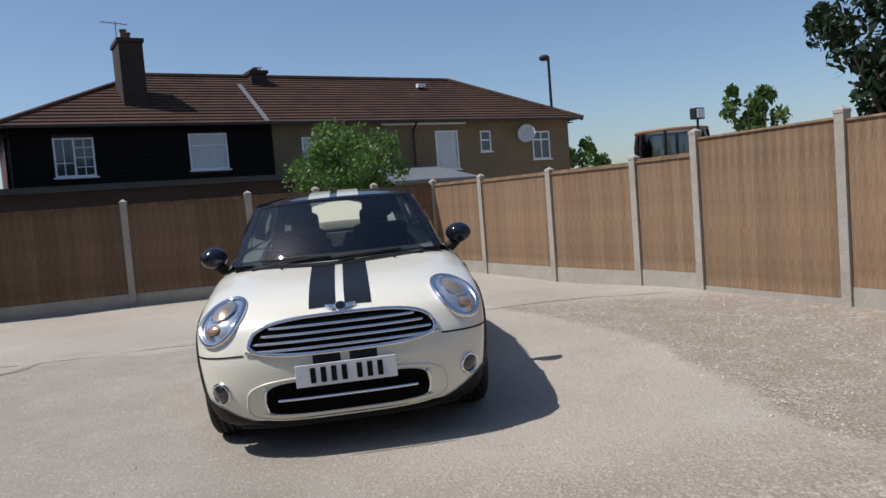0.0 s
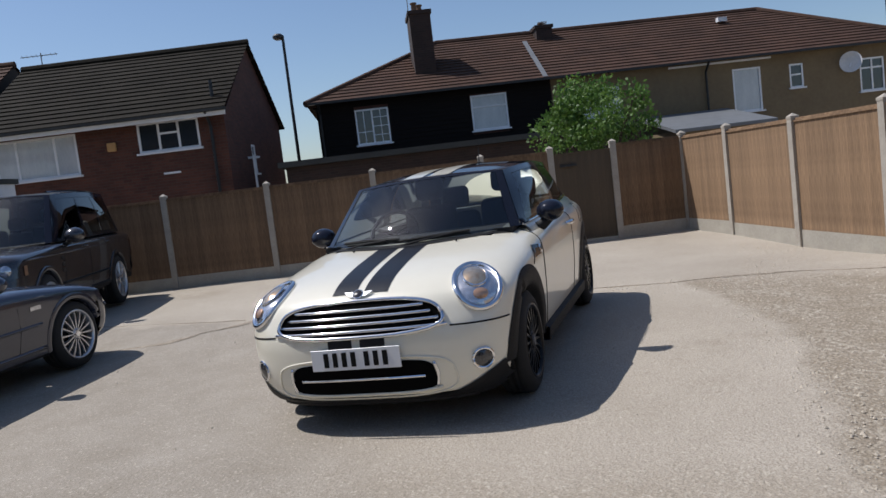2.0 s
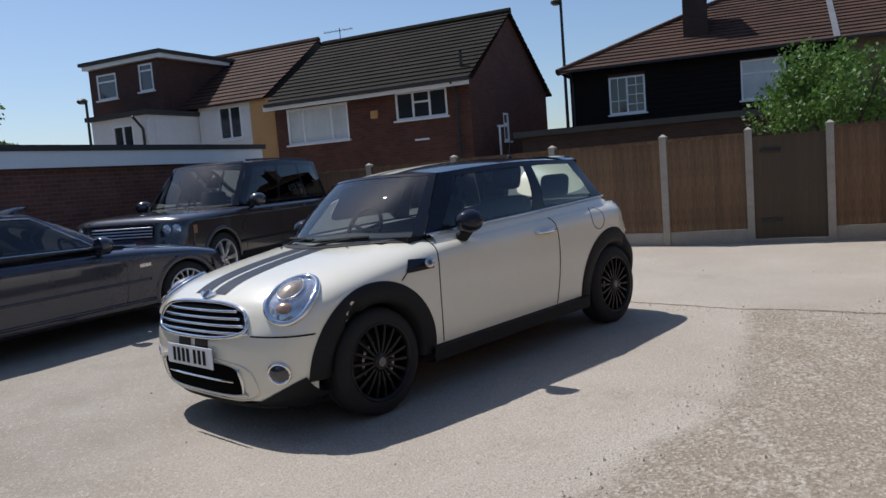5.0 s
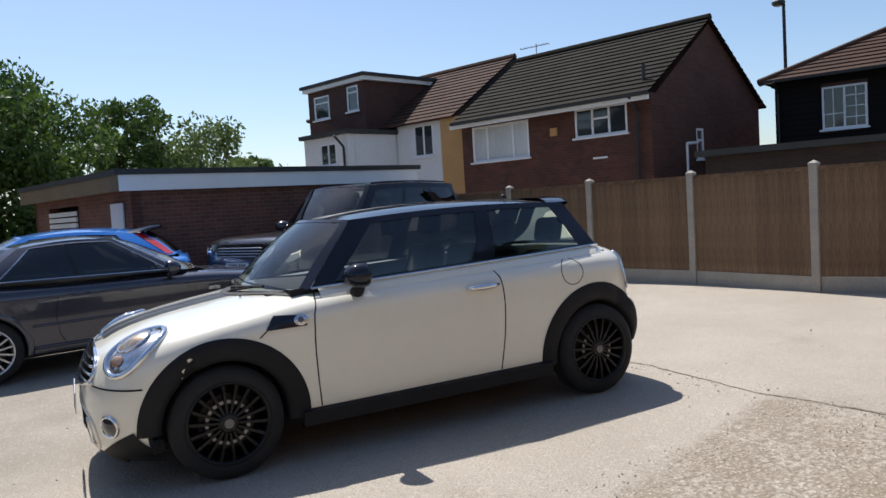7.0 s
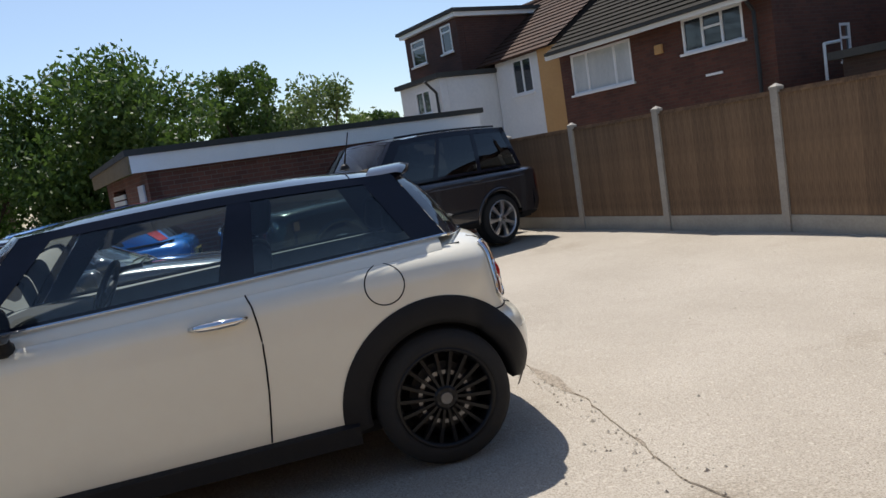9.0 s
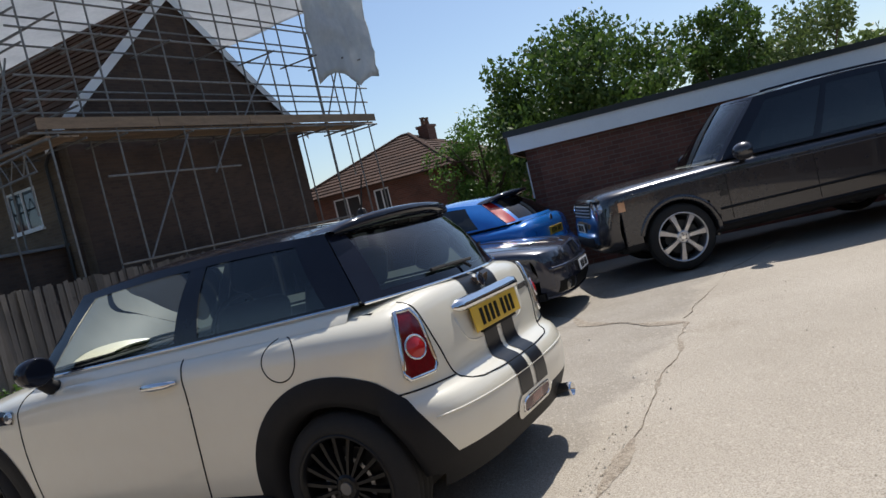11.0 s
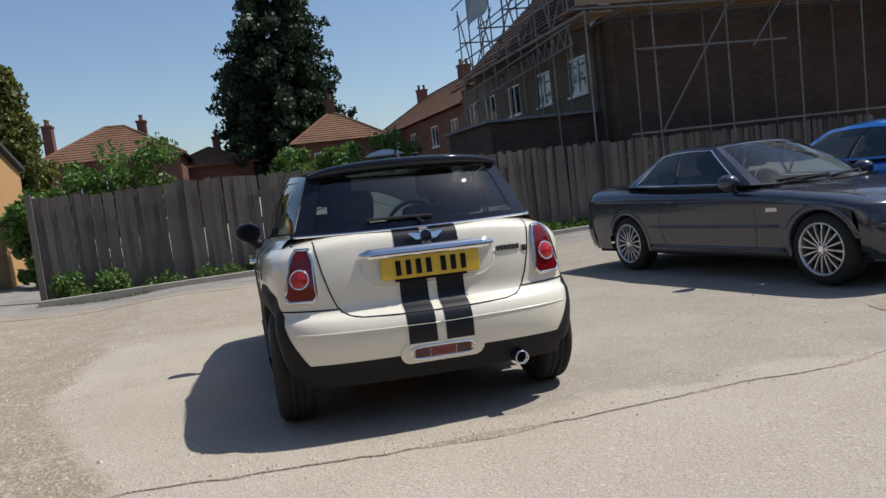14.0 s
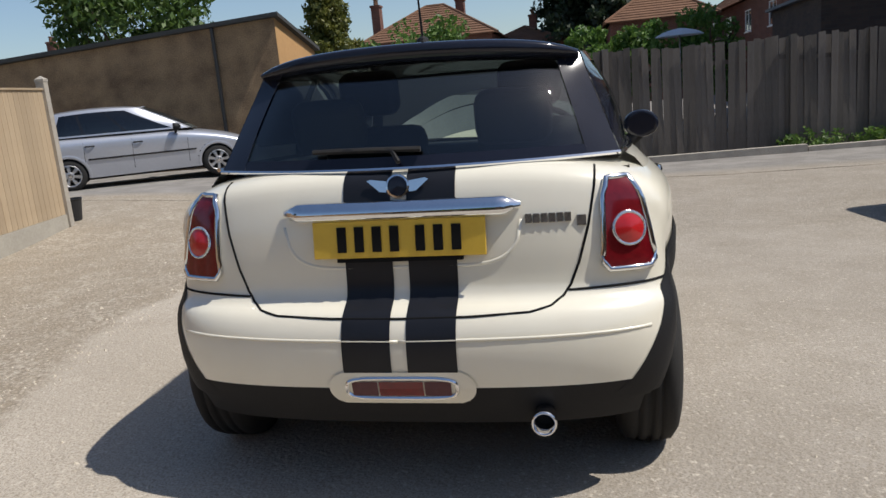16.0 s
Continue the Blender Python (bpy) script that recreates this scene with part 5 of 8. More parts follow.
def weeds():
    rnd = random.Random(5)
    vs, fs = [], []
    for i in range(170):
        x = rnd.choice((rnd.uniform(-1.0, 4.0), rnd.uniform(-7.0, -4.0)))
        y = -9.3 - 0.108 * (4.45 - x) + 0.16 + rnd.gauss(0.05, 0.13)
        hgt = abs(rnd.gauss(0.12, 0.14)) + 0.05
        leaves(vs, fs, (x, y, gz(x, y) + hgt * 0.5), 0.12, 26, 0.045, rnd, 1.0, 0.6)
    for i in range(46):
        x = rnd.uniform(-1.4, 1.0)
        y = -9.3 - 0.108 * (4.45 - x) + 0.25 + rnd.gauss(0.05, 0.14)
        hgt = 0.16 + 0.4 * rnd.random() * (0.4 + abs(math.sin(x * 4)))
        for k in range(3):
            leaves(vs, fs, (x + rnd.gauss(0, 0.05), y, gz(x, y) + hgt * (k + 0.5) / 3), 0.11, 26, 0.05, rnd, 1.0, 0.6)
    for i in range(2):
        for _ in range(16):
            leaves(vs, fs, (4.0 - 0.75 * i + rnd.gauss(0, 0.1), -9.1 + rnd.gauss(0, 0.1), gz(2, -9.2) + rnd.uniform(0.1, 0.42)), 0.14, 40, 0.05, rnd)
    me = bpy.data.meshes.new("weeds")
    me.from_pydata(vs, [], fs)
    me.materials.append(WEED)
    tagged(new("weeds", me), "green weeds along the foot of the timber fence", "weeds", kind="stuff")
    vs, fs = [], []
    for i in range(2600):
        x, y = rnd.choice(((lambda q: (q, -9.3 - 0.108 * (4.45 - q) + 0.15 + rnd.gauss(0, 0.1)))(rnd.uniform(-9, 4.4)), (rnd.uniform(2.6, 4.4), -8.8 + rnd.gauss(0, 0.15))))
        z, h, a = gz(x, y), rnd.uniform(0.03, 0.12), rnd.random() * 6.28
        k = len(vs)
        vs += [(x, y, z), (x + 0.008 * math.cos(a), y + 0.008 * math.sin(a), z), (x + 0.03 * math.cos(a + 1), y + 0.03 * math.sin(a + 1), z + h)]
        fs.append((k, k + 1, k + 2))
    me = bpy.data.meshes.new("grass")
    me.from_pydata(vs, [], fs)
    me.materials.append(GRASS)
    tagged(new("grass", me), "thin dry grass at the fence foot", "grass", kind="stuff")


weeds()

# ---- vehicles ----
from mathutils.bvhtree import BVHTree


def catmull(rows, sub):
    """Rows of numbers, smoothly filled in."""
    pts = [np.array(r, float) for r in rows]
    out = []
    for i in range(len(pts) - 1):
        p0, p1, p2, p3 = pts[max(i - 1, 0)], pts[i], pts[i + 1], pts[min(i + 2, len(pts) - 1)]
        for k in range(sub):
            t = k / sub
            out.append(0.5 * (2 * p1 + (p2 - p0) * t + (2 * p0 - 5 * p1 + 4 * p2 - p3) * t * t + (3 * p1 - p0 - 3 * p2 + p3) * t ** 3))
    out.append(pts[-1])
    return out


class Shell:
    """The skin of a car: sections from nose to tail, each from the widest point of the side to the middle of the top; the
    flanks below it; and what is laid on it by casting rays at it. Nose towards -y, metres, z up from the ground."""

    def __init__(self, stations, sill, wheels, radius, cabin, sub=4, nth=18, tuck=0.05):
        self.rows = catmull(stations, sub)
        bm = bmesh.new()
        strips = []
        for W, sy, sz, ty, tz, n in self.rows:
            row = []
            for k in range(-nth, nth + 1):
                a = math.pi / 2 * (1 - abs(k) / nth)
                c, s = math.cos(a) ** (2 / n), math.sin(a) ** (2 / n)
                if abs(k) == nth:
                    c, s = 1.0, 0.0
                row.append(Vector(((1 if k > 0 else -1) * W * c if k else 0.0, sy + (ty - sy) * s, sz + (tz - sz) * s)))
            strips.append(row)
        grid_mesh(bm, strips)
        for side in (-1, 1):
            flank = []
            last = None
            for W, sy, sz, ty, tz, n in self.rows:
                if last is not None and sy < last + 0.004:
                    continue
                last = sy
                flank.append([Vector((side * W * (1 - tuck * (j / 10) ** 2), sy, sz + (sill - sz) * j / 10)) for j in range(11)])
            fine = []
            for a, b in zip(flank, flank[1:]):
                m = max(1, int((b[0].y - a[0].y) / 0.035))
                fine += [[p.lerp(q, i / m) for p, q in zip(a, b)] for i in range(m)]
            fine.append(flank[-1])
            grid_mesh(bm, fine, flip=side < 0)
        bmesh.ops.recalc_face_normals(bm, faces=bm.faces[:])
        self.bvh = BVHTree.FromBMesh(bm)
        kill = []
        for f in bm.faces:
            c = f.calc_center_median()
            if any((c.y - wy) ** 2 + (c.z - wz) ** 2 < (radius + 0.045) ** 2 for wy, wz in wheels) and abs(c.x) > 0.45 and c.z < wheels[0][1] + radius + 0.06:
                kill.append(f)
            elif cabin[0] < c.y < cabin[1] and abs(c.x) < cabin[2] and c.z > cabin[3]:
                kill.append(f)
        bmesh.ops.delete(bm, geom=kill, context="FACES")
        self.bm = bm

    def hit(self, p, d):
        loc, nor, _, _ = self.bvh.ray_cast(Vector(p), Vector(d).normalized())
        if loc is None:
            return None
        return loc, (nor if nor.dot(Vector(d)) < 0 else -nor)

    def lay(self, bm, pts, d, off=0.004, thick=0.0):
        """A sheet over rows of start points, cast along d onto the skin."""
        rows, skip = [], False
        for row in pts:
            r = []
            for p in row:
                h = self.hit(p, d)
                r.append(None if h is None else h[0] + h[1] * off)
            rows.append(r)
        vs = [[None if p is None else bm.verts.new(p) for p in r] for r in rows]
        made = []
        for a, b in zip(vs, vs[1:]):
            for i in range(len(a) - 1):
                q = [a[i], a[i + 1], b[i + 1], b[i]]
                if None not in q:
                    made.append(bm.faces.new(q))
        for f in made:
            f.normal_update()
            if f.normal.dot(Vector(d)) > 0:
                f.normal_flip()
        if thick:
            bmesh.ops.solidify(bm, geom=made, thickness=thick)
        return made

    def disc(self, bm, c, d, ru, rv, u, v, off, n=28, rings=5, inner=0.0, dome=0.0):
        """A round sheet or ring about c, cast along d."""
        rows = []
        for k in range(rings + 1):
            f = inner + (1 - inner) * k / rings
            row = []
            for i in range(n + 1):
                a = 2 * math.pi * i / n
                p = Vector(c) + Vector(u) * (ru * f * math.cos(a)) + Vector(v) * (rv * f * math.sin(a))
                h = self.hit(p - Vector(d) * 0.6, d)
                row.append(None if h is None else h[0] + h[1] * (off + dome * (1 - f * f)))
            rows.append(row)
        vs = [[None if p is None else bm.verts.new(p) for p in r] for r in rows]
        for a, b in zip(vs, vs[1:]):
            for i in range(n):
                q = [a[i], a[i + 1], b[i + 1], b[i]]
                if None not in q:
                    try:
                        f = bm.faces.new(q)
                        f.normal_update()
                        if f.normal.dot(Vector(d)) > 0:
                            f.normal_flip()
                    except ValueError:
                        pass

    def ring(self, bm, c, d, ru, rv, u, v, r, off=0.0, n=40):
        """A round bar round an oval on the skin."""
        pts = []
        for i in range(n):
            a = 2 * math.pi * i / n
            h = self.hit(Vector(c) + Vector(u) * (ru * math.cos(a)) + Vector(v) * (rv * math.sin(a)) - Vector(d) * 0.6, d)
            if h:
                pts.append(h[0] + h[1] * off)
        sweep(bm, pts, r, 8, True)

    def line(self, bm, starts, d, r=0.0035, off=0.0005):
        """A thin bar along the skin: a shut line or a moulding."""
        pts = []
        for p in starts:
            h = self.hit(p, d)
            if h:
                pts.append(h[0] + h[1] * off)
        if len(pts) > 1:
            sweep(bm, pts, r, 6)


def arch(shell, wy, wz, side, r_in, r_out, a0, a1, off=0.012, deep=0.14):
    """A wheel-arch lip that follows the skin."""
    bm = bmesh.new()
    rows = []
    for i in range(49):
        a = radians(a0 + (a1 - a0) * i / 48)
        row = []
        last = side * 0.8
        for k in range(5):
            r = r_in + (r_out - r_in) * k / 4
            y, z = wy + r * math.cos(a), wz + r * math.sin(a)
            h = shell.hit((side * 1.6, y, max(z, 0.2)), (-side, 0, 0))
            last = h[0].x if h else last
            x = last + side * off * (1 if 0 < k < 4 else 0.3)
            row.append((x, y, z))
        first = row[0]
        rows.append([(first[0] - side * deep, first[1], first[2])] + row)
    grid_mesh(bm, rows)
    bmesh.ops.recalc_face_normals(bm, faces=bm.faces[:])
    return bm


def wheel_mesh(parent, r, w, rim_r, spokes, rim_mat, style="thin", side=1, caliper=True, cap=CHROME):
    """One wheel standing at its hub, outer face towards side * x."""
    s = side
    bm = bmesh.new()
    prof = [(-w / 2, rim_r - 0.01), (-w / 2 - 0.004, rim_r + 0.02), (-w / 2 + 0.004, r - 0.035), (-w / 2 + 0.025, r - 0.006), (-w * 0.22, r), (-w * 0.2, r - 0.007), (-w * 0.17, r - 0.007), (-w * 0.15, r),
            (-0.01, r), (-0.008, r - 0.007), (0.008, r - 0.007), (0.01, r), (w * 0.15, r), (w * 0.17, r - 0.007), (w * 0.2, r - 0.007), (w * 0.22, r), (w / 2 - 0.025, r - 0.006), (w / 2 - 0.004, r - 0.035), (w / 2 + 0.004, rim_r + 0.02), (w / 2, rim_r - 0.01)]
    lathe(bm, prof, "X", 48, True)
    part("tyre", bm, RUBBER, parent, smooth=True)
    bm = bmesh.new()
    o = s * w / 2
    lathe(bm, [(-o, rim_r), (o - s * 0.005, rim_r + 0.004), (o + s * 0.006, rim_r), (o + s * 0.004, rim_r - 0.012), (o - s * 0.02, rim_r - 0.02), (-o * 0.3, rim_r - 0.035), (-o, rim_r - 0.02)], "X", 48, True)
    part("rim", bm, rim_mat, parent, smooth=True)
    bm = bmesh.new()
    lathe(bm, [(o - s * 0.075, 0.0), (o - s * 0.075, rim_r * 0.68), (o - s * 0.085, rim_r * 0.68), (o - s * 0.085, 0.0)], "X", 32)
    part("brake_disc", bm, STEEL, parent)
    # Added narrow bright ring: gives the glints of a sunlit disc behind the spokes.
    if rim_mat == RIM_BLACK:
        bm = bmesh.new()
        lathe(bm, [(o - s * 0.034, rim_r * 0.46), (o - s * 0.034, rim_r * 0.54), (o - s * 0.040, rim_r * 0.54)], "X", 32)
        part("disc_bell", bm, GLINT_STEEL, parent)
    bm = bmesh.new()
    lathe(bm, [(-o * 0.9, 0.0), (-o * 0.9, rim_r - 0.02)], "X", 32)
    part("wheel_back", bm, INTERIOR, parent)
    bm = bmesh.new()
    hub = 0.055 if style != "wide" else 0.075
    lathe(bm, [(o - s * 0.07, hub), (o - s * 0.012, hub), (o - s * 0.004, hub * 0.8), (o - s * 0.004, 0.0)], "X", 24)
    part("hub", bm, rim_mat, parent)
    bm = bmesh.new()
    lathe(bm, [(o - s * 0.004, 0.028), (o + s * 0.002, 0.026), (o + s * 0.003, 0.0)], "X", 16)
    part("hub_cap", bm, cap, parent)
    for i in range(spokes):
        a = 2 * math.pi * i / spokes
        bm = bmesh.new()
        if style == "thin":
            cs = ((-1, 0.013), (1, 0.013)) if spokes < 12 else ((0, 0.010),)
        elif style == "wide":
            cs = ((0, 0.030),)
        else:
            cs = ((0, 0.012),)
        for k, half in cs:
            sp = 0.10 * k
            p0, p1 = 0.045, rim_r - 0.008
            rows = []
            for rr, hw, xo in ((p0, half * 0.8, o - s * 0.012), ((p0 + p1) / 2, half, o - s * 0.006), (p1, half * (1.5 if style == "wide" else 1.2), o - s * 0.012)):
                c, t = Vector((0, math.cos(a + sp * rr / p1), math.sin(a + sp * rr / p1))), Vector((0, -math.sin(a), math.cos(a)))
                rows.append([Vector((xo - s * 0.03, 0, 0)) + c * rr - t * hw, Vector((xo, 0, 0)) + c * rr - t * hw * 0.7, Vector((xo, 0, 0)) + c * rr + t * hw * 0.7, Vector((xo - s * 0.03, 0, 0)) + c * rr + t * hw])
            grid_mesh(bm, rows, flip=s < 0)
        bmesh.ops.recalc_face_normals(bm, faces=bm.faces[:])
        part("spoke", bm, rim_mat, parent)
    for i in range(5):
        a = 2 * math.pi * (i + 0.5) / 5
        bm = bmesh.new()
        tube(bm, (o - s * 0.03, 0.04 * math.cos(a), 0.04 * math.sin(a)), (o - s * 0.002, 0.04 * math.cos(a), 0.04 * math.sin(a)), 0.009, 0.008, 6)
        part("wheel_bolt", bm, STEEL, parent)


def add_wheels(car, track, axles, r, w, rim_r, spokes, rim_mat, style="thin", cap=CHROME):
    proto = {}
    for wy in axles:
        for side in (-1, 1):
            root = new("wheel")
            root.parent = car
            root.matrix_basis = pose(side * track / 2, wy, r, random.uniform(0, 360), 0, 0)
            if side not in proto:
                wheel_mesh(root, r, w, rim_r, spokes, rim_mat, style, side, True, cap)
                proto[side] = root
            else:
                for ch in proto[side].children:
                    share(ch, ch.name.split(".")[0], root, Matrix.Identity(4))


class Cabin:
    """The glass and pillars between the waist and the roof. b and t: waist and roof outlines as dicts of half widths wf, wr,
    middle and side ends yf, yfs, yr, yrs and heights zf, zm, zr."""

    def __init__(self, b, t, bulge=0.03):
        self.b, self.t, self.bulge = b, t, bulge

    def ring(self, o, part_, f):
        """A point of an outline: part_ front, left, rear or right; f from 0 to 1 along it."""
        if part_ == "front":
            u = -1 + 2 * f
            return Vector((u * o["wf"], o["yfs"] - (o["yfs"] - o["yf"]) * (1 - abs(u) ** 2.2), o["zfs"] + (o["zf"] - o["zfs"]) * (1 - u * u)))
        if part_ == "rear":
            u = 1 - 2 * f
            return Vector((u * o["wr"], o["yrs"] + (o["yr"] - o["yrs"]) * (1 - abs(u) ** 2.2), o["zrs"] + (o["zr"] - o["zrs"]) * (1 - u * u)))
        s = 1 if part_ == "left" else -1
        k = f if s > 0 else 1 - f
        w = o["wf"] + (o["wr"] - o["wf"]) * k + o.get("belly", 0.03) * math.sin(math.pi * k) ** 0.8
        z = o["zfs"] + (o["zrs"] - o["zfs"]) * k + o.get("arc", 0.0) * math.sin(math.pi * k)
        return Vector((s * w, o["yfs"] + (o["yrs"] - o["yfs"]) * k, z))

    def point(self, part_, f, v):
        a, c = self.ring(self.b, part_, f), self.ring(self.t, part_, f)
        p = a.lerp(c, v)
        n = {"front": Vector((0, -1, 0.5)), "rear": Vector((0, 1, 0.5)), "left": Vector((1, 0, 0.2)), "right": Vector((-1, 0, 0.2))}[part_].normalized()
        return p + n * self.bulge * math.sin(math.pi * v) * min(1.0, 7 * min(f, 1 - f)), n

    def patch(self, part_, f0, f1, v0=0.0, v1=1.0, off=0.0, nu=12, nv=8, skew=(0, 0)):
        """A sheet of this wall; skew moves the top of the two ends along it."""
        bm = bmesh.new()
        rows = []
        for j in range(nv + 1):
            v = v0 + (v1 - v0) * j / nv
            row = []
            for i in range(nu + 1):
                k = i / nu
                f = f0 + skew[0] * v + (f1 + skew[1] * v - f0 - skew[0] * v) * k
                p, n = self.point(part_, min(1, max(0, f)), v)
                row.append(p + n * off)
            rows.append(row)
        grid_mesh(bm, rows)
        bmesh.ops.recalc_face_normals(bm, faces=bm.faces[:])
        out = {"front": Vector((0, -1, 0)), "rear": Vector((0, 1, 0)), "left": Vector((1, 0, 0)), "right": Vector((-1, 0, 0))}[part_]
        tot = sum((f.normal for f in bm.faces), Vector())
        if tot.dot(out) < 0:
            bmesh.ops.reverse_faces(bm, faces=bm.faces[:])
        return bm

    def roof(self, crown, over=0.0, nu=20, nv=24):
        bm = bmesh.new()
        rows = []
        for j in range(nv + 1):
            v = j / nv
            row = []
            for i in range(nu + 1):
                u = i / nu
                a, c = self.ring(self.t, "front", u), self.ring(self.t, "rear", 1 - u)
                l, r = self.ring(self.t, "right", 1 - v), self.ring(self.t, "left", v)
                p = a.lerp(c, v)
                edge = l.lerp(r, u)
                x = edge.x
                q = abs(2 * u - 1)
                z = edge.z + (p.z - (a.lerp(c, v)).z) + crown * (1 - q ** 2.6) * (1 - 0.75 * abs(2 * v - 1) ** 3.0)
                if j in (0, nv):
                    z = p.z
                row.append(Vector((x, p.y, z)))
            rows.append(row)
        grid_mesh(bm, rows)
        bmesh.ops.recalc_face_normals(bm, faces=bm.faces[:])
        if sum((f.normal.z for f in bm.faces)) < 0:
            bmesh.ops.reverse_faces(bm, faces=bm.faces[:])
        return bm


car_cabins = {}


def glaze(car, cab, roof_mat, crown, pillar, doors, glass_f=CAR_GLASS, glass_s=CAR_GLASS, glass_r=CAR_GLASS, pf=0.055, pr=0.07, mid=None):
    """Roof, pillars and panes. doors: (f0, f1) of each side pane along the left side."""
    car_cabins[car.name] = cab
    part("roof", cab.roof(crown), roof_mat, car, smooth=True)
    part("windscreen", cab.patch("front", pf, 1 - pf, 0.02, 0.97, 0.0, 24, 12), glass_f, car, smooth=True).visible_shadow = False
    part("rear_window", cab.patch("rear", pr, 1 - pr, 0.08, 0.93, 0.0, 24, 12), glass_r, car, smooth=True).visible_shadow = False
    for a, b in ((0, pf), (1 - pf, 1)):
        part("a_pillar", cab.patch("front", a, b, 0, 1, 0.004, 3, 8), pillar, car, smooth=True)
    for a, b in ((0, pr), (1 - pr, 1)):
        part("rear_pillar", cab.patch("rear", a, b, 0, 1, 0.004, 3, 8), pillar, car, smooth=True)
    for v0, v1 in ((0.0, 0.09), (0.92, 1.0)):
        part("window_surround", cab.patch("rear", pr, 1 - pr, v0, v1, 0.003, 20, 2), pillar, car, smooth=True)
    part("window_surround", cab.patch("front", pf, 1 - pf, 0.96, 1.0, 0.003, 20, 2), pillar, car, smooth=True)
    for side in ("left", "right"):
        cuts = doors if side == "left" else [(1 - b, 1 - a, -s1, -s0) for a, b, s0, s1 in reversed(doors)]
        edge, sk = 0.0, 0.0
        for i, (a, b, s0, s1) in enumerate(cuts):
            hind = i == (len(cuts) - 1 if side == "left" else 0)
            part("side_window", cab.patch(side, a, b, 0.05, 0.90, 0.0, 14, 8, (s0, s1)), glass_r if hind else glass_s, car, smooth=True).visible_shadow = False
            part("pillar", cab.patch(side, edge, a, 0, 1, 0.004, 4, 8, (sk, s0)), (mid or pillar) if edge else pillar, car, smooth=True)
            edge, sk = b, s1
        part("pillar", cab.patch(side, edge, 1.0, 0, 1, 0.004, 6, 8, (sk, 0)), pillar, car, smooth=True)
        for v0, v1 in ((0.0, 0.06), (0.89, 1.0)):
            part("window_surround", cab.patch(side, 0, 1, v0, v1, 0.005, 24, 2), pillar, car, smooth=True)


def ledge(car, cab):
    """The sill inside the glass, all round, its grey lightened for the sun on it."""
    rows = []
    for nm in ("front", "left", "rear", "right"):
        for f in np.linspace(0, 1, 17)[:-1]:
            p = cab.ring(cab.b, nm, f)
            rows.append([p + Vector((0, 0, 0.004)), Vector((p.x * 0.8, 0.4 + (p.y - 0.4) * 0.84, p.z + 0.004)), Vector((p.x * 0.78, 0.4 + (p.y - 0.4) * 0.82, p.z - 0.12))])
    bm = bmesh.new()
    grid_mesh(bm, rows + rows[:1])
    part("window_ledge", bm, SUNLIT_TRIM, car)


def seats(car, rows, z, mat_, width=0.46, tilt=14):
    """Seats with head rests, seen through the glass."""
    for y, xs, h in rows:
        for x in xs:
            root = new("seat")
            root.parent, root.matrix_basis = car, pose(x, y, z)
            bm = bevelled(-width / 2, width / 2, -0.42, 0.08, -0.1, 0.06, 0.05, 3)
            part("cushion", bm, mat_, root, smooth=True)
            bm = bevelled(-width / 2, width / 2, -0.06, 0.08, 0.0, h, 0.06, 3)
            part("backrest", bm, mat_, root, smooth=True).matrix_basis = pose(0, 0.06, 0, -tilt, 0, 0)
            bm = bevelled(-0.13, 0.13, -0.05, 0.06, h + 0.05, h + 0.24, 0.05, 3)
            part("head_rest", bm, mat_, root, smooth=True).matrix_basis = pose(0, 0.06, 0, -tilt, 0, 0)


def cockpit(car, x, y, z, dash_y, half, tub):
    """Dark tub, dashboard and steering wheel."""
    bm = bmesh.new()
    x0, y0, z0, y1, z1 = tub
    for q in (((-x0, y0, z0), (x0, y0, z0), (x0, y1, z0), (-x0, y1, z0)), ((-x0, y0, z0), (-x0, y0, z1), (x0, y0, z1), (x0, y0, z0)), ((-x0, y1, z0), (x0, y1, z0), (x0, y1, z1), (-x0, y1, z1)),
              ((-x0, y0, z0), (-x0, y1, z0), (-x0, y1, z1), (-x0, y0, z1)), ((x0, y0, z0), (x0, y0, z1), (x0, y1, z1), (x0, y1, z0))):
        bm.faces.new([bm.verts.new(p) for p in q])
    part("interior", bm, INTERIOR, car)
    ledge(car, car_cabins[car.name])
    part("dashboard", bevelled(-half, half, dash_y - 0.22, dash_y + 0.2, z - 0.35, z - 0.02, 0.06, 3), INTERIOR, car, smooth=True)
    bm = bmesh.new()
    m = pose(x, y, z - 0.02, 62, 0, 0)
    sweep(bm, [m @ Vector((0.185 * math.cos(a * math.pi / 14), 0.185 * math.sin(a * math.pi / 14), 0)) for a in range(28)], 0.016, 8, True)
    for a in (0.3, 2.8, 4.71):
        tube(bm, m @ Vector((0, 0, 0)), m @ Vector((0.18 * math.cos(a), 0.18 * math.sin(a), 0)), 0.016, 0.014, 6)
    part("steering_wheel", bm, PLASTIC, car)


def plate(car, p, facing, material, w=0.52, h=0.111, tilt=0, bars=7, seed=1):
    """A number plate with plain bars for its characters. facing: degrees about z."""
    root = new("number_plate")
    root.parent, root.matrix_basis = car, pose(*p) @ pose(0, 0, 0, 0, 0, facing) @ pose(0, 0, 0, tilt, 0, 0)
    part("plate", bevelled(-w / 2, w / 2, -0.006, 0.0, -h / 2, h / 2, 0.002, 1), material, root)
    cw = w * 0.72 / bars
    x = -w * 0.38
    for i in range(bars):
        if i == 4:
            x += cw * 0.45
        bm = bmesh.new()
        box(bm, x + cw * 0.24, x + cw * 0.76, -0.0095, -0.0065, -h * 0.34, h * 0.34)
        part("bar", bm, PLATE_INK, root)
        x += cw
    return root


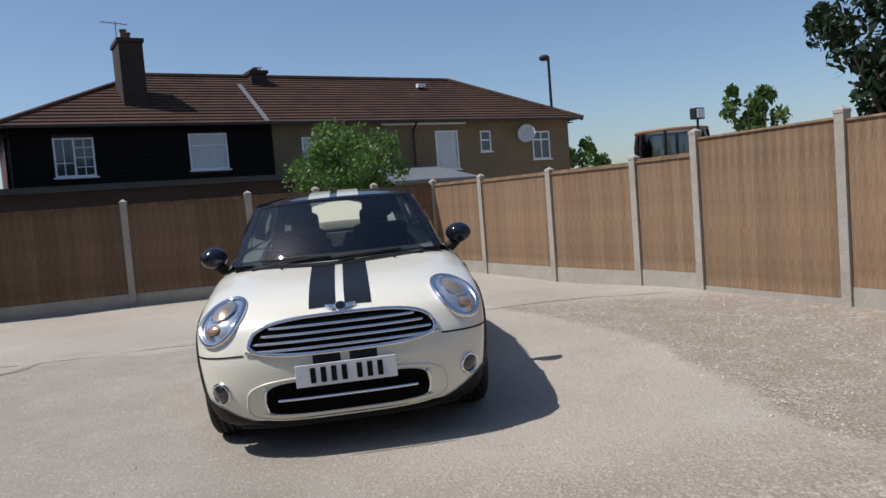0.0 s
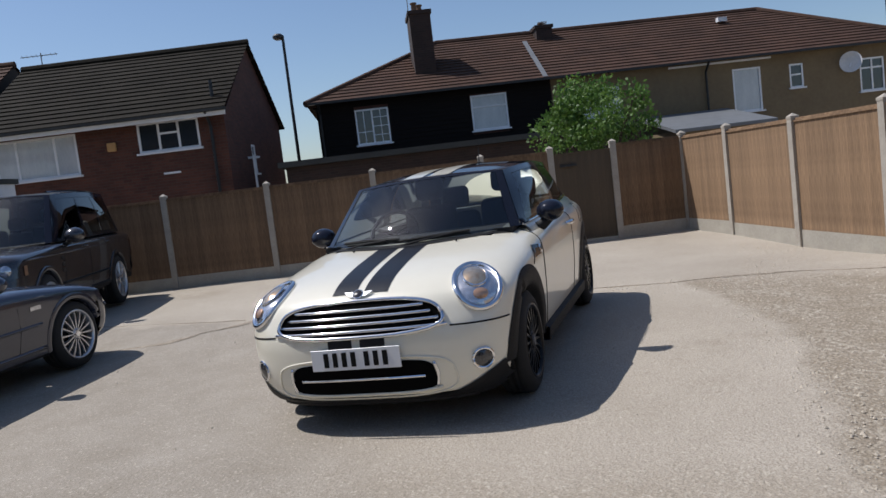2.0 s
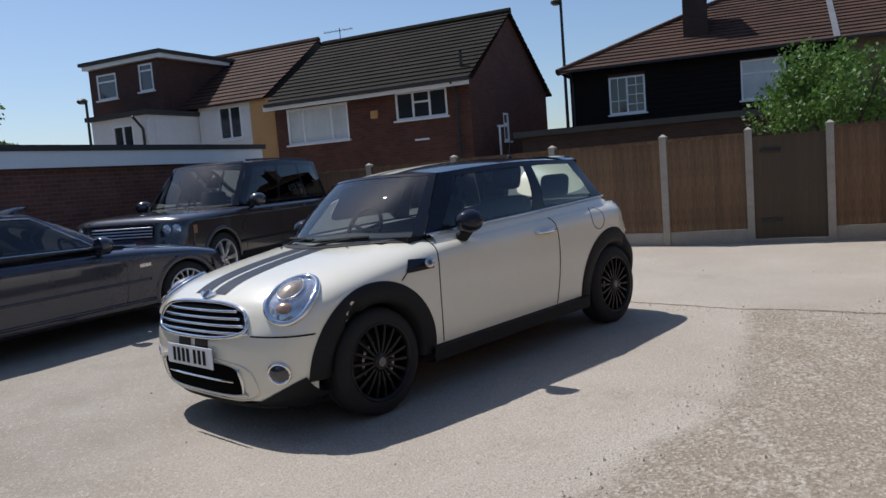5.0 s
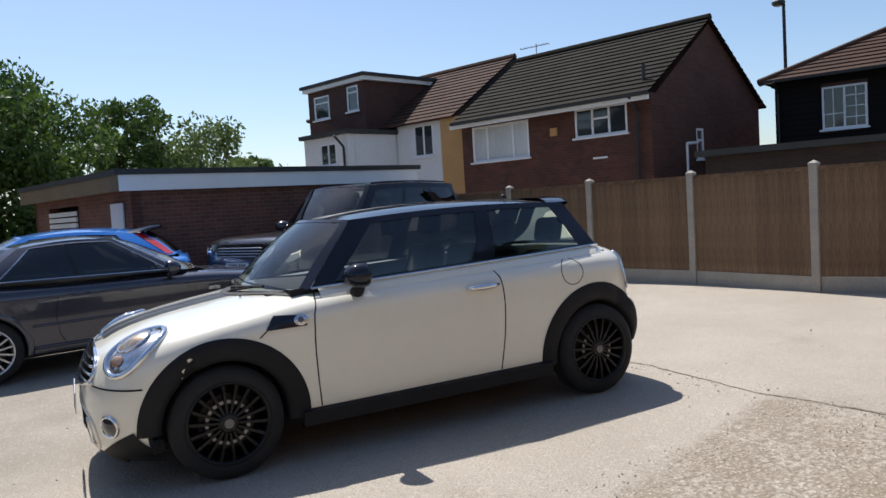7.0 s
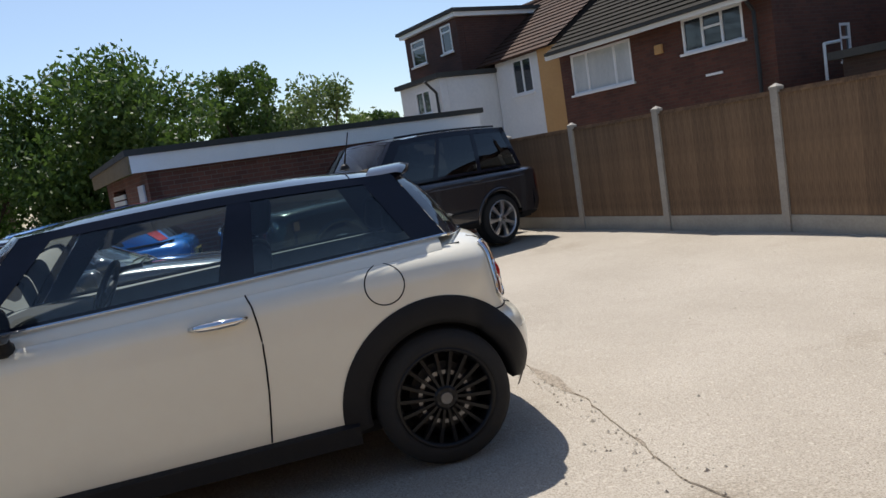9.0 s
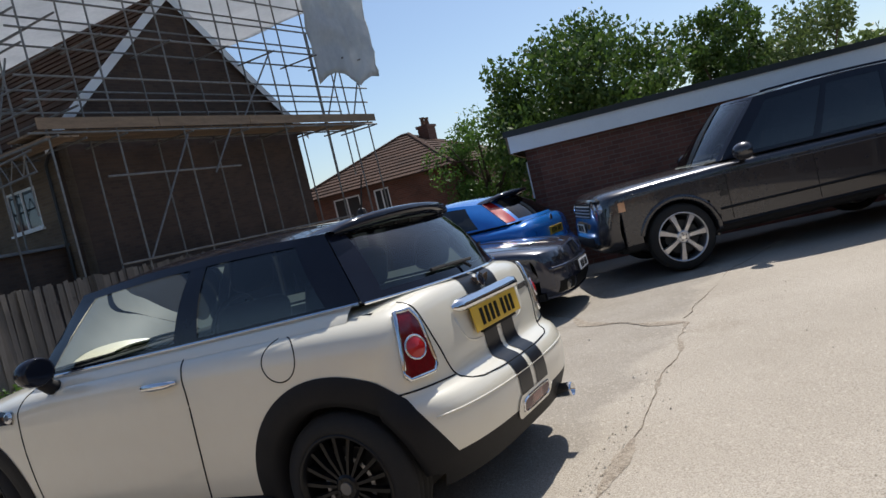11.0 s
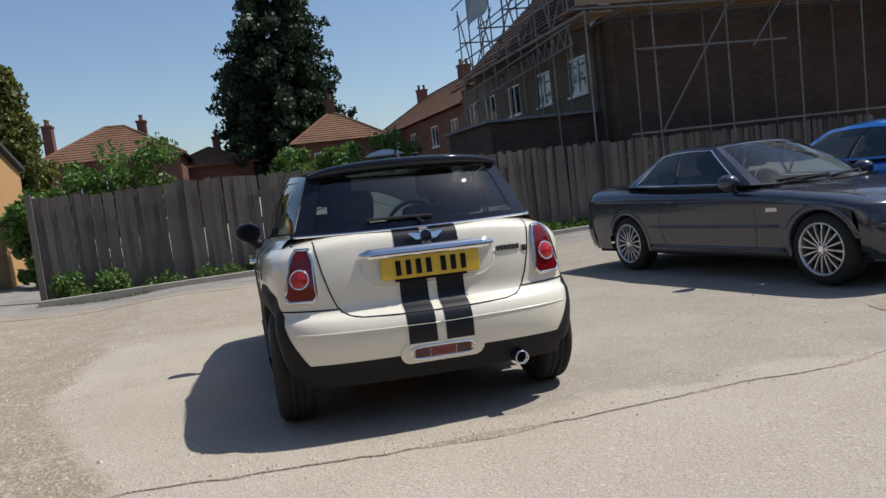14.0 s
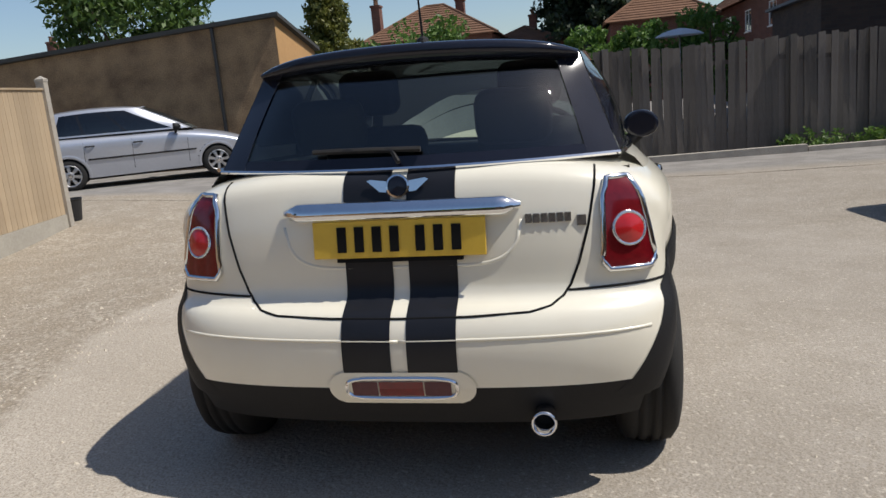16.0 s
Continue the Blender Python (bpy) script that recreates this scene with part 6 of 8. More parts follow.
def mirror(car, x, y, z, side, shell_mat, s=1.0, stem=0.026):
    root = new("door_mirror")
    root.parent, root.matrix_basis = car, pose(x, y, z)
    bm = bmesh.new()
    bmesh.ops.create_uvsphere(bm, u_segments=24, v_segments=14, radius=1.0)
    for v in bm.verts:
        v.co = Vector((v.co.x * 0.108 * s, min(v.co.y, 0.4) * 0.115 * s, v.co.z * 0.085 * s))
    part("mirror_shell", bm, shell_mat, root, smooth=True).matrix_basis = pose(side * 0.10 * s, 0, 0.02)
    bm = bmesh.new()
    sweep(bm, [(-side * 0.03, 0.0, -0.09), (side * 0.02, 0, -0.075), (side * 0.08, 0.0, -0.02)], stem * s, 10)
    part("mirror_arm", bm, PLASTIC, root, smooth=True)
    bm = bmesh.new()
    lathe(bm, [(0.045 * s, 0.0), (0.045 * s, 0.9)], "Y", 24)
    for v in bm.verts:
        v.co = Vector((v.co.x * 0.098 * s, v.co.y, v.co.z * 0.062 * s))
    bmesh.ops.remove_doubles(bm, verts=bm.verts[:], dist=1e-4)
    part("mirror_glass", bm, CHROME, root).matrix_basis = pose(side * 0.10 * s, 0, 0.02)


def wiper(car, pts, blade):
    bm = bmesh.new()
    sweep(bm, pts, 0.008, 6)
    part("wiper_arm", bm, PLASTIC, car)
    bm = bmesh.new()
    sweep(bm, blade, 0.009, 6)
    part("wiper_blade", bm, RUBBER, car)


# ---- the cream hatchback ----


def hatchback():
    car = thing("hatchback_car", "cream three-door hatchback, black roof and bonnet stripes", "car", pose(0, 0, -0.0447, 1.23, -1.3, 0), "cars")
    st = [(.70, -1.38, .155, -1.79, .155, 3.2), (.76, -1.42, .215, -1.885, .215, 3.2), (.80, -1.44, .335, -1.918, .34, 3.1), (.815, -1.45, .45, -1.925, .47, 3.0), (.822, -1.45, .54, -1.915, .56, 2.9),
          (.826, -1.44, .60, -1.885, .64, 2.8), (.828, -1.42, .645, -1.845, .715, 2.7), (.83, -1.38, .68, -1.79, .765, 2.6), (.832, -1.30, .70, -1.66, .825, 2.6), (.836, -1.20, .715, -1.46, .872, 2.7),
          (.84, -1.08, .725, -1.25, .905, 2.9), (.842, -.92, .735, -1.05, .93, 3.1), (.844, -.72, .74, -.86, .95, 3.5), (.845, -.45, .745, -.5, .96, 4.2), (.845, 0, .745, 0, .97, 4.6), (.845, .45, .745, .45, .98, 4.6),
          (.843, .85, .745, .85, .99, 4.6), (.836, 1.15, .745, 1.2, .998, 4.2), (.815, 1.34, .74, 1.44, 1.003, 3.7), (.795, 1.42, .72, 1.585, .985, 3.3), (.782, 1.44, .68, 1.635, .90, 3.1), (.78, 1.45, .645, 1.66, .76, 3.1),
          (.785, 1.455, .605, 1.672, .63, 3.1), (.795, 1.46, .57, 1.742, .578, 3.0), (.797, 1.46, .48, 1.775, .50, 3.0), (.785, 1.45, .36, 1.765, .37, 3.0), (.755, 1.42, .24, 1.71, .24, 3.0)]
    ax = (-1.2335, 1.2335)
    sh = Shell(st, 0.27, [(ax[0], .307), (ax[1], .307)], 0.335, (-0.9, 1.40, 0.56, 0.9))
    # lower plastic is what lies under the cream
    low = sh.bm.copy()
    bmesh.ops.delete(low, geom=[f for f in low.faces if f.calc_center_median().z > (0.29 if abs(f.calc_center_median().y) < 1.3 else 0.205 if f.calc_center_median().y < 0 else 0.362)], context="FACES")
    bmesh.ops.delete(sh.bm, geom=[f for f in sh.bm.faces if f.calc_center_median().z <= (0.29 if abs(f.calc_center_median().y) < 1.3 else 0.205 if f.calc_center_median().y < 0 else 0.362)], context="FACES")
    part("body", sh.bm, CREAM, car, "cream painted body", smooth=True)
    for s in (-1, 1):
        piece = low.copy()
        bmesh.ops.delete(piece, geom=[f for f in piece.faces if f.calc_center_median().y * s < 0], context="FACES")
        part("lower_trim", piece, PLASTIC, car, "black plastic lower trim", smooth=True)
    bm = bmesh.new()
    box(bm, -0.66, 0.66, -1.55, 1.45, 0.19, 0.24), box(bm, -0.6, 0.6, -1.6, -0.8, 0.24, 0.62), box(bm, -0.6, 0.6, 0.75, 1.45, 0.24, 0.62)
    part("underbody", bm, INTERIOR, car)
    for side in (-1, 1):
        part("wheel_arch", arch(sh, ax[0], .307, side, 0.335, 0.455, -8, 180, deep=0.36), PLASTIC, car, smooth=True)
        part("wheel_arch", arch(sh, ax[1], .307, side, 0.335, 0.455, 0, 188, deep=0.36), PLASTIC, car, smooth=True)
        for wy in ax:
            bm = bmesh.new()
            grid_mesh(bm, [[(side * x, wy + 0.378 * math.cos(a), 0.307 + 0.378 * math.sin(a)) for x in (0.46, 0.56, 0.66)] for a in np.linspace(0.0, math.pi, 25)])
            grid_mesh(bm, [[(side * 0.46, wy + q * math.cos(a), 0.307 + q * math.sin(a)) for q in (0.02, 0.2, 0.378)] for a in np.linspace(0.0, math.pi, 25)])
            part("arch_liner", bm, PLASTIC, car)
        bm = bmesh.new()
        rows = [[(side * 0.79, y, 0.30), (side * 0.845, y, 0.285), (side * 0.835, y, 0.205), (side * 0.74, y, 0.19)] for y in np.linspace(-0.83, 0.84, 9)]
        grid_mesh(bm, rows, flip=side > 0)
        part("sill_trim", bm, PLASTIC, car)
    add_wheels(car, 1.459, ax, .307, .195, .222, 18, RIM_BLACK, "thin", CAP_GREY)
    cab = Cabin(dict(wf=.71, wr=.655, yf=-1.0, yfs=-.69, yr=1.575, yrs=1.40, zf=.932, zfs=.952, zr=.995, zrs=1.0, belly=.05), dict(wf=.555, wr=.54, yf=-.49, yfs=-.36, yr=1.31, yrs=1.22, zf=1.352, zfs=1.328, zr=1.342, zrs=1.318, belly=.03, arc=.026), 0.03)
    glaze(car, cab, GLOSS_BLACK, 0.052, GLOSS_BLACK, [(0.06, 0.512, 0.04, 0.025), (0.585, 0.925, 0.012, -0.025)], glass_r=REAR_GLASS, pf=0.04, pr=0.075)
    seats(car, ((0.35, (-0.34, 0.34), 0.62), (1.02, (-0.32, 0.32), 0.5)), 0.5, INTERIOR)
    cockpit(car, -0.36, -0.28, 0.98, -0.55, 0.62, (0.68, -0.8, 0.42, 1.45, 0.96))
    # chrome waist line
    for side, nm in ((1, "left"), (-1, "right")):
        bm = bmesh.new()
        sweep(bm, [cab.point(nm, f, 0.0)[0] + Vector((side * 0.017, 0, 0.006)) for f in np.linspace(0, 1, 24)], 0.0075, 6)
        part("waist_moulding", bm, CHROME, car)
        rows = []
        for f in np.linspace(0.02, 0.98, 30):
            p = cab.point(nm, f, 0.0)[0]
            h = sh.hit((side * 1.6, p.y, p.z - 0.055), (-side, 0, 0))
            if h:
                q = h[0] + h[1] * 0.001
                rows.append([p + Vector((side * 0.006, 0, 0.0)), p.lerp(q, 0.5) + Vector((side * 0.009, 0, 0.004)), q])
        bm = bmesh.new()
        grid_mesh(bm, rows, flip=side < 0)
        bmesh.ops.recalc_face_normals(bm, faces=bm.faces[:])
        part("waist_panel", bm, CREAM, car, smooth=True)
    bm = bmesh.new()
    sweep(bm, [cab.point("rear", f, 0.0)[0] + Vector((0, 0.014, 0.0)) for f in np.linspace(0, 1, 24)], 0.007, 6)
    part("waist_moulding", bm, CHROME, car)
    # bonnet, roof and tail stripes
    for x0, x1 in ((-0.17, -0.024), (0.024, 0.17)):
        bm = bmesh.new()
        sh.lay(bm, [[(x, y, 1.6) for x in np.linspace(x0, x1, 7)] for y in np.linspace(-1.775, -0.99, 32)], (0, 0, -1), 0.003)
        part("stripe", bm, STRIPE, car, smooth=True)
        bm = bmesh.new()
        sh.lay(bm, [[(x, -2.4, z) for x in np.linspace(x0, x1, 7)] for z in np.linspace(0.490, 0.548, 4)], (0, 1, 0), 0.003)
        part("stripe", bm, STRIPE, car, smooth=True)
        bm = bmesh.new()
        sh.lay(bm, [[(x, 2.4, z) for x in np.linspace(x0, x1, 7)] for z in np.linspace(0.40, 0.99, 40)], (0, -1, 0), 0.003)
        part("stripe", bm, STRIPE, car, smooth=True)
    rb = BVHTree.FromBMesh(cab.roof(0.052))
    for x0, x1 in ((-0.18, -0.026), (0.026, 0.18)):
        bm = bmesh.new()
        rows = []
        for y in np.linspace(-0.475, 1.30, 42):
            row = []
            for x in np.linspace(x0, x1, 6):
                hh = rb.ray_cast(Vector((x, y, 2.0)), Vector((0, 0, -1)))[0]
                if hh:
                    row.append(hh + Vector((0, 0, 0.0035)))
            if len(row) == 6:
                rows.append(row)
        grid_mesh(bm, rows)
        part("roof_stripe", bm, CREAM, car, "cream roof stripe", smooth=True)
    # roof spoiler and aerial
    bm = bmesh.new()
    rows = []
    for i in range(25):
        u = -1 + i / 12
        base = cab.ring(cab.t, "rear", (1 - u) / 2)
        k = 1 - abs(u) ** 6
        rows.append([base + Vector((0, -0.12, 0.028 * k + 0.004)), base + Vector((0, 0.03, 0.03 * k + 0.005)), base + Vector((0, 0.085 - 0.03 * u * u, 0.026 * k - 0.004)), base + Vector((0, 0.08 - 0.03 * u * u, -0.012)), base + Vector((0, 0.0, -0.03))])
    grid_mesh(bm, rows, flip=True)
    bmesh.ops.recalc_face_normals(bm, faces=bm.faces[:])
    part("roof_spoiler", bm, GLOSS_BLACK, car, smooth=True)
    bm = bmesh.new()
    lathe(bm, [(1.365, 0.0), (1.37, 0.028), (1.392, 0.02), (1.40, 0.008)], "Z", 14), tube(bm, (0, 0, 1.39), (0, 0.05, 1.56), 0.005, 0.003, 6)
    part("roof_aerial", bm, PLASTIC, car).matrix_basis = pose(0, 1.08, 0.018)
    # headlamps
    for side in (-1, 1):
        d = Vector((-0.42 * side, 1.0, -0.42)).normalized()
        u = Vector((0.93 * side, 0.36, 0)).normalized()
        v = d.cross(u).normalized()
        v = v if v.z > 0 else -v
        c = (side * 0.635, -1.62, 0.728)
        root = new("headlamp")
        root.parent = car
        bm = bmesh.new()
        sh.disc(bm, c, d, 0.116, 0.136, u, v, 0.006, 32, 6, 0.0, 0.02)
        part("lamp_lens", bm, CLEAR_LENS, root, smooth=True)
        bm = bmesh.new()
        sh.ring(bm, c, d, 0.123, 0.144, u, v, 0.018, 0.006, 44)
        part("lamp_ring", bm, CHROME, root, smooth=True)
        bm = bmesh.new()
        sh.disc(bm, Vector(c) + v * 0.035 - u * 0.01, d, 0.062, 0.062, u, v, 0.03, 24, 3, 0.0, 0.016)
        part("projector", bm, GOLD_REFLECTION, root, smooth=True)
        bm = bmesh.new()
        sh.disc(bm, Vector(c) - v * 0.07 + u * 0.0, d, 0.04, 0.028, u, v, 0.026, 20, 3, 0.0, 0.01)
        part("indicator", bm, AMBER, root, smooth=True)
        bm = bmesh.new()
        sh.ring(bm, Vector(c) + v * 0.035 - u * 0.01, d, 0.065, 0.065, u, v, 0.006, 0.028, 30)
        part("projector_ring", bm, CHROME, root)
        # fog lamp
        c = (side * 0.655, -1.75, 0.376)
        d = Vector((-0.3 * side, 1, 0)).normalized()
        u = Vector((1, 0.3 * side, 0)).normalized()
        root = new("fog_lamp")
        root.parent = car
        bm = bmesh.new()
        sh.disc(bm, c, d, 0.05, 0.05, u, Vector((0, 0, 1)), 0.008, 24, 3, 0, 0.012)
        part("lamp_lens", bm, DARK_LENS, root, smooth=True)
        bm = bmesh.new()
        sh.ring(bm, c, d, 0.054, 0.054, u, Vector((0, 0, 1)), 0.009, 0.004, 30)
        part("lamp_ring", bm, CHROME, root)
    # grille: a dark mouth, chrome surround and bars
    def mouth(z0, z1, w_top, w_bot, r, n=40):
        """A rounded outline on the nose."""
        pts = []
        for i in range(n):
            a = 2 * math.pi * i / n
            c, s = math.cos(a), math.sin(a)
            x = abs(c) ** (2 / r) * (1 if c > 0 else -1)
            z = abs(s) ** (2 / r) * (1 if s > 0 else -1)
            k = (z + 1) / 2
            pts.append((x * (w_bot + (w_top - w_bot) * k), z0 + (z1 - z0) * k))
        return pts
    def fill(pts, material, name, off):
        cx, cz = 0, sum(p[1] for p in pts) / len(pts)
        bm = bmesh.new()
        rows = [[(cx + (x - cx) * f, -2.4, cz + (z - cz) * f) for x, z in pts + pts[:1]] for f in (0.0, 0.2, 0.4, 0.6, 0.8, 1.0)]
        sh.lay(bm, rows, (0, 1, 0), off)
        bmesh.ops.remove_doubles(bm, verts=bm.verts[:], dist=1e-5)
        return part(name, bm, material, car, smooth=True)
    g = mouth(0.556, 0.738, 0.44, 0.535, 3.0)
    fill(g, GRILLE_BLACK, "grille_mesh", 0.002)
    bm = bmesh.new()
    sh.line(bm, [(x, -2.4, z) for x, z in g + g[:2]], (0, 1, 0), 0.013, 0.006)
    part("grille_surround", bm, CHROME, car, smooth=True)
    for i in range(4):
        z = 0.587 + i * 0.036
        bm = bmesh.new()
        w = 0.515 - 0.042 * i
        sh.line(bm, [(x, -2.4, z) for x in np.linspace(-w, w, 40)], (0, 1, 0), 0.0098, 0.006)
        part("grille_bar", bm, CHROME, car, smooth=True)
    lo = mouth(0.238, 0.42, 0.42, 0.44, 5.0)
    fill(lo, GRILLE_BLACK, "lower_grille", 0.004)
    out = mouth(0.205, 0.44, 0.52, 0.55, 3.6)
    bm = bmesh.new()
    sh.line(bm, [(x, -2.4, z) for x, z in out + out[:2]], (0, 1, 0), 0.006, 0.002)
    part("intake_surround", bm, CREAM, car, smooth=True)
    for side in (-1, 1):
        bm = bmesh.new()
        sh.line(bm, [(side * (0.425 + 0.015 * math.sin(math.pi * k)), -2.4, 0.258 + 0.14 * k) for k in np.linspace(0, 1, 9)], (0, 1, 0), 0.010, 0.004)
        part("intake_end", bm, CHROME, car, smooth=True)
    bm = bmesh.new()
    sh.line(bm, [(x, -2.4, 0.325) for x in np.linspace(-0.37, 0.37, 30)], (0, 1, 0), 0.007, 0.006)
    part("intake_bar", bm, CHROME, car)
    bm = bmesh.new()
    sh.line(bm, [(x, -2.4, 0.232 + 0.02 * (x / 0.45) ** 4) for x in np.linspace(-0.45, 0.45, 30)], (0, 1, 0), 0.009, 0.004)
    part("intake_lip", bm, CREAM, car, smooth=True)
    # the black chin rises towards the wheels
    bm = bmesh.new()
    rise = lambda x: 0.204 + 0.15 * max(0.0, (abs(x) - 0.45) / 0.33) ** 1.4
    sh.lay(bm, [[(x, -2.4, 0.158 + (rise(x) - 0.158) * k / 6) for x in np.linspace(-0.76, 0.76, 49)] for k in range(7)], (0, 1, 0), 0.007)
    part("chin_spoiler", bm, PLASTIC, car, smooth=True)
    bm = bmesh.new()
    sh.line(bm, [(x, -2.4, 0.172) for x in np.linspace(-0.60, 0.60, 40)], (0, 1, 0), 0.014, 0.006)
    part("chin_lip", bm, PLASTIC, car, smooth=True)
    plate(car, (0, -1.952, 0.45), 0, PLATE_W, w=0.53, h=0.116, tilt=-3)
    def badge(p, m_turn, s=1.0):
        root = new("badge")
        root.parent, root.matrix_basis = car, pose(*p) @ m_turn
        bm = bmesh.new()
        lathe(bm, [(0.0, 0.0), (0.0, 0.030 * s), (0.008, 0.026 * s), (0.01, 0.0)], "Z", 20)
        part("roundel", bm, GLOSS_BLACK, root)
        bm = bmesh.new()
        lathe(bm, [(0.0, 0.033 * s), (0.01, 0.032 * s), (0.011, 0.027 * s), (0.0, 0.026 * s)], "Z", 20, True)
        part("badge_ring", bm, CHROME, root)
        for k in (-1, 1):
            bm = bmesh.new()
            lo = [bm.verts.new((k * x * s, y * s, 0.002)) for x, y in ((0.031, -0.016), (0.05, -0.014), (0.085, 0.016), (0.075, 0.02), (0.031, 0.014))]
            hi = [bm.verts.new((v.co.x, v.co.y, 0.008)) for v in lo]
            bm.faces.new(lo), bm.faces.new(hi[::-1])
            for i in range(5):
                bm.faces.new((lo[i], hi[i], hi[(i + 1) % 5], lo[(i + 1) % 5]))
            bmesh.ops.recalc_face_normals(bm, faces=bm.faces[:])
            part("wing", bm, CHROME, root)
    hb = sh.hit((0, -1.79, 1.6), (0, 0, -1))
    badge(hb[0] + hb[1] * 0.006, pose(0, 0, 0, 42, 0, 0), 1.0)
    hb = sh.hit((0, 2.4, 0.945), (0, -1, 0))
    badge(hb[0] + hb[1] * 0.006, pose(0, 0, 0, 0, 0, 180) @ pose(0, 0, 0, 80, 0, 0), 1.1)
    # shut lines and bonnet jets
    def shut(name, pts, d, r=0.004):
        bm = bmesh.new()
        fine = [Vector(p).lerp(Vector(q), k / 5) for p, q in zip(pts, pts[1:]) for k in range(5)] + [Vector(pts[-1])]
        sh.line(bm, fine, d, r, 0.0)
        part(name, bm, PLATE_INK, car)
    for side in (-1, 1):
        X, D = side * 1.6, (-side, 0, 0)
        shut("door_gap", [(X, y, z) for y, z in ((-0.645, 0.945), (-0.68, 0.91), (-0.715, 0.82), (-0.725, 0.70), (-0.728, 0.60), (-0.724, 0.45), (-0.714, 0.30))], D)
        shut("door_gap", [(X, y, z) for y, z in ((0.405, 0.99), (0.45, 0.965), (0.482, 0.93), (0.502, 0.88), (0.512, 0.80), (0.515, 0.72), (0.51, 0.62), (0.50, 0.51), (0.485, 0.40), (0.47, 0.30))], D)
        shut("bonnet_gap", [(side * x, -2.4, 0.576 - 0.016 * k) for k, x in zip(np.linspace(0, 1, 9), np.linspace(0.53, 0.80, 9))], (0, 1, 0), 0.005)
        shut("wing_gap", [(X, -1.03, 0.735), (X, -1.01, 0.75), (X, -0.985, 0.77)], D)
        shut("boot_gap", [(side * x, 2.4, z) for x, z in ((0.575, 0.985), (0.57, 0.92), (0.552, 0.817), (0.522, 0.71), (0.497, 0.645), (0.475, 0.615), (0.44, 0.595), (0.38, 0.583), (0.2, 0.576), (0.0, 0.574))], (0, -1, 0))
        shut("bumper_gap", [(side * x, 2.4, 0.628 + 0.03 * (x - 0.49)) for x in np.linspace(0.49, 0.785, 8)], (0, -1, 0))
        bm = bmesh.new()
        sh.line(bm, [(side * x, 2.4, 0.514 + 0.012 * x) for x in np.linspace(0.0, 0.72, 24)], (0, -1, 0), 0.005, -0.001)
        part("bumper_crease", bm, CREAM, car, smooth=True)
        # side scuttle with repeater
        bm = bmesh.new()
        sh.lay(bm, [[(X, -0.99 + 0.225 * k, 0.768 + w) for w in np.linspace(0, (0.076 - 0.018 * k) * min(1, 0.1 + k / 0.24), 4)] for k in np.linspace(0, 1, 14)], D, 0.006, 0.0)
        part("side_scuttle", bm, GLOSS_BLACK, car)
        bm = bmesh.new()
        sh.disc(bm, (side * 0.84, -0.795, 0.802), D, 0.042, 0.028, (0, 1, 0), (0, 0, 1), 0.009, 20, 2, 0, 0.006)
        part("side_repeater", bm, CLEAR_LENS, car, smooth=True)
        bm = bmesh.new()
        sh.disc(bm, (side * 0.84, -0.80, 0.802), D, 0.017, 0.014, (0, 1, 0), (0, 0, 1), 0.016, 12, 1, 0, 0.003)
        part("repeater_lens", bm, CAP_GREY, car)
        # door handle
        bm = bmesh.new()
        hh = [sh.hit((X, y, 0.842), D)[0] for y in (0.245, 0.29, 0.36, 0.43, 0.475)]
        sweep(bm, [p + Vector((side * o, 0, 0)) for p, o in zip(hh, (0.006, 0.028, 0.034, 0.030, 0.008))], lambda k: 0.011 + 0.009 * math.sin(math.pi * k), 8)
        part("door_handle", bm, CHROME, car, smooth=True)
        bm = bmesh.new()
        sh.disc(bm, (side * 0.84, 0.37, 0.835), D, 0.075, 0.04, (0, 1, 0), (0, 0, 1), 0.0015, 22, 2)
        part("handle_recess", bm, CREAM, car, smooth=True)
        mirror(car, side * 0.785, -0.44, 0.99, side, GLOSS_BLACK, 0.87, 0.044)
        bm = bmesh.new()
        lathe(bm, [(0, 0.0), (0.012, 0.012), (0.014, 0.0)], "Z", 8)
        o = part("washer_jet", bm, PLASTIC, car)
        hj = sh.hit((side * 0.36, -1.02, 1.6), (0, 0, -1))
        o.matrix_basis = pose(*hj[0])
        # tail lamps
        c = Vector((side * 0.642, 1.55, 0.806))
        d = Vector((-side * 0.42, -1, -0.05)).normalized()
        u = Vector((1, -0.42 * side, 0)).normalized()
        root = new("tail_lamp")
        root.parent = car
        bm = bmesh.new()
        rows = []
        for j in range(13):
            k = j / 12
            z = -0.128 + 0.256 * k
            half = 0.082 - 0.030 * k - 0.03 * max(0, k - 0.8) * 3 - (0.02 if j == 0 else 0)
            rows.append([c + u * (side * (w * half - 0.012 * k)) + Vector((0, 0, z)) - d * 0.6 for w in np.linspace(-1, 1, 8)])
        sh.lay(bm, rows, d, 0.010)
        part("lamp_lens", bm, RED_LENS, root, smooth=True)
        edge = [r[0] for r in rows] + rows[-1][1:-1] + [r[-1] for r in reversed(rows)] + rows[0][1:-1][::-1]
        bm = bmesh.new()
        pts = [h[0] + h[1] * 0.008 for h in (sh.hit(p, d) for p in edge) if h]
        sweep(bm, pts, 0.009, 8, True)
        part("lamp_ring", bm, CHROME, root, smooth=True)
        bm = bmesh.new()
        sh.disc(bm, c + Vector((0, 0, -0.015)), d, 0.043, 0.043, u, Vector((0, 0, 1)), 0.016, 22, 2, 0, 0.01)
        part("reflector", bm, BRIGHT_RED, root, smooth=True)
        bm = bmesh.new()
        sh.ring(bm, c + Vector((0, 0, -0.015)), d, 0.046, 0.046, u, Vector((0, 0, 1)), 0.005, 0.014, 26)
        part("reflector_ring", bm, CLEAR_LENS, root)
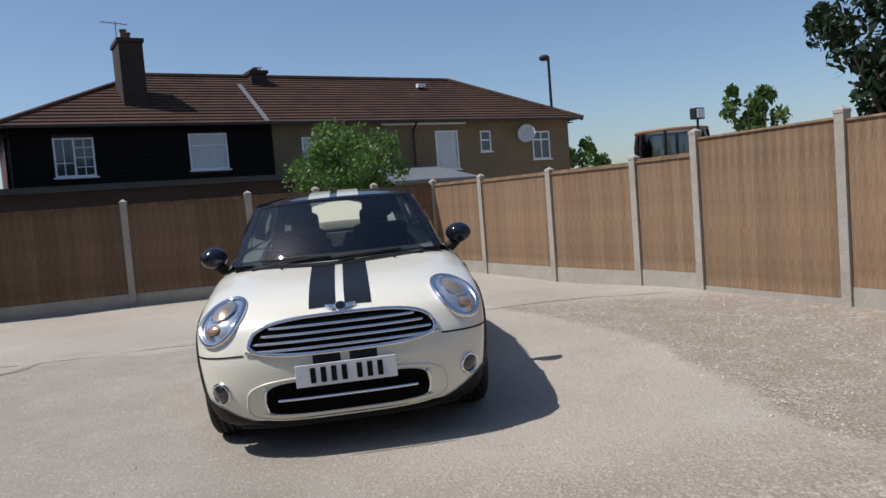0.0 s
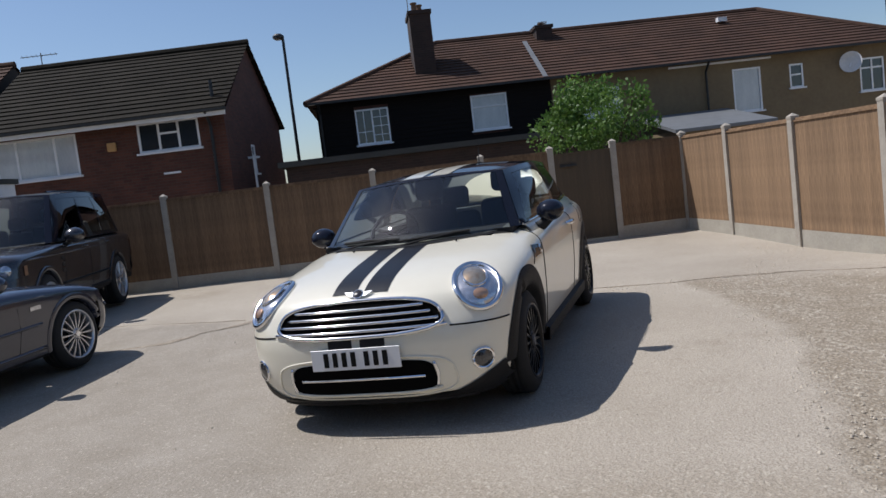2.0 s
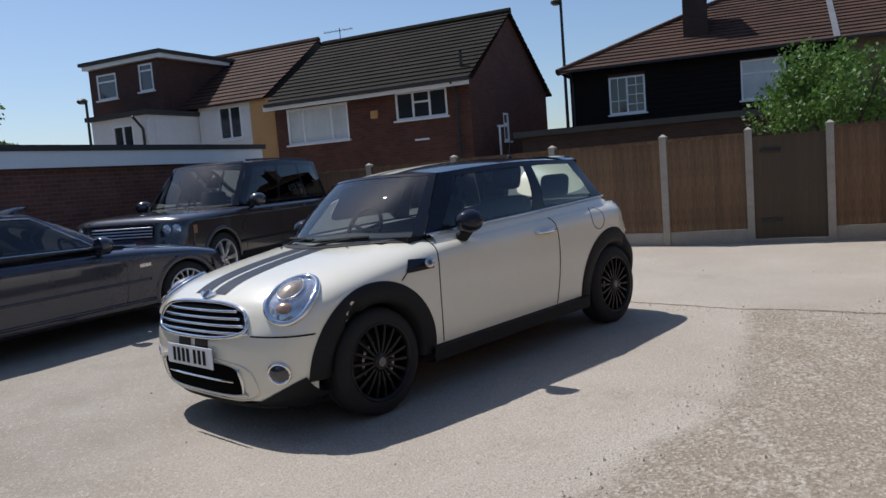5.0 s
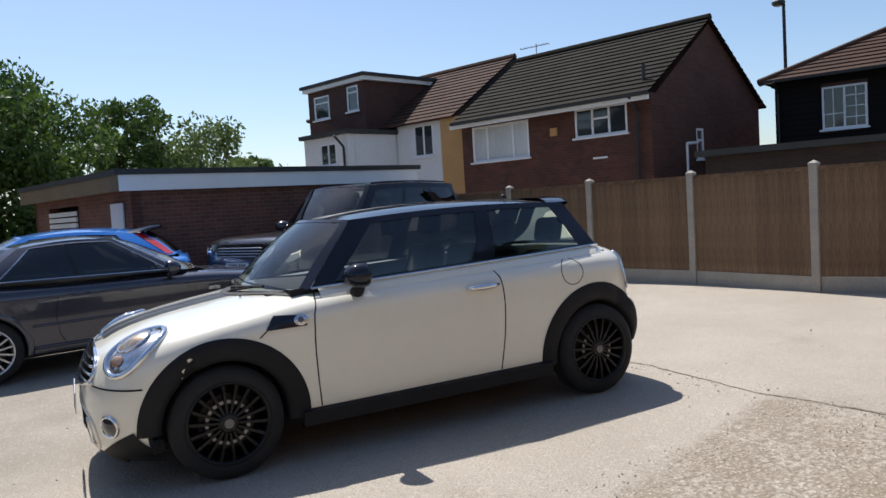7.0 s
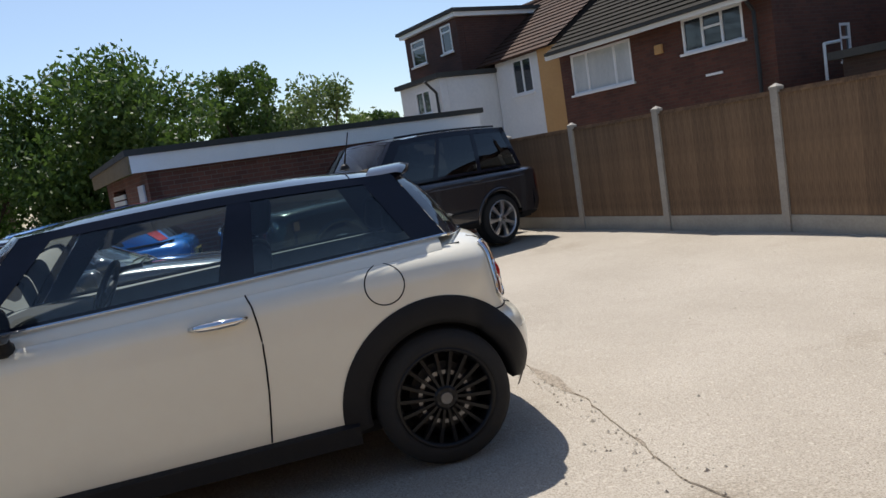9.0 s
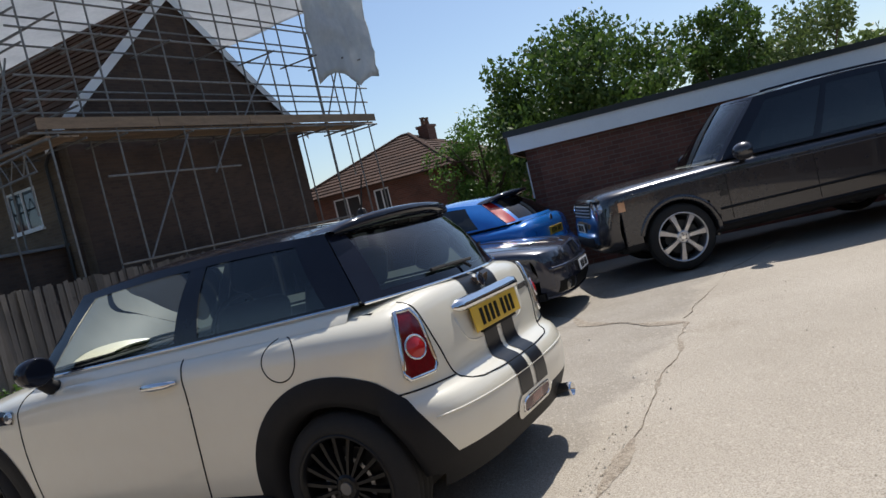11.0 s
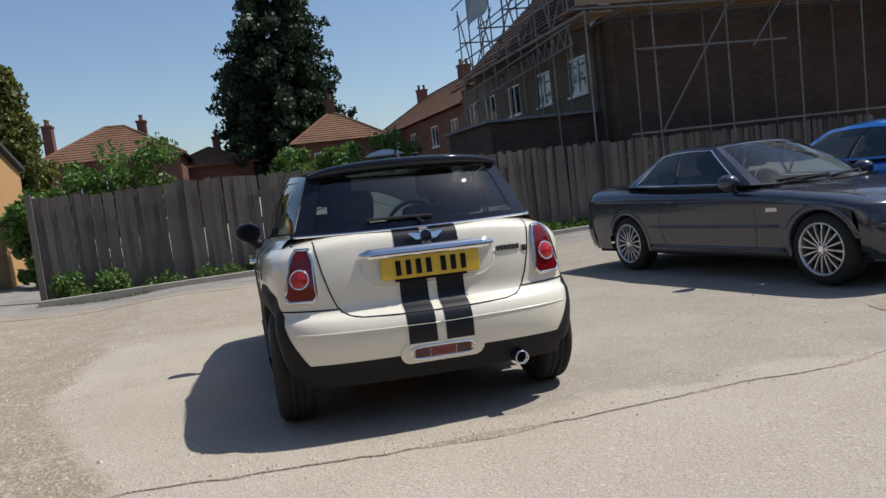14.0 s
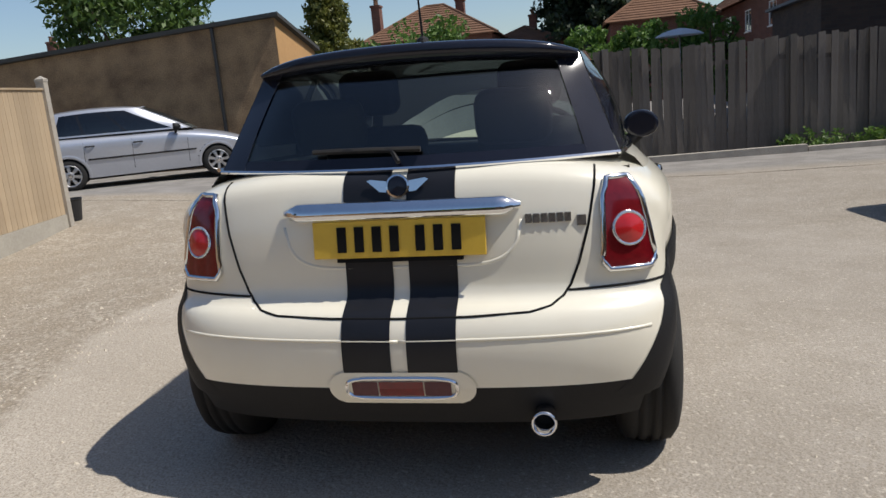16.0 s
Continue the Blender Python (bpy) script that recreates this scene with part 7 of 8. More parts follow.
        # fuel cap outline, this side only
        if side > 0:
            bm = bmesh.new()
            sh.ring(bm, (0.84, 1.057, 0.856), D, 0.086, 0.086, (0, 1, 0), (0, 0, 1), 0.003, -0.0005, 40)
            part("fuel_flap", bm, PLATE_INK, car)
    # tailgate trim
    bm = bmesh.new()
    rows = []
    for i in range(31):
        x = -0.36 + 0.72 * i / 30
        h = sh.hit((x, 2.4, 0.882), (0, -1, 0))
        e = min(1, (0.36 - abs(x)) / 0.06 + 0.25)
        rows.append([h[0] + Vector((0, 0.004, 0.027 * e)), h[0] + Vector((0, 0.03 * e, 0.02 * e)), h[0] + Vector((0, 0.042 * e, -0.008)), h[0] + Vector((0, 0.036 * e, -0.026 * e)), h[0] + Vector((0, 0.004, -0.028 * e))])
    grid_mesh(bm, rows)
    bmesh.ops.recalc_face_normals(bm, faces=bm.faces[:])
    part("tailgate_handle", bm, CHROME, car, "chrome tailgate handle", smooth=True)
    h = sh.hit((0, 2.4, 0.79), (0, -1, 0))[0]
    plate(car, (0, h.y + 0.016, 0.799), 180, PLATE_Y, tilt=-5)
    bm = bmesh.new()
    box(bm, -0.19, 0.19, h.y + 0.006, h.y + 0.024, 0.731, 0.742)
    part("plate_surround", bm, PLATE_INK, car)
    for i in range(7):
        bm = bmesh.new()
        x = -0.372 - 0.0225 * i - (0.012 if i == 6 else 0)
        w, z0, z1 = (0.018, 0.826, 0.852) if i < 6 else (0.026, 0.812, 0.842)
        hb = sh.hit((x, 2.4, 0.835), (0, -1, 0))[0]
        box(bm, x - w, x, hb.y - 0.004, hb.y + 0.007, z0, z1)
        part("badge_bar", bm, DARK_CHROME, car)
    # shallow hollow round the plate
    bm = bmesh.new()
    sh.line(bm, [(x, 2.4, 0.838 - 0.128 * (1 - min(1.0, abs(x) / 0.36) ** 7) ** 0.5) for x in np.linspace(-0.36, 0.36, 61)], (0, -1, 0), 0.008, -0.005)
    part("plate_hollow", bm, CREAM, car, smooth=True)
    # bumper insert with fog lamp and reflectors
    bm = bmesh.new()
    sh.lay(bm, [[(x * (0.165 + 0.055 * max(0.0, 1 - ((z - 0.372) / 0.052) ** 2) ** 0.5), 2.4, z) for x in np.linspace(-1, 1, 20)] for z in np.linspace(0.321, 0.423, 12)], (0, -1, 0), 0.006)
    part("bumper_insert", bm, CREAM, car, smooth=True)
    for x0, x1, m_, nm in ((-0.148, -0.07, SMOKE_RED, "reverse_lamp"), (-0.066, 0.066, RED_LENS, "rear_fog_lamp"), (0.07, 0.148, SMOKE_RED, "reverse_lamp")):
        bm = bmesh.new()
        sh.lay(bm, [[(x, 2.4, z) for x in np.linspace(x0, x1, 5)] for z in np.linspace(0.350, 0.396, 3)], (0, -1, 0), 0.010)
        part(nm, bm, m_, car)
    bm = bmesh.new()
    ov = [(0.165 * abs(math.cos(a)) ** 0.4 * (1 if math.cos(a) > 0 else -1), 2.4, 0.373 + 0.033 * abs(math.sin(a)) ** 0.6 * (1 if math.sin(a) > 0 else -1)) for a in np.linspace(0, 2 * math.pi, 40)]
    sh.line(bm, ov, (0, -1, 0), 0.006, 0.007)
    part("insert_ring", bm, CHROME, car)
    bm = bmesh.new()
    lathe(bm, [(0.0, 0.030), (0.16, 0.030), (0.162, 0.035), (0.15, 0.037), (0.0, 0.034)], "Y", 20, True)
    part("exhaust_pipe", bm, CHROME, car, smooth=True).matrix_basis = pose(-0.41, 1.63, 0.272)
    bm = bmesh.new()
    lathe(bm, [(0.09, 0.030), (0.09, 0.0)], "Y", 20)
    part("exhaust_bore", bm, INTERIOR, car).matrix_basis = pose(-0.41, 1.63, 0.272)
    # wipers
    P = lambda f, v, o=0.018: cab.point("front", f, v)[0] + cab.point("front", f, v)[1] * o
    wiper(car, [P(0.42, -0.03), P(0.55, 0.03), P(0.72, 0.07)], [P(0.47, 0.06), P(0.62, 0.075), P(0.80, 0.07)])
    wiper(car, [P(0.16, -0.02), P(0.25, 0.05), P(0.40, 0.09)], [P(0.14, 0.07), P(0.30, 0.10), P(0.47, 0.09)])
    Q = lambda f, v, o=0.02: cab.point("rear", f, v)[0] + cab.point("rear", f, v)[1] * o
    wiper(car, [Q(0.50, 0.02, 0.03), Q(0.48, 0.12), Q(0.36, 0.13)], [Q(0.55, 0.12), Q(0.42, 0.13), Q(0.28, 0.13)])
    bm = bmesh.new()
    sh.lay(bm, [[(x, y + 0.29 * (x / 0.7) ** 2, 1.6) for x in np.linspace(-0.66, 0.66, 20)] for y in (-1.06, -1.02, -0.97)], (0, 0, -1), 0.006)
    part("scuttle_panel", bm, PLASTIC, car)
    return car


hatchback()

# ---- the other parked cars ----


def car_base(name, label, m, st, sill, axles, r, track, cabin_cut, paint, arch_r, tuck=0.05, lower=None, lip=0.0):
    """Body, underbody and arches of a car; gives its root and its skin."""
    car = thing(name, label, "car", m, "cars")
    sh = Shell(st, sill, [(axles[0], r), (axles[1], r)], arch_r, cabin_cut, tuck=tuck)
    body = sh.bm
    if lower:
        low = body.copy()
        bmesh.ops.delete(low, geom=[f for f in low.faces if f.calc_center_median().z > lower[0]], context="FACES")
        bmesh.ops.delete(body, geom=[f for f in body.faces if f.calc_center_median().z <= lower[0]], context="FACES")
        part("lower_trim", low, lower[1], car, smooth=True)
    part("body", body, paint, car, smooth=True)
    ys = [s[1] for s in st]
    w = max(s[0] for s in st)
    bm = bmesh.new()
    box(bm, -w + 0.13, w - 0.13, min(ys), max(ys), sill - 0.04, sill + 0.03)
    part("underbody", bm, INTERIOR, car)
    for y0, y1 in ((min(ys) + 0.1, axles[0] + arch_r + 0.1), (axles[1] - arch_r - 0.1, max(ys) - 0.1)):
        bm = bmesh.new()
        box(bm, -w + 0.30, w - 0.30, y0, y1, sill, r + arch_r - 0.05)
        part("wheel_well", bm, INTERIOR, car)
    for side in (-1, 1):
        for wy in axles:
            part("wheel_arch", arch(sh, wy, r, side, arch_r - 0.005, arch_r + 0.055, -12 if wy < 0 else 14, 166 if wy < 0 else 192, 0.008 + lip, 0.2), paint, car, smooth=True)
    return car, sh


def sheet_on(sh, car, name, pts, d, material, off=0.004, parent=None, label=""):
    bm = bmesh.new()
    sh.lay(bm, pts, d, off)
    return part(name, bm, material, parent or car, label, smooth=True)


def bar_on(sh, car, name, pts, d, material, r=0.004, off=-0.0005, parent=None):
    bm = bmesh.new()
    sh.line(bm, pts, d, r, off)
    return part(name, bm, material, parent or car, smooth=True)


def window_line(car, cab, side, f0, f1, s0, s1, r, material, v0=0.04, v1=0.92):
    """A bright line round the side glass."""
    sgn = 1 if side == "left" else -1
    loop = []
    for f in np.linspace(f0, f1, 20):
        loop.append((f + s0 * v0 + (s1 - s0) * v0 * (f - f0) / (f1 - f0), v0))
    for v in np.linspace(v0, v1, 8)[1:]:
        loop.append((f1 + s1 * v, v))
    for f in np.linspace(f1, f0, 20)[1:]:
        k = (f - f0) / (f1 - f0)
        loop.append((f + (s0 + (s1 - s0) * k) * v1, v1))
    for v in np.linspace(v1, v0, 8)[1:-1]:
        loop.append((f0 + s0 * v, v))
    bm = bmesh.new()
    pts = []
    for f, v in loop:
        p, n = cab.point(side, f if sgn > 0 else 1 - f, v)
        pts.append(p + n * 0.007)
    sweep(bm, pts, r, 6, True)
    part("window_trim", bm, material, car)


def handles(car, sh, ys, z, material, L=0.16):
    for side in (-1, 1):
        for y in ys:
            hs = [sh.hit((side * 1.6, y + L * (k - 0.5), z), (-side, 0, 0)) for k in (0, 0.2, 0.5, 0.8, 1)]
            bm = bmesh.new()
            sweep(bm, [h[0] + Vector((side * o, 0, 0)) for h, o in zip(hs, (0.002, 0.02, 0.026, 0.02, 0.002))], 0.012, 8)
            part("door_handle", bm, material, car, smooth=True)


def coupe():
    """Dark grey two-door coupe on bright multi-spoke wheels."""
    gx, gy = -4.54, -1.46
    m = pose(gx, gy, gz(gx, gy) + 0.005, -1.23, 1.0, 187.5)
    st = [(.70, -1.70, .20, -1.95, .20, 2.9), (.80, -1.72, .27, -2.02, .27, 2.8), (.845, -1.74, .38, -2.04, .39, 2.7), (.857, -1.74, .48, -2.035, .50, 2.7), (.862, -1.73, .56, -2.01, .60, 2.7), (.864, -1.71, .62, -1.98, .675, 2.7),
          (.866, -1.66, .66, -1.93, .72, 2.8), (.868, -1.54, .685, -1.77, .765, 3.0), (.872, -1.36, .70, -1.52, .81, 3.3), (.875, -1.08, .715, -1.18, .85, 3.5), (.877, -.78, .725, -.84, .885, 3.8), (.878, -.4, .73, -.4, .90, 4.4),
          (.878, 0, .735, 0, .91, 4.6), (.878, .5, .74, .5, .925, 4.6), (.876, 1.0, .745, 1.0, .945, 4.6), (.87, 1.4, .75, 1.4, .975, 4.2), (.86, 1.75, .75, 1.8, 1.0, 3.8), (.85, 2.0, .74, 2.14, 1.01, 3.5), (.842, 2.07, .69, 2.28, .96, 3.3),
          (.84, 2.09, .64, 2.31, .83, 3.2), (.84, 2.1, .59, 2.315, .67, 3.2), (.846, 2.1, .53, 2.37, .55, 3.3), (.842, 2.1, .42, 2.375, .43, 3.3), (.81, 2.06, .27, 2.33, .27, 3.3)]
    ax, r = (-1.3625, 1.3625), .317
    car, sh = car_base("coupe_car", "dark grey metallic coupe with multi-spoke alloy wheels", m, st, 0.24, ax, r, 1.49, (-0.8, 1.72, 0.70, 0.86), BMW_GREY, 0.345)
    add_wheels(car, 1.50, ax, r, .225, .232, 16, RIM_SILVER, "thin")
    cab = Cabin(dict(wf=.79, wr=.77, yf=-.86, yfs=-.56, yr=1.78, yrs=1.42, zf=.885, zfs=.905, zr=.99, zrs=.975, belly=.045), dict(wf=.585, wr=.555, yf=.02, yfs=.10, yr=1.12, yrs=.98, zf=1.345, zfs=1.315, zr=1.335, zrs=1.30, belly=.03, arc=.03), 0.03)
    glaze(car, cab, BMW_GREY, 0.04, BMW_GREY, [(0.07, 0.52, 0.02, 0.0), (0.545, 0.90, 0.0, -0.04)], CAR_GLASS, PRIVACY, PRIVACY, 0.045, 0.09, PRIVACY_TRIM)
    for sd in ("left", "right"):
        window_line(car, cab, sd, 0.06, 0.91, 0.02, -0.045, 0.0065, CHROME)
    seats(car, ((0.25, (-0.36, 0.36), 0.6), (1.0, (-0.33, 0.33), 0.45)), 0.45, INTERIOR)
    cockpit(car, -0.36, -0.38, 0.90, -0.58, 0.66, (0.70, -0.75, 0.4, 1.7, 0.9))
    for side in (-1, 1):
        X, D = side * 1.6, (-side, 0, 0)
        bar_on(sh, car, "door_gap", [(X, y, z) for y, z in ((-.62, .88), (-.66, .7), (-.66, .5), (-.62, .3))], D, PLATE_INK)
        bar_on(sh, car, "door_gap", [(X, y, z) for y, z in ((.62, .93), (.70, .8), (.74, .6), (.72, .4), (.66, .3))], D, PLATE_INK)
        bar_on(sh, car, "rubbing_strip", [(X, y, .52) for y in np.linspace(-.92, .96, 24)], D, BMW_GREY, 0.014, 0.002)
        bar_on(sh, car, "sill_line", [(X, y, .30) for y in np.linspace(-.95, .96, 24)], D, BMW_GREY, 0.018, 0.0)
        bar_on(sh, car, "swage_line", [(X, y, .76 + .02 * (y + 1)) for y in np.linspace(-1.0, 2.0, 30)], D, BMW_GREY, 0.008, -0.001)
        sheet_on(sh, car, "side_repeater", [[(X, y, z) for y in (-.93, -.87, -.80)] for z in (.655, .675, .69)], D, CLEAR_LENS, 0.006)
        root = new("headlamp")
        root.parent = car
        d = Vector((-side * .35, 1, 0)).normalized()
        sheet_on(sh, car, "lamp_lens", [[Vector((side * x, -1.87, z + 0.03 * (x - .35))) - d * .7 for x in np.linspace(.34, .86, 10)] for z in np.linspace(.575, .675, 5)], d, DARK_LENS, 0.004, root)
        for x in (.45, .62):
            bm = bmesh.new()
            sh.disc(bm, Vector((side * x, -1.87, .63)), d, .055, .05, Vector((1, 0, 0)), Vector((0, 0, 1)), 0.008, 20, 3, 0, .01)
            part("projector", bm, DARK_LENS, root, smooth=True)
        bm = bmesh.new()
        kid = [(side * (.02 + .12 * (k[0])), -2.5, .575 + .115 * k[1]) for k in ((0, 0), (1, 0), (1.15, .5), (1, 1), (0.1, 1), (0, .5), (0, 0))]
        sh.line(bm, kid, (0, 1, 0), 0.012, 0.006)
        part("grille_surround", bm, GLOSS_BLACK, car)
        sheet_on(sh, car, "kidney_grille", [[(side * x, -2.5, z) for x in np.linspace(.02, .14, 5)] for z in np.linspace(.575, .69, 5)], (0, 1, 0), PLATE_INK, 0.004)
        sheet_on(sh, car, "side_intake", [[Vector((side * x, -2.5, z)) for x in np.linspace(.42, .74, 8)] for z in np.linspace(.26, .37, 4)], (0, 1, 0), PLATE_INK, 0.004)
        bm = bmesh.new()
        sh.disc(bm, Vector((side * .60, -2.0, .315)), (0, 1, 0), .05, .05, Vector((1, 0, 0)), Vector((0, 0, 1)), 0.01, 18, 2, 0, .01)
        part("fog_lamp", bm, DARK_LENS, car, smooth=True)
        root = new("tail_lamp")
        root.parent = car
        d = Vector((-side * .4, -1, 0)).normalized()
        sheet_on(sh, car, "lamp_lens", [[Vector((side * x, 2.2, z)) - d * .7 for x in np.linspace(.42, .84, 8)] for z in np.linspace(.74, .90, 5)], d, RED_LENS, 0.006, root)
        mirror(car, side * .83, -.40, .93, side, BMW_GREY, 0.95)
        bar_on(sh, car, "bonnet_gap", [(side * (.70 + .06 * k), -1.70 + .86 * k, 1.6) for k in np.linspace(0, 1, 14)], (0, 0, -1), PLATE_INK)
        bar_on(sh, car, "bonnet_crease", [(side * (.20 + .34 * k), -1.86 + .96 * k, 1.6) for k in np.linspace(0, 1, 14)], (0, 0, -1), BMW_GREY, 0.007, -0.002)
    handles(car, sh, (.50,), .79, BMW_GREY)
    sheet_on(sh, car, "lower_grille", [[(x, -2.5, z) for x in np.linspace(-.36, .36, 12)] for z in np.linspace(.245, .36, 4)], (0, 1, 0), PLATE_INK, 0.004)
    bar_on(sh, car, "bumper_strip", [(x, -2.5, .515) for x in np.linspace(-.83, .83, 40)], (0, 1, 0), BMW_GREY, 0.020, 0.004)
    bar_on(sh, car, "lip_spoiler", [(x, -2.5, .225) for x in np.linspace(-.74, .74, 40)], (0, 1, 0), BMW_GREY, 0.018, 0.004)
    h = sh.hit((0, -2.5, .44), (0, 1, 0))[0]
    plate(car, (0, h.y - .022, .445), 0, PLATE_W, tilt=-3)
    h = sh.hit((0, 2.9, .80), (0, -1, 0))[0]
    plate(car, (0, h.y + .012, .79), 180, PLATE_Y)
    hb = sh.hit((0, -1.89, 1.6), (0, 0, -1))
    bm = bmesh.new()
    lathe(bm, [(0, .036), (.007, .034), (.008, 0)], "Z", 18)
    part("badge", bm, CHROME, car).matrix_basis = pose(*hb[0], 25, 0, 0)
    P = lambda f, v, o=0.018: cab.point("front", f, v)[0] + cab.point("front", f, v)[1] * o
    wiper(car, [P(.42, -.02), P(.55, .04), P(.70, .08)], [P(.45, .06), P(.62, .09), P(.84, .10)])
    wiper(car, [P(.12, -.02), P(.25, .05), P(.40, .09)], [P(.12, .06), P(.30, .10), P(.48, .10)])


def estate_suv():
    """Charcoal luxury off-roader with large bright wheels."""
    gx, gy = -7.22, 2.38
    m = pose(gx, gy, gz(gx, gy) + 0.02, 0, 0, 26.2)
    st = [(.80, -2.08, .36, -2.30, .36, 3.6), (.90, -2.10, .44, -2.38, .44, 3.6), (.935, -2.12, .55, -2.40, .56, 3.6), (.945, -2.12, .66, -2.39, .70, 3.6), (.95, -2.10, .76, -2.36, .84, 3.6), (.952, -2.08, .84, -2.34, .95, 3.6), (.955, -2.05, .90, -2.31, 1.03, 3.6),
          (.957, -1.95, .94, -2.18, 1.085, 3.8), (.958, -1.6, .96, -1.75, 1.11, 4.2), (.958, -1.2, .97, -1.3, 1.12, 4.6), (.958, -.8, .97, -.85, 1.13, 5.0), (.958, -.2, .97, -.2, 1.13, 5.2), (.958, .5, .97, .5, 1.13, 5.2), (.958, 1.2, .97, 1.2, 1.13, 5.2),
          (.955, 1.8, .97, 1.85, 1.13, 4.8), (.95, 2.15, .96, 2.28, 1.13, 4.4), (.945, 2.2, .92, 2.38, 1.08, 4.0), (.945, 2.2, .80, 2.41, .90, 4.0), (.945, 2.2, .66, 2.43, .68, 4.0), (.94, 2.2, .52, 2.45, .53, 3.8), (.90, 2.16, .38, 2.40, .38, 3.6)]
    ax, r = (-1.44, 1.44), .385
    car, sh = car_base("off_road_car", "charcoal luxury off-road car with large silver wheels", m, st, 0.36, ax, r, 1.65, (-1.0, 2.2, 0.80, 1.07), SUV_GREY, 0.43, 0.04, (0.40, PLASTIC), 0.01)
    add_wheels(car, 1.66, ax, r, .265, .285, 7, RIM_SILVER, "wide")
    cab = Cabin(dict(wf=.83, wr=.83, yf=-1.02, yfs=-.80, yr=2.32, yrs=2.12, zf=1.12, zfs=1.13, zr=1.13, zrs=1.13, belly=.05), dict(wf=.68, wr=.69, yf=-.32, yfs=-.22, yr=2.10, yrs=1.96, zf=1.80, zfs=1.77, zr=1.80, zrs=1.77, belly=.03, arc=.03), 0.02)
    glaze(car, cab, SUV_GREY, 0.045, GLOSS_BLACK, [(0.06, 0.36, 0.02, 0.0), (0.39, 0.66, 0.0, 0.0), (0.69, 0.965, 0.0, -0.01)], CAR_GLASS, PRIVACY, PRIVACY, 0.045, 0.06)
    seats(car, ((0.15, (-0.4, 0.4), 0.66), (1.05, (-0.4, 0.4), 0.6)), 0.72, INTERIOR)
    cockpit(car, -0.4, -0.42, 1.16, -0.66, 0.72, (0.80, -0.95, 0.6, 2.2, 1.1))
    for side in (-1, 1):
        X, D = side * 1.6, (-side, 0, 0)
        for ys in ((-.84, 1.06), (.18, 1.10), (1.16, 1.10)):
            bar_on(sh, car, "door_gap", [(X, ys[0] + .02 * k, 1.08 - .62 * k) for k in np.linspace(0, 1, 8)], D, PLATE_INK)
        bar_on(sh, car, "waist_crease", [(X, y, .985) for y in np.linspace(-2.0, 2.1, 40)], D, SUV_GREY, 0.010, 0.0)
        bar_on(sh, car, "rubbing_strip", [(X, y, .60) for y in np.linspace(-.95, .95, 24)], D, PLASTIC, 0.016, 0.003)
        bar_on(sh, car, "sill_strip", [(X, y, .42) for y in np.linspace(-.95, .95, 24)], D, PLASTIC, 0.025, 0.003)
        for k in range(3):
            sheet_on(sh, car, "side_vent", [[(X, -.93 + w, .74 + .075 * k + z) for w in (0, .05, .09)] for z in (0, .03, .055)], D, PIPE, 0.006)
        root = new("headlamp")
        root.parent = car
        d = Vector((-side * .45, 1, 0)).normalized()
        sheet_on(sh, car, "lamp_lens", [[Vector((side * x, -2.25, z)) - d * .7 for x in np.linspace(.58, .96, 9)] for z in np.linspace(.80, .99, 5)], d, DARK_LENS, 0.006, root)
        for x in (.68, .82):
            bm = bmesh.new()
            sh.disc(bm, Vector((side * x, -2.25, .90)), d, .062, .062, Vector((1, 0, 0)), Vector((0, 0, 1)), 0.012, 20, 3, 0, .015)
            part("projector", bm, CLEAR_LENS, root, smooth=True)
        sheet_on(sh, car, "indicator", [[(X, y, z) for y in (-2.10, -2.06, -2.02)] for z in (.82, .88, .93)], D, AMBER, 0.010, root)
        root = new("tail_lamp")
        root.parent = car
        d = Vector((-side * .4, -1, 0)).normalized()
        sheet_on(sh, car, "lamp_lens", [[Vector((side * x, 2.3, z)) - d * .7 for x in np.linspace(.74, .96, 6)] for z in np.linspace(.72, 1.05, 6)], d, RED_LENS, 0.006, root)
        mirror(car, side * .93, -.60, 1.17, side, SUV_GREY, 1.2)
    handles(car, sh, (.05, 1.03), 1.02, SUV_GREY, 0.2)
    sheet_on(sh, car, "front_grille", [[(x, -2.7, z) for x in np.linspace(-.52, .52, 16)] for z in np.linspace(.80, .97, 5)], (0, 1, 0), PLATE_INK, 0.004)
    for z in (.82, .86, .90, .94):
        bar_on(sh, car, "grille_bar", [(x, -2.7, z) for x in np.linspace(-.5, .5, 20)], (0, 1, 0), RIM_SILVER, 0.010, 0.008)
    sheet_on(sh, car, "lower_grille", [[(x, -2.7, z) for x in np.linspace(-.6, .6, 16)] for z in np.linspace(.44, .56, 4)], (0, 1, 0), PLATE_INK, 0.004)
    h = sh.hit((0, -2.7, .68), (0, 1, 0))[0]
    plate(car, (0, h.y - .012, .68), 0, PLATE_W)
    for s in (-1, 1):
        bm = bmesh.new()
        sweep(bm, [(s * .60, y, 1.835 - .03 * ((y - .8) / 1.1) ** 2) for y in np.linspace(-.1, 1.85, 12)], 0.016, 6)
        part("roof_rail", bm, GLOSS_BLACK, car)


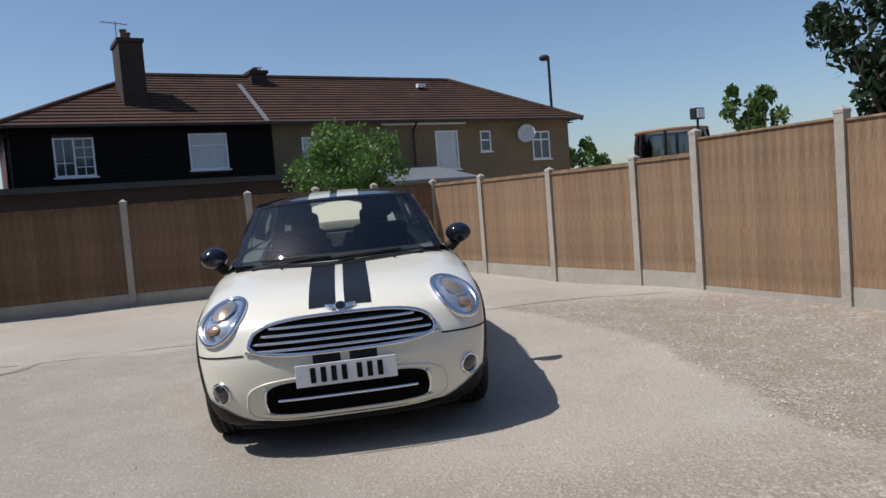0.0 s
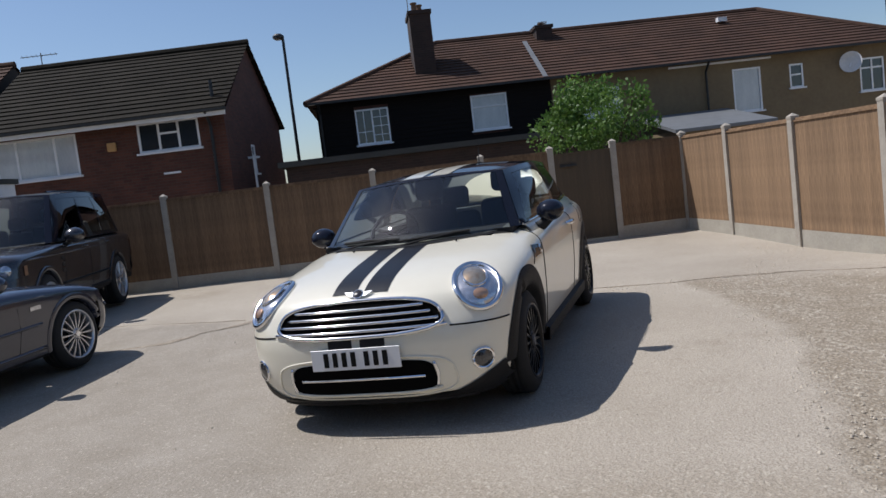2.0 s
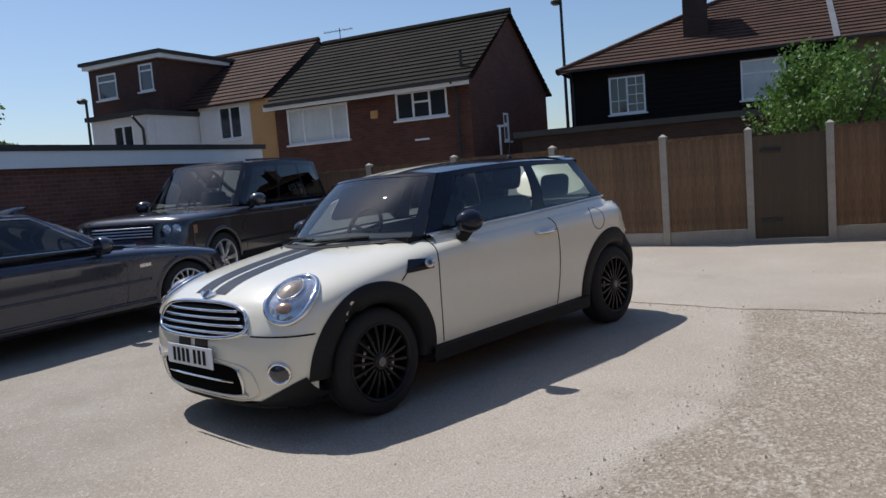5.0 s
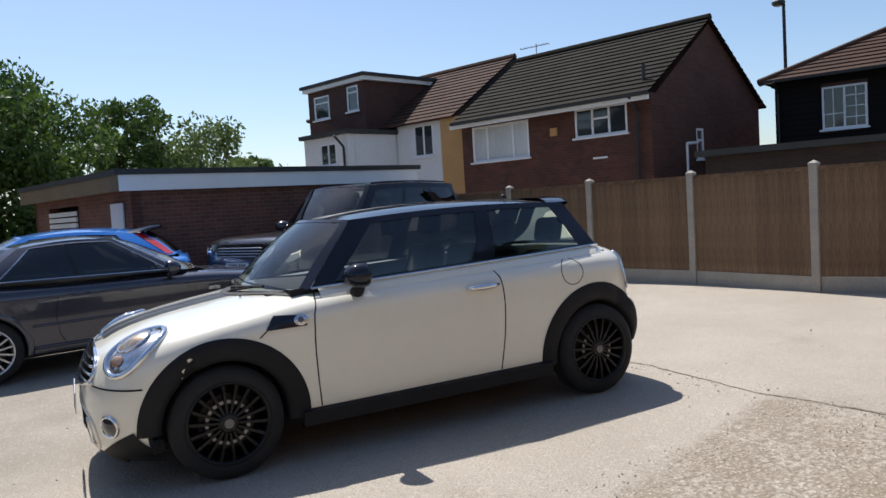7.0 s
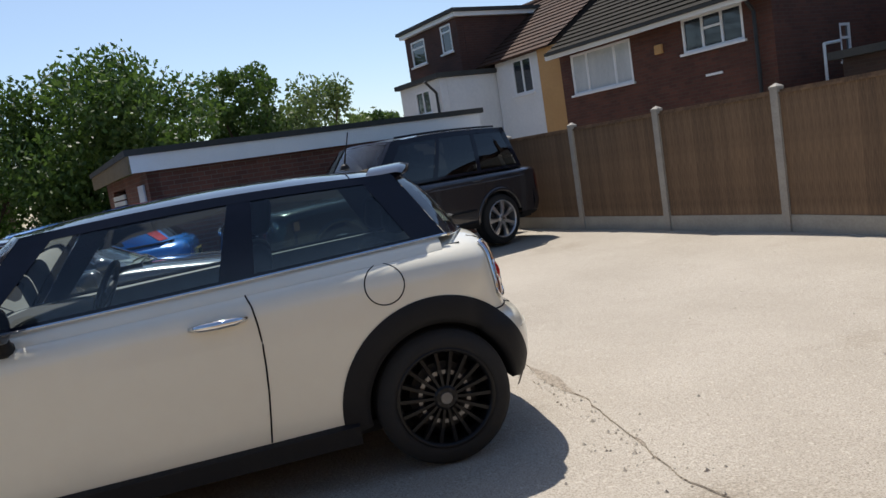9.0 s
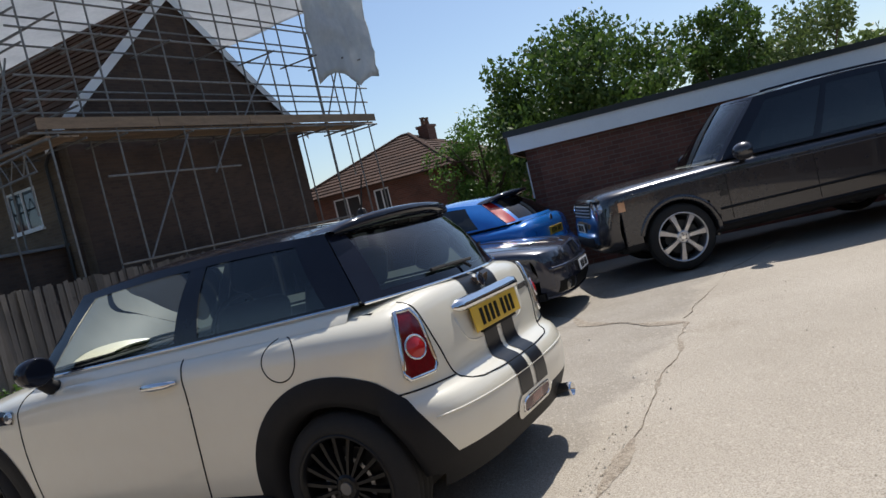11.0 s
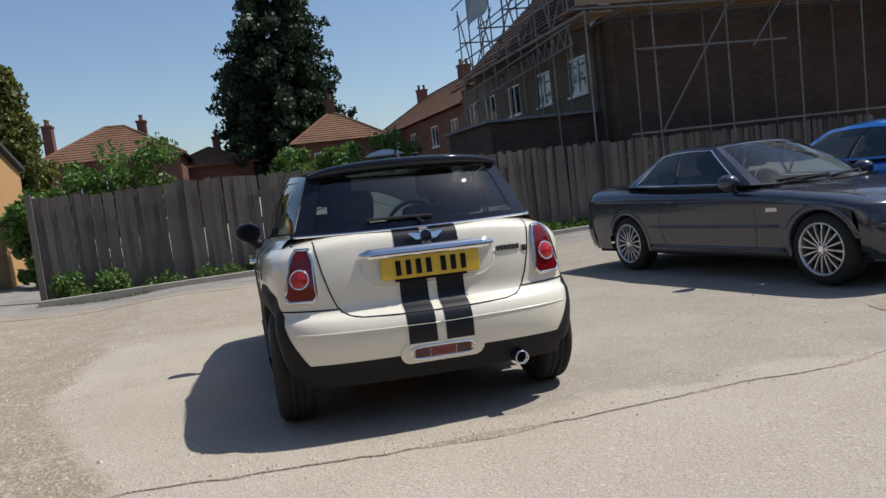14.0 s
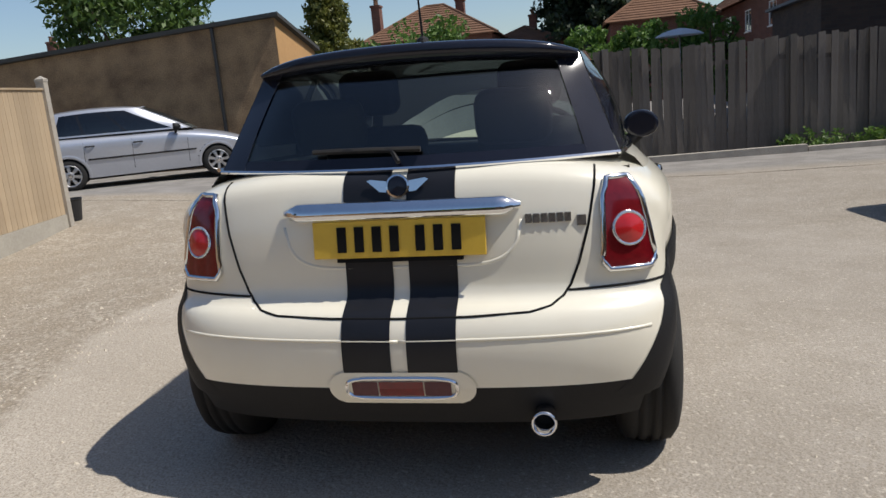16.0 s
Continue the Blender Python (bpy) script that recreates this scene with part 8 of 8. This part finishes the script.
def blue_hatch():
    """Bright blue three-door hot hatch, tail towards the yard."""
    gx, gy, turn = -6.85, -2.42, -1
    m = pose(gx, gy, gz(gx, gy), 0, 0, turn)
    st = [(.72, -1.95, .20, -2.16, .20, 3.2), (.84, -1.97, .32, -2.23, .32, 3.2), (.88, -1.98, .45, -2.24, .46, 3.1), (.895, -1.97, .56, -2.21, .60, 3.0), (.90, -1.9, .64, -2.12, .71, 2.9), (.902, -1.75, .69, -1.95, .79, 2.9), (.905, -1.5, .72, -1.65, .86, 3.1),
          (.908, -1.2, .74, -1.35, .92, 3.4), (.91, -.8, .755, -.95, .98, 3.8), (.912, -.3, .77, -.4, 1.0, 4.4), (.912, .3, .785, .3, 1.01, 4.6), (.91, .9, .80, .9, 1.02, 4.6), (.905, 1.35, .81, 1.4, 1.03, 4.2), (.895, 1.65, .81, 1.75, 1.04, 3.8), (.88, 1.80, .79, 1.98, 1.03, 3.4),
          (.87, 1.83, .73, 2.05, .95, 3.2), (.865, 1.84, .68, 2.07, .80, 3.2), (.868, 1.85, .63, 2.09, .68, 3.2), (.88, 1.86, .57, 2.17, .60, 3.2), (.88, 1.86, .46, 2.18, .47, 3.2), (.85, 1.82, .28, 2.12, .28, 3.2)]
    ax, r = (-1.32, 1.32), .32
    car, sh = car_base("hatchback_car", "bright blue hatchback with tall red tail lamps", m, st, 0.22, ax, r, 1.53, (-0.95, 1.85, 0.72, 0.96), BLUE, 0.35)
    add_wheels(car, 1.54, ax, r, .225, .235, 5, RIM_SILVER, "wide")
    cab = Cabin(dict(wf=.82, wr=.785, yf=-1.0, yfs=-.75, yr=1.98, yrs=1.72, zf=.98, zfs=1.0, zr=1.035, zrs=1.03, belly=.05), dict(wf=.58, wr=.55, yf=-.15, yfs=-.02, yr=1.52, yrs=1.30, zf=1.42, zfs=1.39, zr=1.40, zrs=1.36, belly=.035, arc=.045), 0.035)
    glaze(car, cab, BLUE, 0.05, BLUE, [(0.08, 0.50, 0.02, 0.0), (0.53, 0.84, 0.0, -0.02)], CAR_GLASS, PRIVACY, PRIVACY, 0.05, 0.12, PRIVACY_TRIM)
    seats(car, ((0.2, (-0.36, 0.36), 0.62), (1.05, (-0.36, 0.36), 0.5)), 0.5, INTERIOR)
    cockpit(car, -0.36, -0.4, 1.0, -0.62, 0.68, (0.70, -0.85, 0.42, 1.8, 0.98))
    for side, nm in ((1, "left"), (-1, "right")):
        X, D = side * 1.6, (-side, 0, 0)
        bar_on(sh, car, "door_gap", [(X, y, z) for y, z in ((-.72, .98), (-.74, .7), (-.72, .35))], D, PLATE_INK)
        bar_on(sh, car, "door_gap", [(X, y, z) for y, z in ((.60, 1.0), (.68, .8), (.70, .6), (.62, .35))], D, PLATE_INK)
        bar_on(sh, car, "swage_line", [(X, y, .80 + .02 * y) for y in np.linspace(-1.2, 1.6, 30)], D, BLUE, 0.010, -0.001)
        # the tall lamp runs up the pillar beside the rear window
        root = new("tail_lamp")
        root.parent = car
        f0, f1 = (0.0, 0.085) if side > 0 else (0.915, 1.0)
        part("lamp_lens", cab.patch("rear", f0, f1, 0.05, 0.97, 0.012, 5, 12), BRIGHT_RED, root, smooth=True)
        mirror(car, side * .88, -.52, 1.03, side, BLUE)
        root = new("headlamp")
        root.parent = car
        d = Vector((-side * .5, 1, -.2)).normalized()
        sheet_on(sh, car, "lamp_lens", [[Vector((side * x, -1.95, z)) - d * .7 for x in np.linspace(.5, .88, 7)] for z in np.linspace(.62, .76, 4)], d, CLEAR_LENS, 0.004, root)
        bar_on(sh, car, "bumper_gap", [(side * x, 2.8, .665) for x in np.linspace(.4, .86, 10)], (0, -1, 0), PLATE_INK)
        bar_on(sh, car, "boot_gap", [(side * x, 2.8, z) for x, z in ((.66, 1.0), (.64, .85), (.60, .72), (.5, .67), (.3, .66), (0, .66))], (0, -1, 0), PLATE_INK)
    bm = bmesh.new()
    rows = []
    for i in range(25):
        u = -1 + i / 12
        base = cab.ring(cab.t, "rear", (1 - u) / 2)
        k = 1 - abs(u) ** 6
        rows.append([base + Vector((0, -.10, .035 * k + .004)), base + Vector((0, .06, .06 * k + .005)), base + Vector((0, .22 - .06 * u * u, .055 * k)), base + Vector((0, .21 - .06 * u * u, .02)), base + Vector((0, 0, -.02))])
    grid_mesh(bm, rows, flip=True)
    bmesh.ops.recalc_face_normals(bm, faces=bm.faces[:])
    part("roof_spoiler", bm, GLOSS_BLACK, car, "gloss black roof spoiler", smooth=True)
    handles(car, sh, (.45,), .86, BLUE)
    h = sh.hit((0, 2.8, .80), (0, -1, 0))[0]
    plate(car, (0, h.y + .014, .80), 180, PLATE_Y)
    sheet_on(sh, car, "bumper_insert", [[(x, 2.8, z) for x in np.linspace(-.6, .6, 16)] for z in np.linspace(.28, .42, 4)], (0, -1, 0), PLASTIC, 0.005)
    bar_on(sh, car, "bumper_crease", [(x, 2.8, .575) for x in np.linspace(-.86, .86, 40)], (0, -1, 0), BLUE, 0.014, 0.002)
    hb = sh.hit((0, 2.8, .97), (0, -1, 0))
    bm = bmesh.new()
    lathe(bm, [(0, .05), (.007, .045), (.008, 0)], "Y", 18)
    part("badge", bm, CHROME, car).matrix_basis = pose(*(hb[0] + Vector((0, .002, 0))))


def silver_hatch():
    """Older silver five-door car beside the outbuilding."""
    cx, cy = 7.95, -10.13
    turn = math.degrees(math.atan2(-2.30, 1.40))
    m = pose(cx, cy, gz(cx, cy) + 0.01, 0, 0, turn)
    st = [(.66, -1.80, .22, -2.02, .22, 3.2), (.78, -1.82, .32, -2.08, .32, 3.2), (.81, -1.83, .44, -2.08, .45, 3.1), (.82, -1.82, .54, -2.04, .58, 3.0), (.825, -1.75, .60, -1.96, .67, 2.9), (.828, -1.6, .65, -1.80, .75, 2.9), (.832, -1.35, .69, -1.5, .84, 3.2), (.838, -1.0, .72, -1.1, .92, 3.6),
          (.84, -.5, .73, -.6, .97, 4.4), (.842, .2, .74, .2, .98, 4.6), (.842, .9, .75, .9, .99, 4.6), (.838, 1.4, .75, 1.45, 1.0, 4.2), (.83, 1.7, .75, 1.82, 1.0, 3.8), (.82, 1.78, .72, 1.93, .94, 3.4), (.818, 1.8, .66, 1.97, .78, 3.2), (.82, 1.8, .58, 2.02, .62, 3.2), (.82, 1.8, .45, 2.03, .46, 3.2), (.79, 1.76, .27, 1.98, .27, 3.2)]
    ax, r = (-1.335, 1.335), .295
    car, sh = car_base("hatchback_car", "older silver five-door hatchback beside the outbuilding", m, st, 0.22, ax, r, 1.46, (-1.0, 1.75, 0.68, 0.93), SILVER, 0.325)
    add_wheels(car, 1.48, ax, r, .185, .2, 7, RIM_SILVER, "wide")
    cab = Cabin(dict(wf=.72, wr=.70, yf=-1.1, yfs=-.88, yr=1.88, yrs=1.68, zf=.95, zfs=.97, zr=1.0, zrs=.99, belly=.05), dict(wf=.57, wr=.56, yf=-.12, yfs=0.0, yr=1.62, yrs=1.48, zf=1.46, zfs=1.43, zr=1.45, zrs=1.42, belly=.03, arc=.035), 0.03)
    glaze(car, cab, SILVER, 0.04, SILVER, [(0.10, 0.42, 0.12, 0.02), (0.45, 0.72, 0.0, 0.0), (0.74, 0.94, 0.0, -0.03)], CAR_GLASS, DARK_GLASS, DARK_GLASS, 0.05, 0.09, PRIVACY_TRIM)
    seats(car, ((0.1, (-0.36, 0.36), 0.62), (0.95, (-0.36, 0.36), 0.55)), 0.5, INTERIOR)
    cockpit(car, -0.36, -0.5, 0.99, -0.75, 0.64, (0.66, -0.95, 0.42, 1.7, 0.94))
    for side in (-1, 1):
        X, D = side * 1.6, (-side, 0, 0)
        for y in (-.82, .18, 1.02):
            bar_on(sh, car, "door_gap", [(X, y + .02 * k, .95 - .62 * k) for k in np.linspace(0, 1, 8)], D, PLATE_INK)
        bar_on(sh, car, "rubbing_strip", [(X, y, .56) for y in np.linspace(-.95, .98, 24)], D, PLASTIC, 0.018, 0.003)
        root = new("headlamp")
        root.parent = car
        d = Vector((-side * .5, 1, -.2)).normalized()
        sheet_on(sh, car, "lamp_lens", [[Vector((side * x, -1.9, z)) - d * .7 for x in np.linspace(.42, .82, 7)] for z in np.linspace(.58, .70, 4)], d, CLEAR_LENS, 0.004, root)
        root = new("tail_lamp")
        root.parent = car
        d = Vector((-side * .4, -1, 0)).normalized()
        sheet_on(sh, car, "lamp_lens", [[Vector((side * x, 2.0, z)) - d * .7 for x in np.linspace(.66, .83, 5)] for z in np.linspace(.66, .95, 5)], d, RED_LENS, 0.006, root)
        mirror(car, side * .80, -.62, .99, side, PLASTIC, 0.9)
        bar_on(sh, car, "bumper_strip", [(side * x, -2.6, .47) for x in np.linspace(.0, .80, 20)], (0, 1, 0), PLASTIC, 0.014, 0.003)
    handles(car, sh, (.08, .92), .80, PLASTIC)
    h = sh.hit((0, -2.6, .42), (0, 1, 0))[0]
    plate(car, (0, h.y - .012, .42), 0, PLATE_W)


coupe()
estate_suv()
blue_hatch()
silver_hatch()

# ---- small things beyond the fences ----


def trampoline():
    """A garden trampoline whose net shows over the fence."""
    x, y = 7.28, 10.16
    root = thing("trampoline", "garden trampoline with dark net and striped rim", "trampoline", pose(x, y, -0.28))
    R, z0, z1 = 0.8, 0.8, 2.62
    for i in range(8):
        a = i * math.pi / 4 + 0.2
        p = Vector((R * math.cos(a), R * math.sin(a), 0))
        bm = bmesh.new()
        sweep(bm, [p, p + Vector((0, 0, z1 - 0.3)), p * 0.94 + Vector((0, 0, z1))], 0.035, 8)
        part("pole", bm, PLASTIC, root)
    for name, z, r, m in (("top_rim", z1, 0.035, TRAMPOLINE_RIM), ("pad_rim", z0, 0.07, TRAMPOLINE_RIM)):
        bm = bmesh.new()
        sweep(bm, [(R * 0.95 * math.cos(i * math.pi / 20), R * 0.95 * math.sin(i * math.pi / 20), z) for i in range(40)], r, 8, True)
        part(name, bm, m, root)
    bm = bmesh.new()
    lathe(bm, [(z0, R * 0.93), (1.7, R * 0.97), (2.4, R * 0.98), (z1, R * 0.94)], "Z", 40)
    part("net", bm, NET_MESH, root, "dark see-through netting", smooth=True)
    bm = bmesh.new()
    lathe(bm, [(z0, 0.0), (z0, R * 0.93)], "Z", 40)
    part("mat", bm, PLASTIC, root)


TRAMPOLINE_RIM = mat("rim_padding", (0.34, 0.14, 0.06), 0.6, 0, (0.06, 0.10, 0.05), 1.5)
NET_MESH = glass_mat("netting", (0.30, 0.32, 0.34))
trampoline()


def flood_light():
    root = thing("flood_light", "small black flood light on the fence top", "flood light", pose(4.12, 2.38, gz(4.12, 2.38) + 1.82, 0, 0, 25))
    bm = bmesh.new()
    tube(bm, (0, 0, -0.25), (0, 0, 0.16), 0.014, 0.014, 8)
    part("bracket", bm, PIPE, root)
    part("housing", bevelled(-0.08, 0.08, -0.045, 0.045, 0.14, 0.27, 0.012), PIPE, root)
    part("lens", bevelled(-0.062, 0.062, -0.054, -0.046, 0.155, 0.255, 0.002, 1), UPVC, root, "pale glass lens")


flood_light()


def parasol():
    root = thing("parasol", "pale grey garden parasol behind the timber fence", "parasol", pose(-2.9, -14.05, -0.44))
    bm = bmesh.new()
    tube(bm, (0, 0, 0), (0, 0, 2.5), 0.025, 0.02, 8)
    part("pole", bm, GALV, root)
    bm = bmesh.new()
    lathe(bm, [(2.36, 0.52), (2.38, 0.52), (2.46, 0.36), (2.51, 0.16), (2.53, 0.0), (2.51, 0.0), (2.44, 0.34), (2.36, 0.50)], "Z", 8)
    part("canopy", bm, PARASOL, root)


PARASOL = mat("parasol_cloth", (0.42, 0.46, 0.52), 0.8, 0, (0.34, 0.38, 0.44), 4)
parasol()
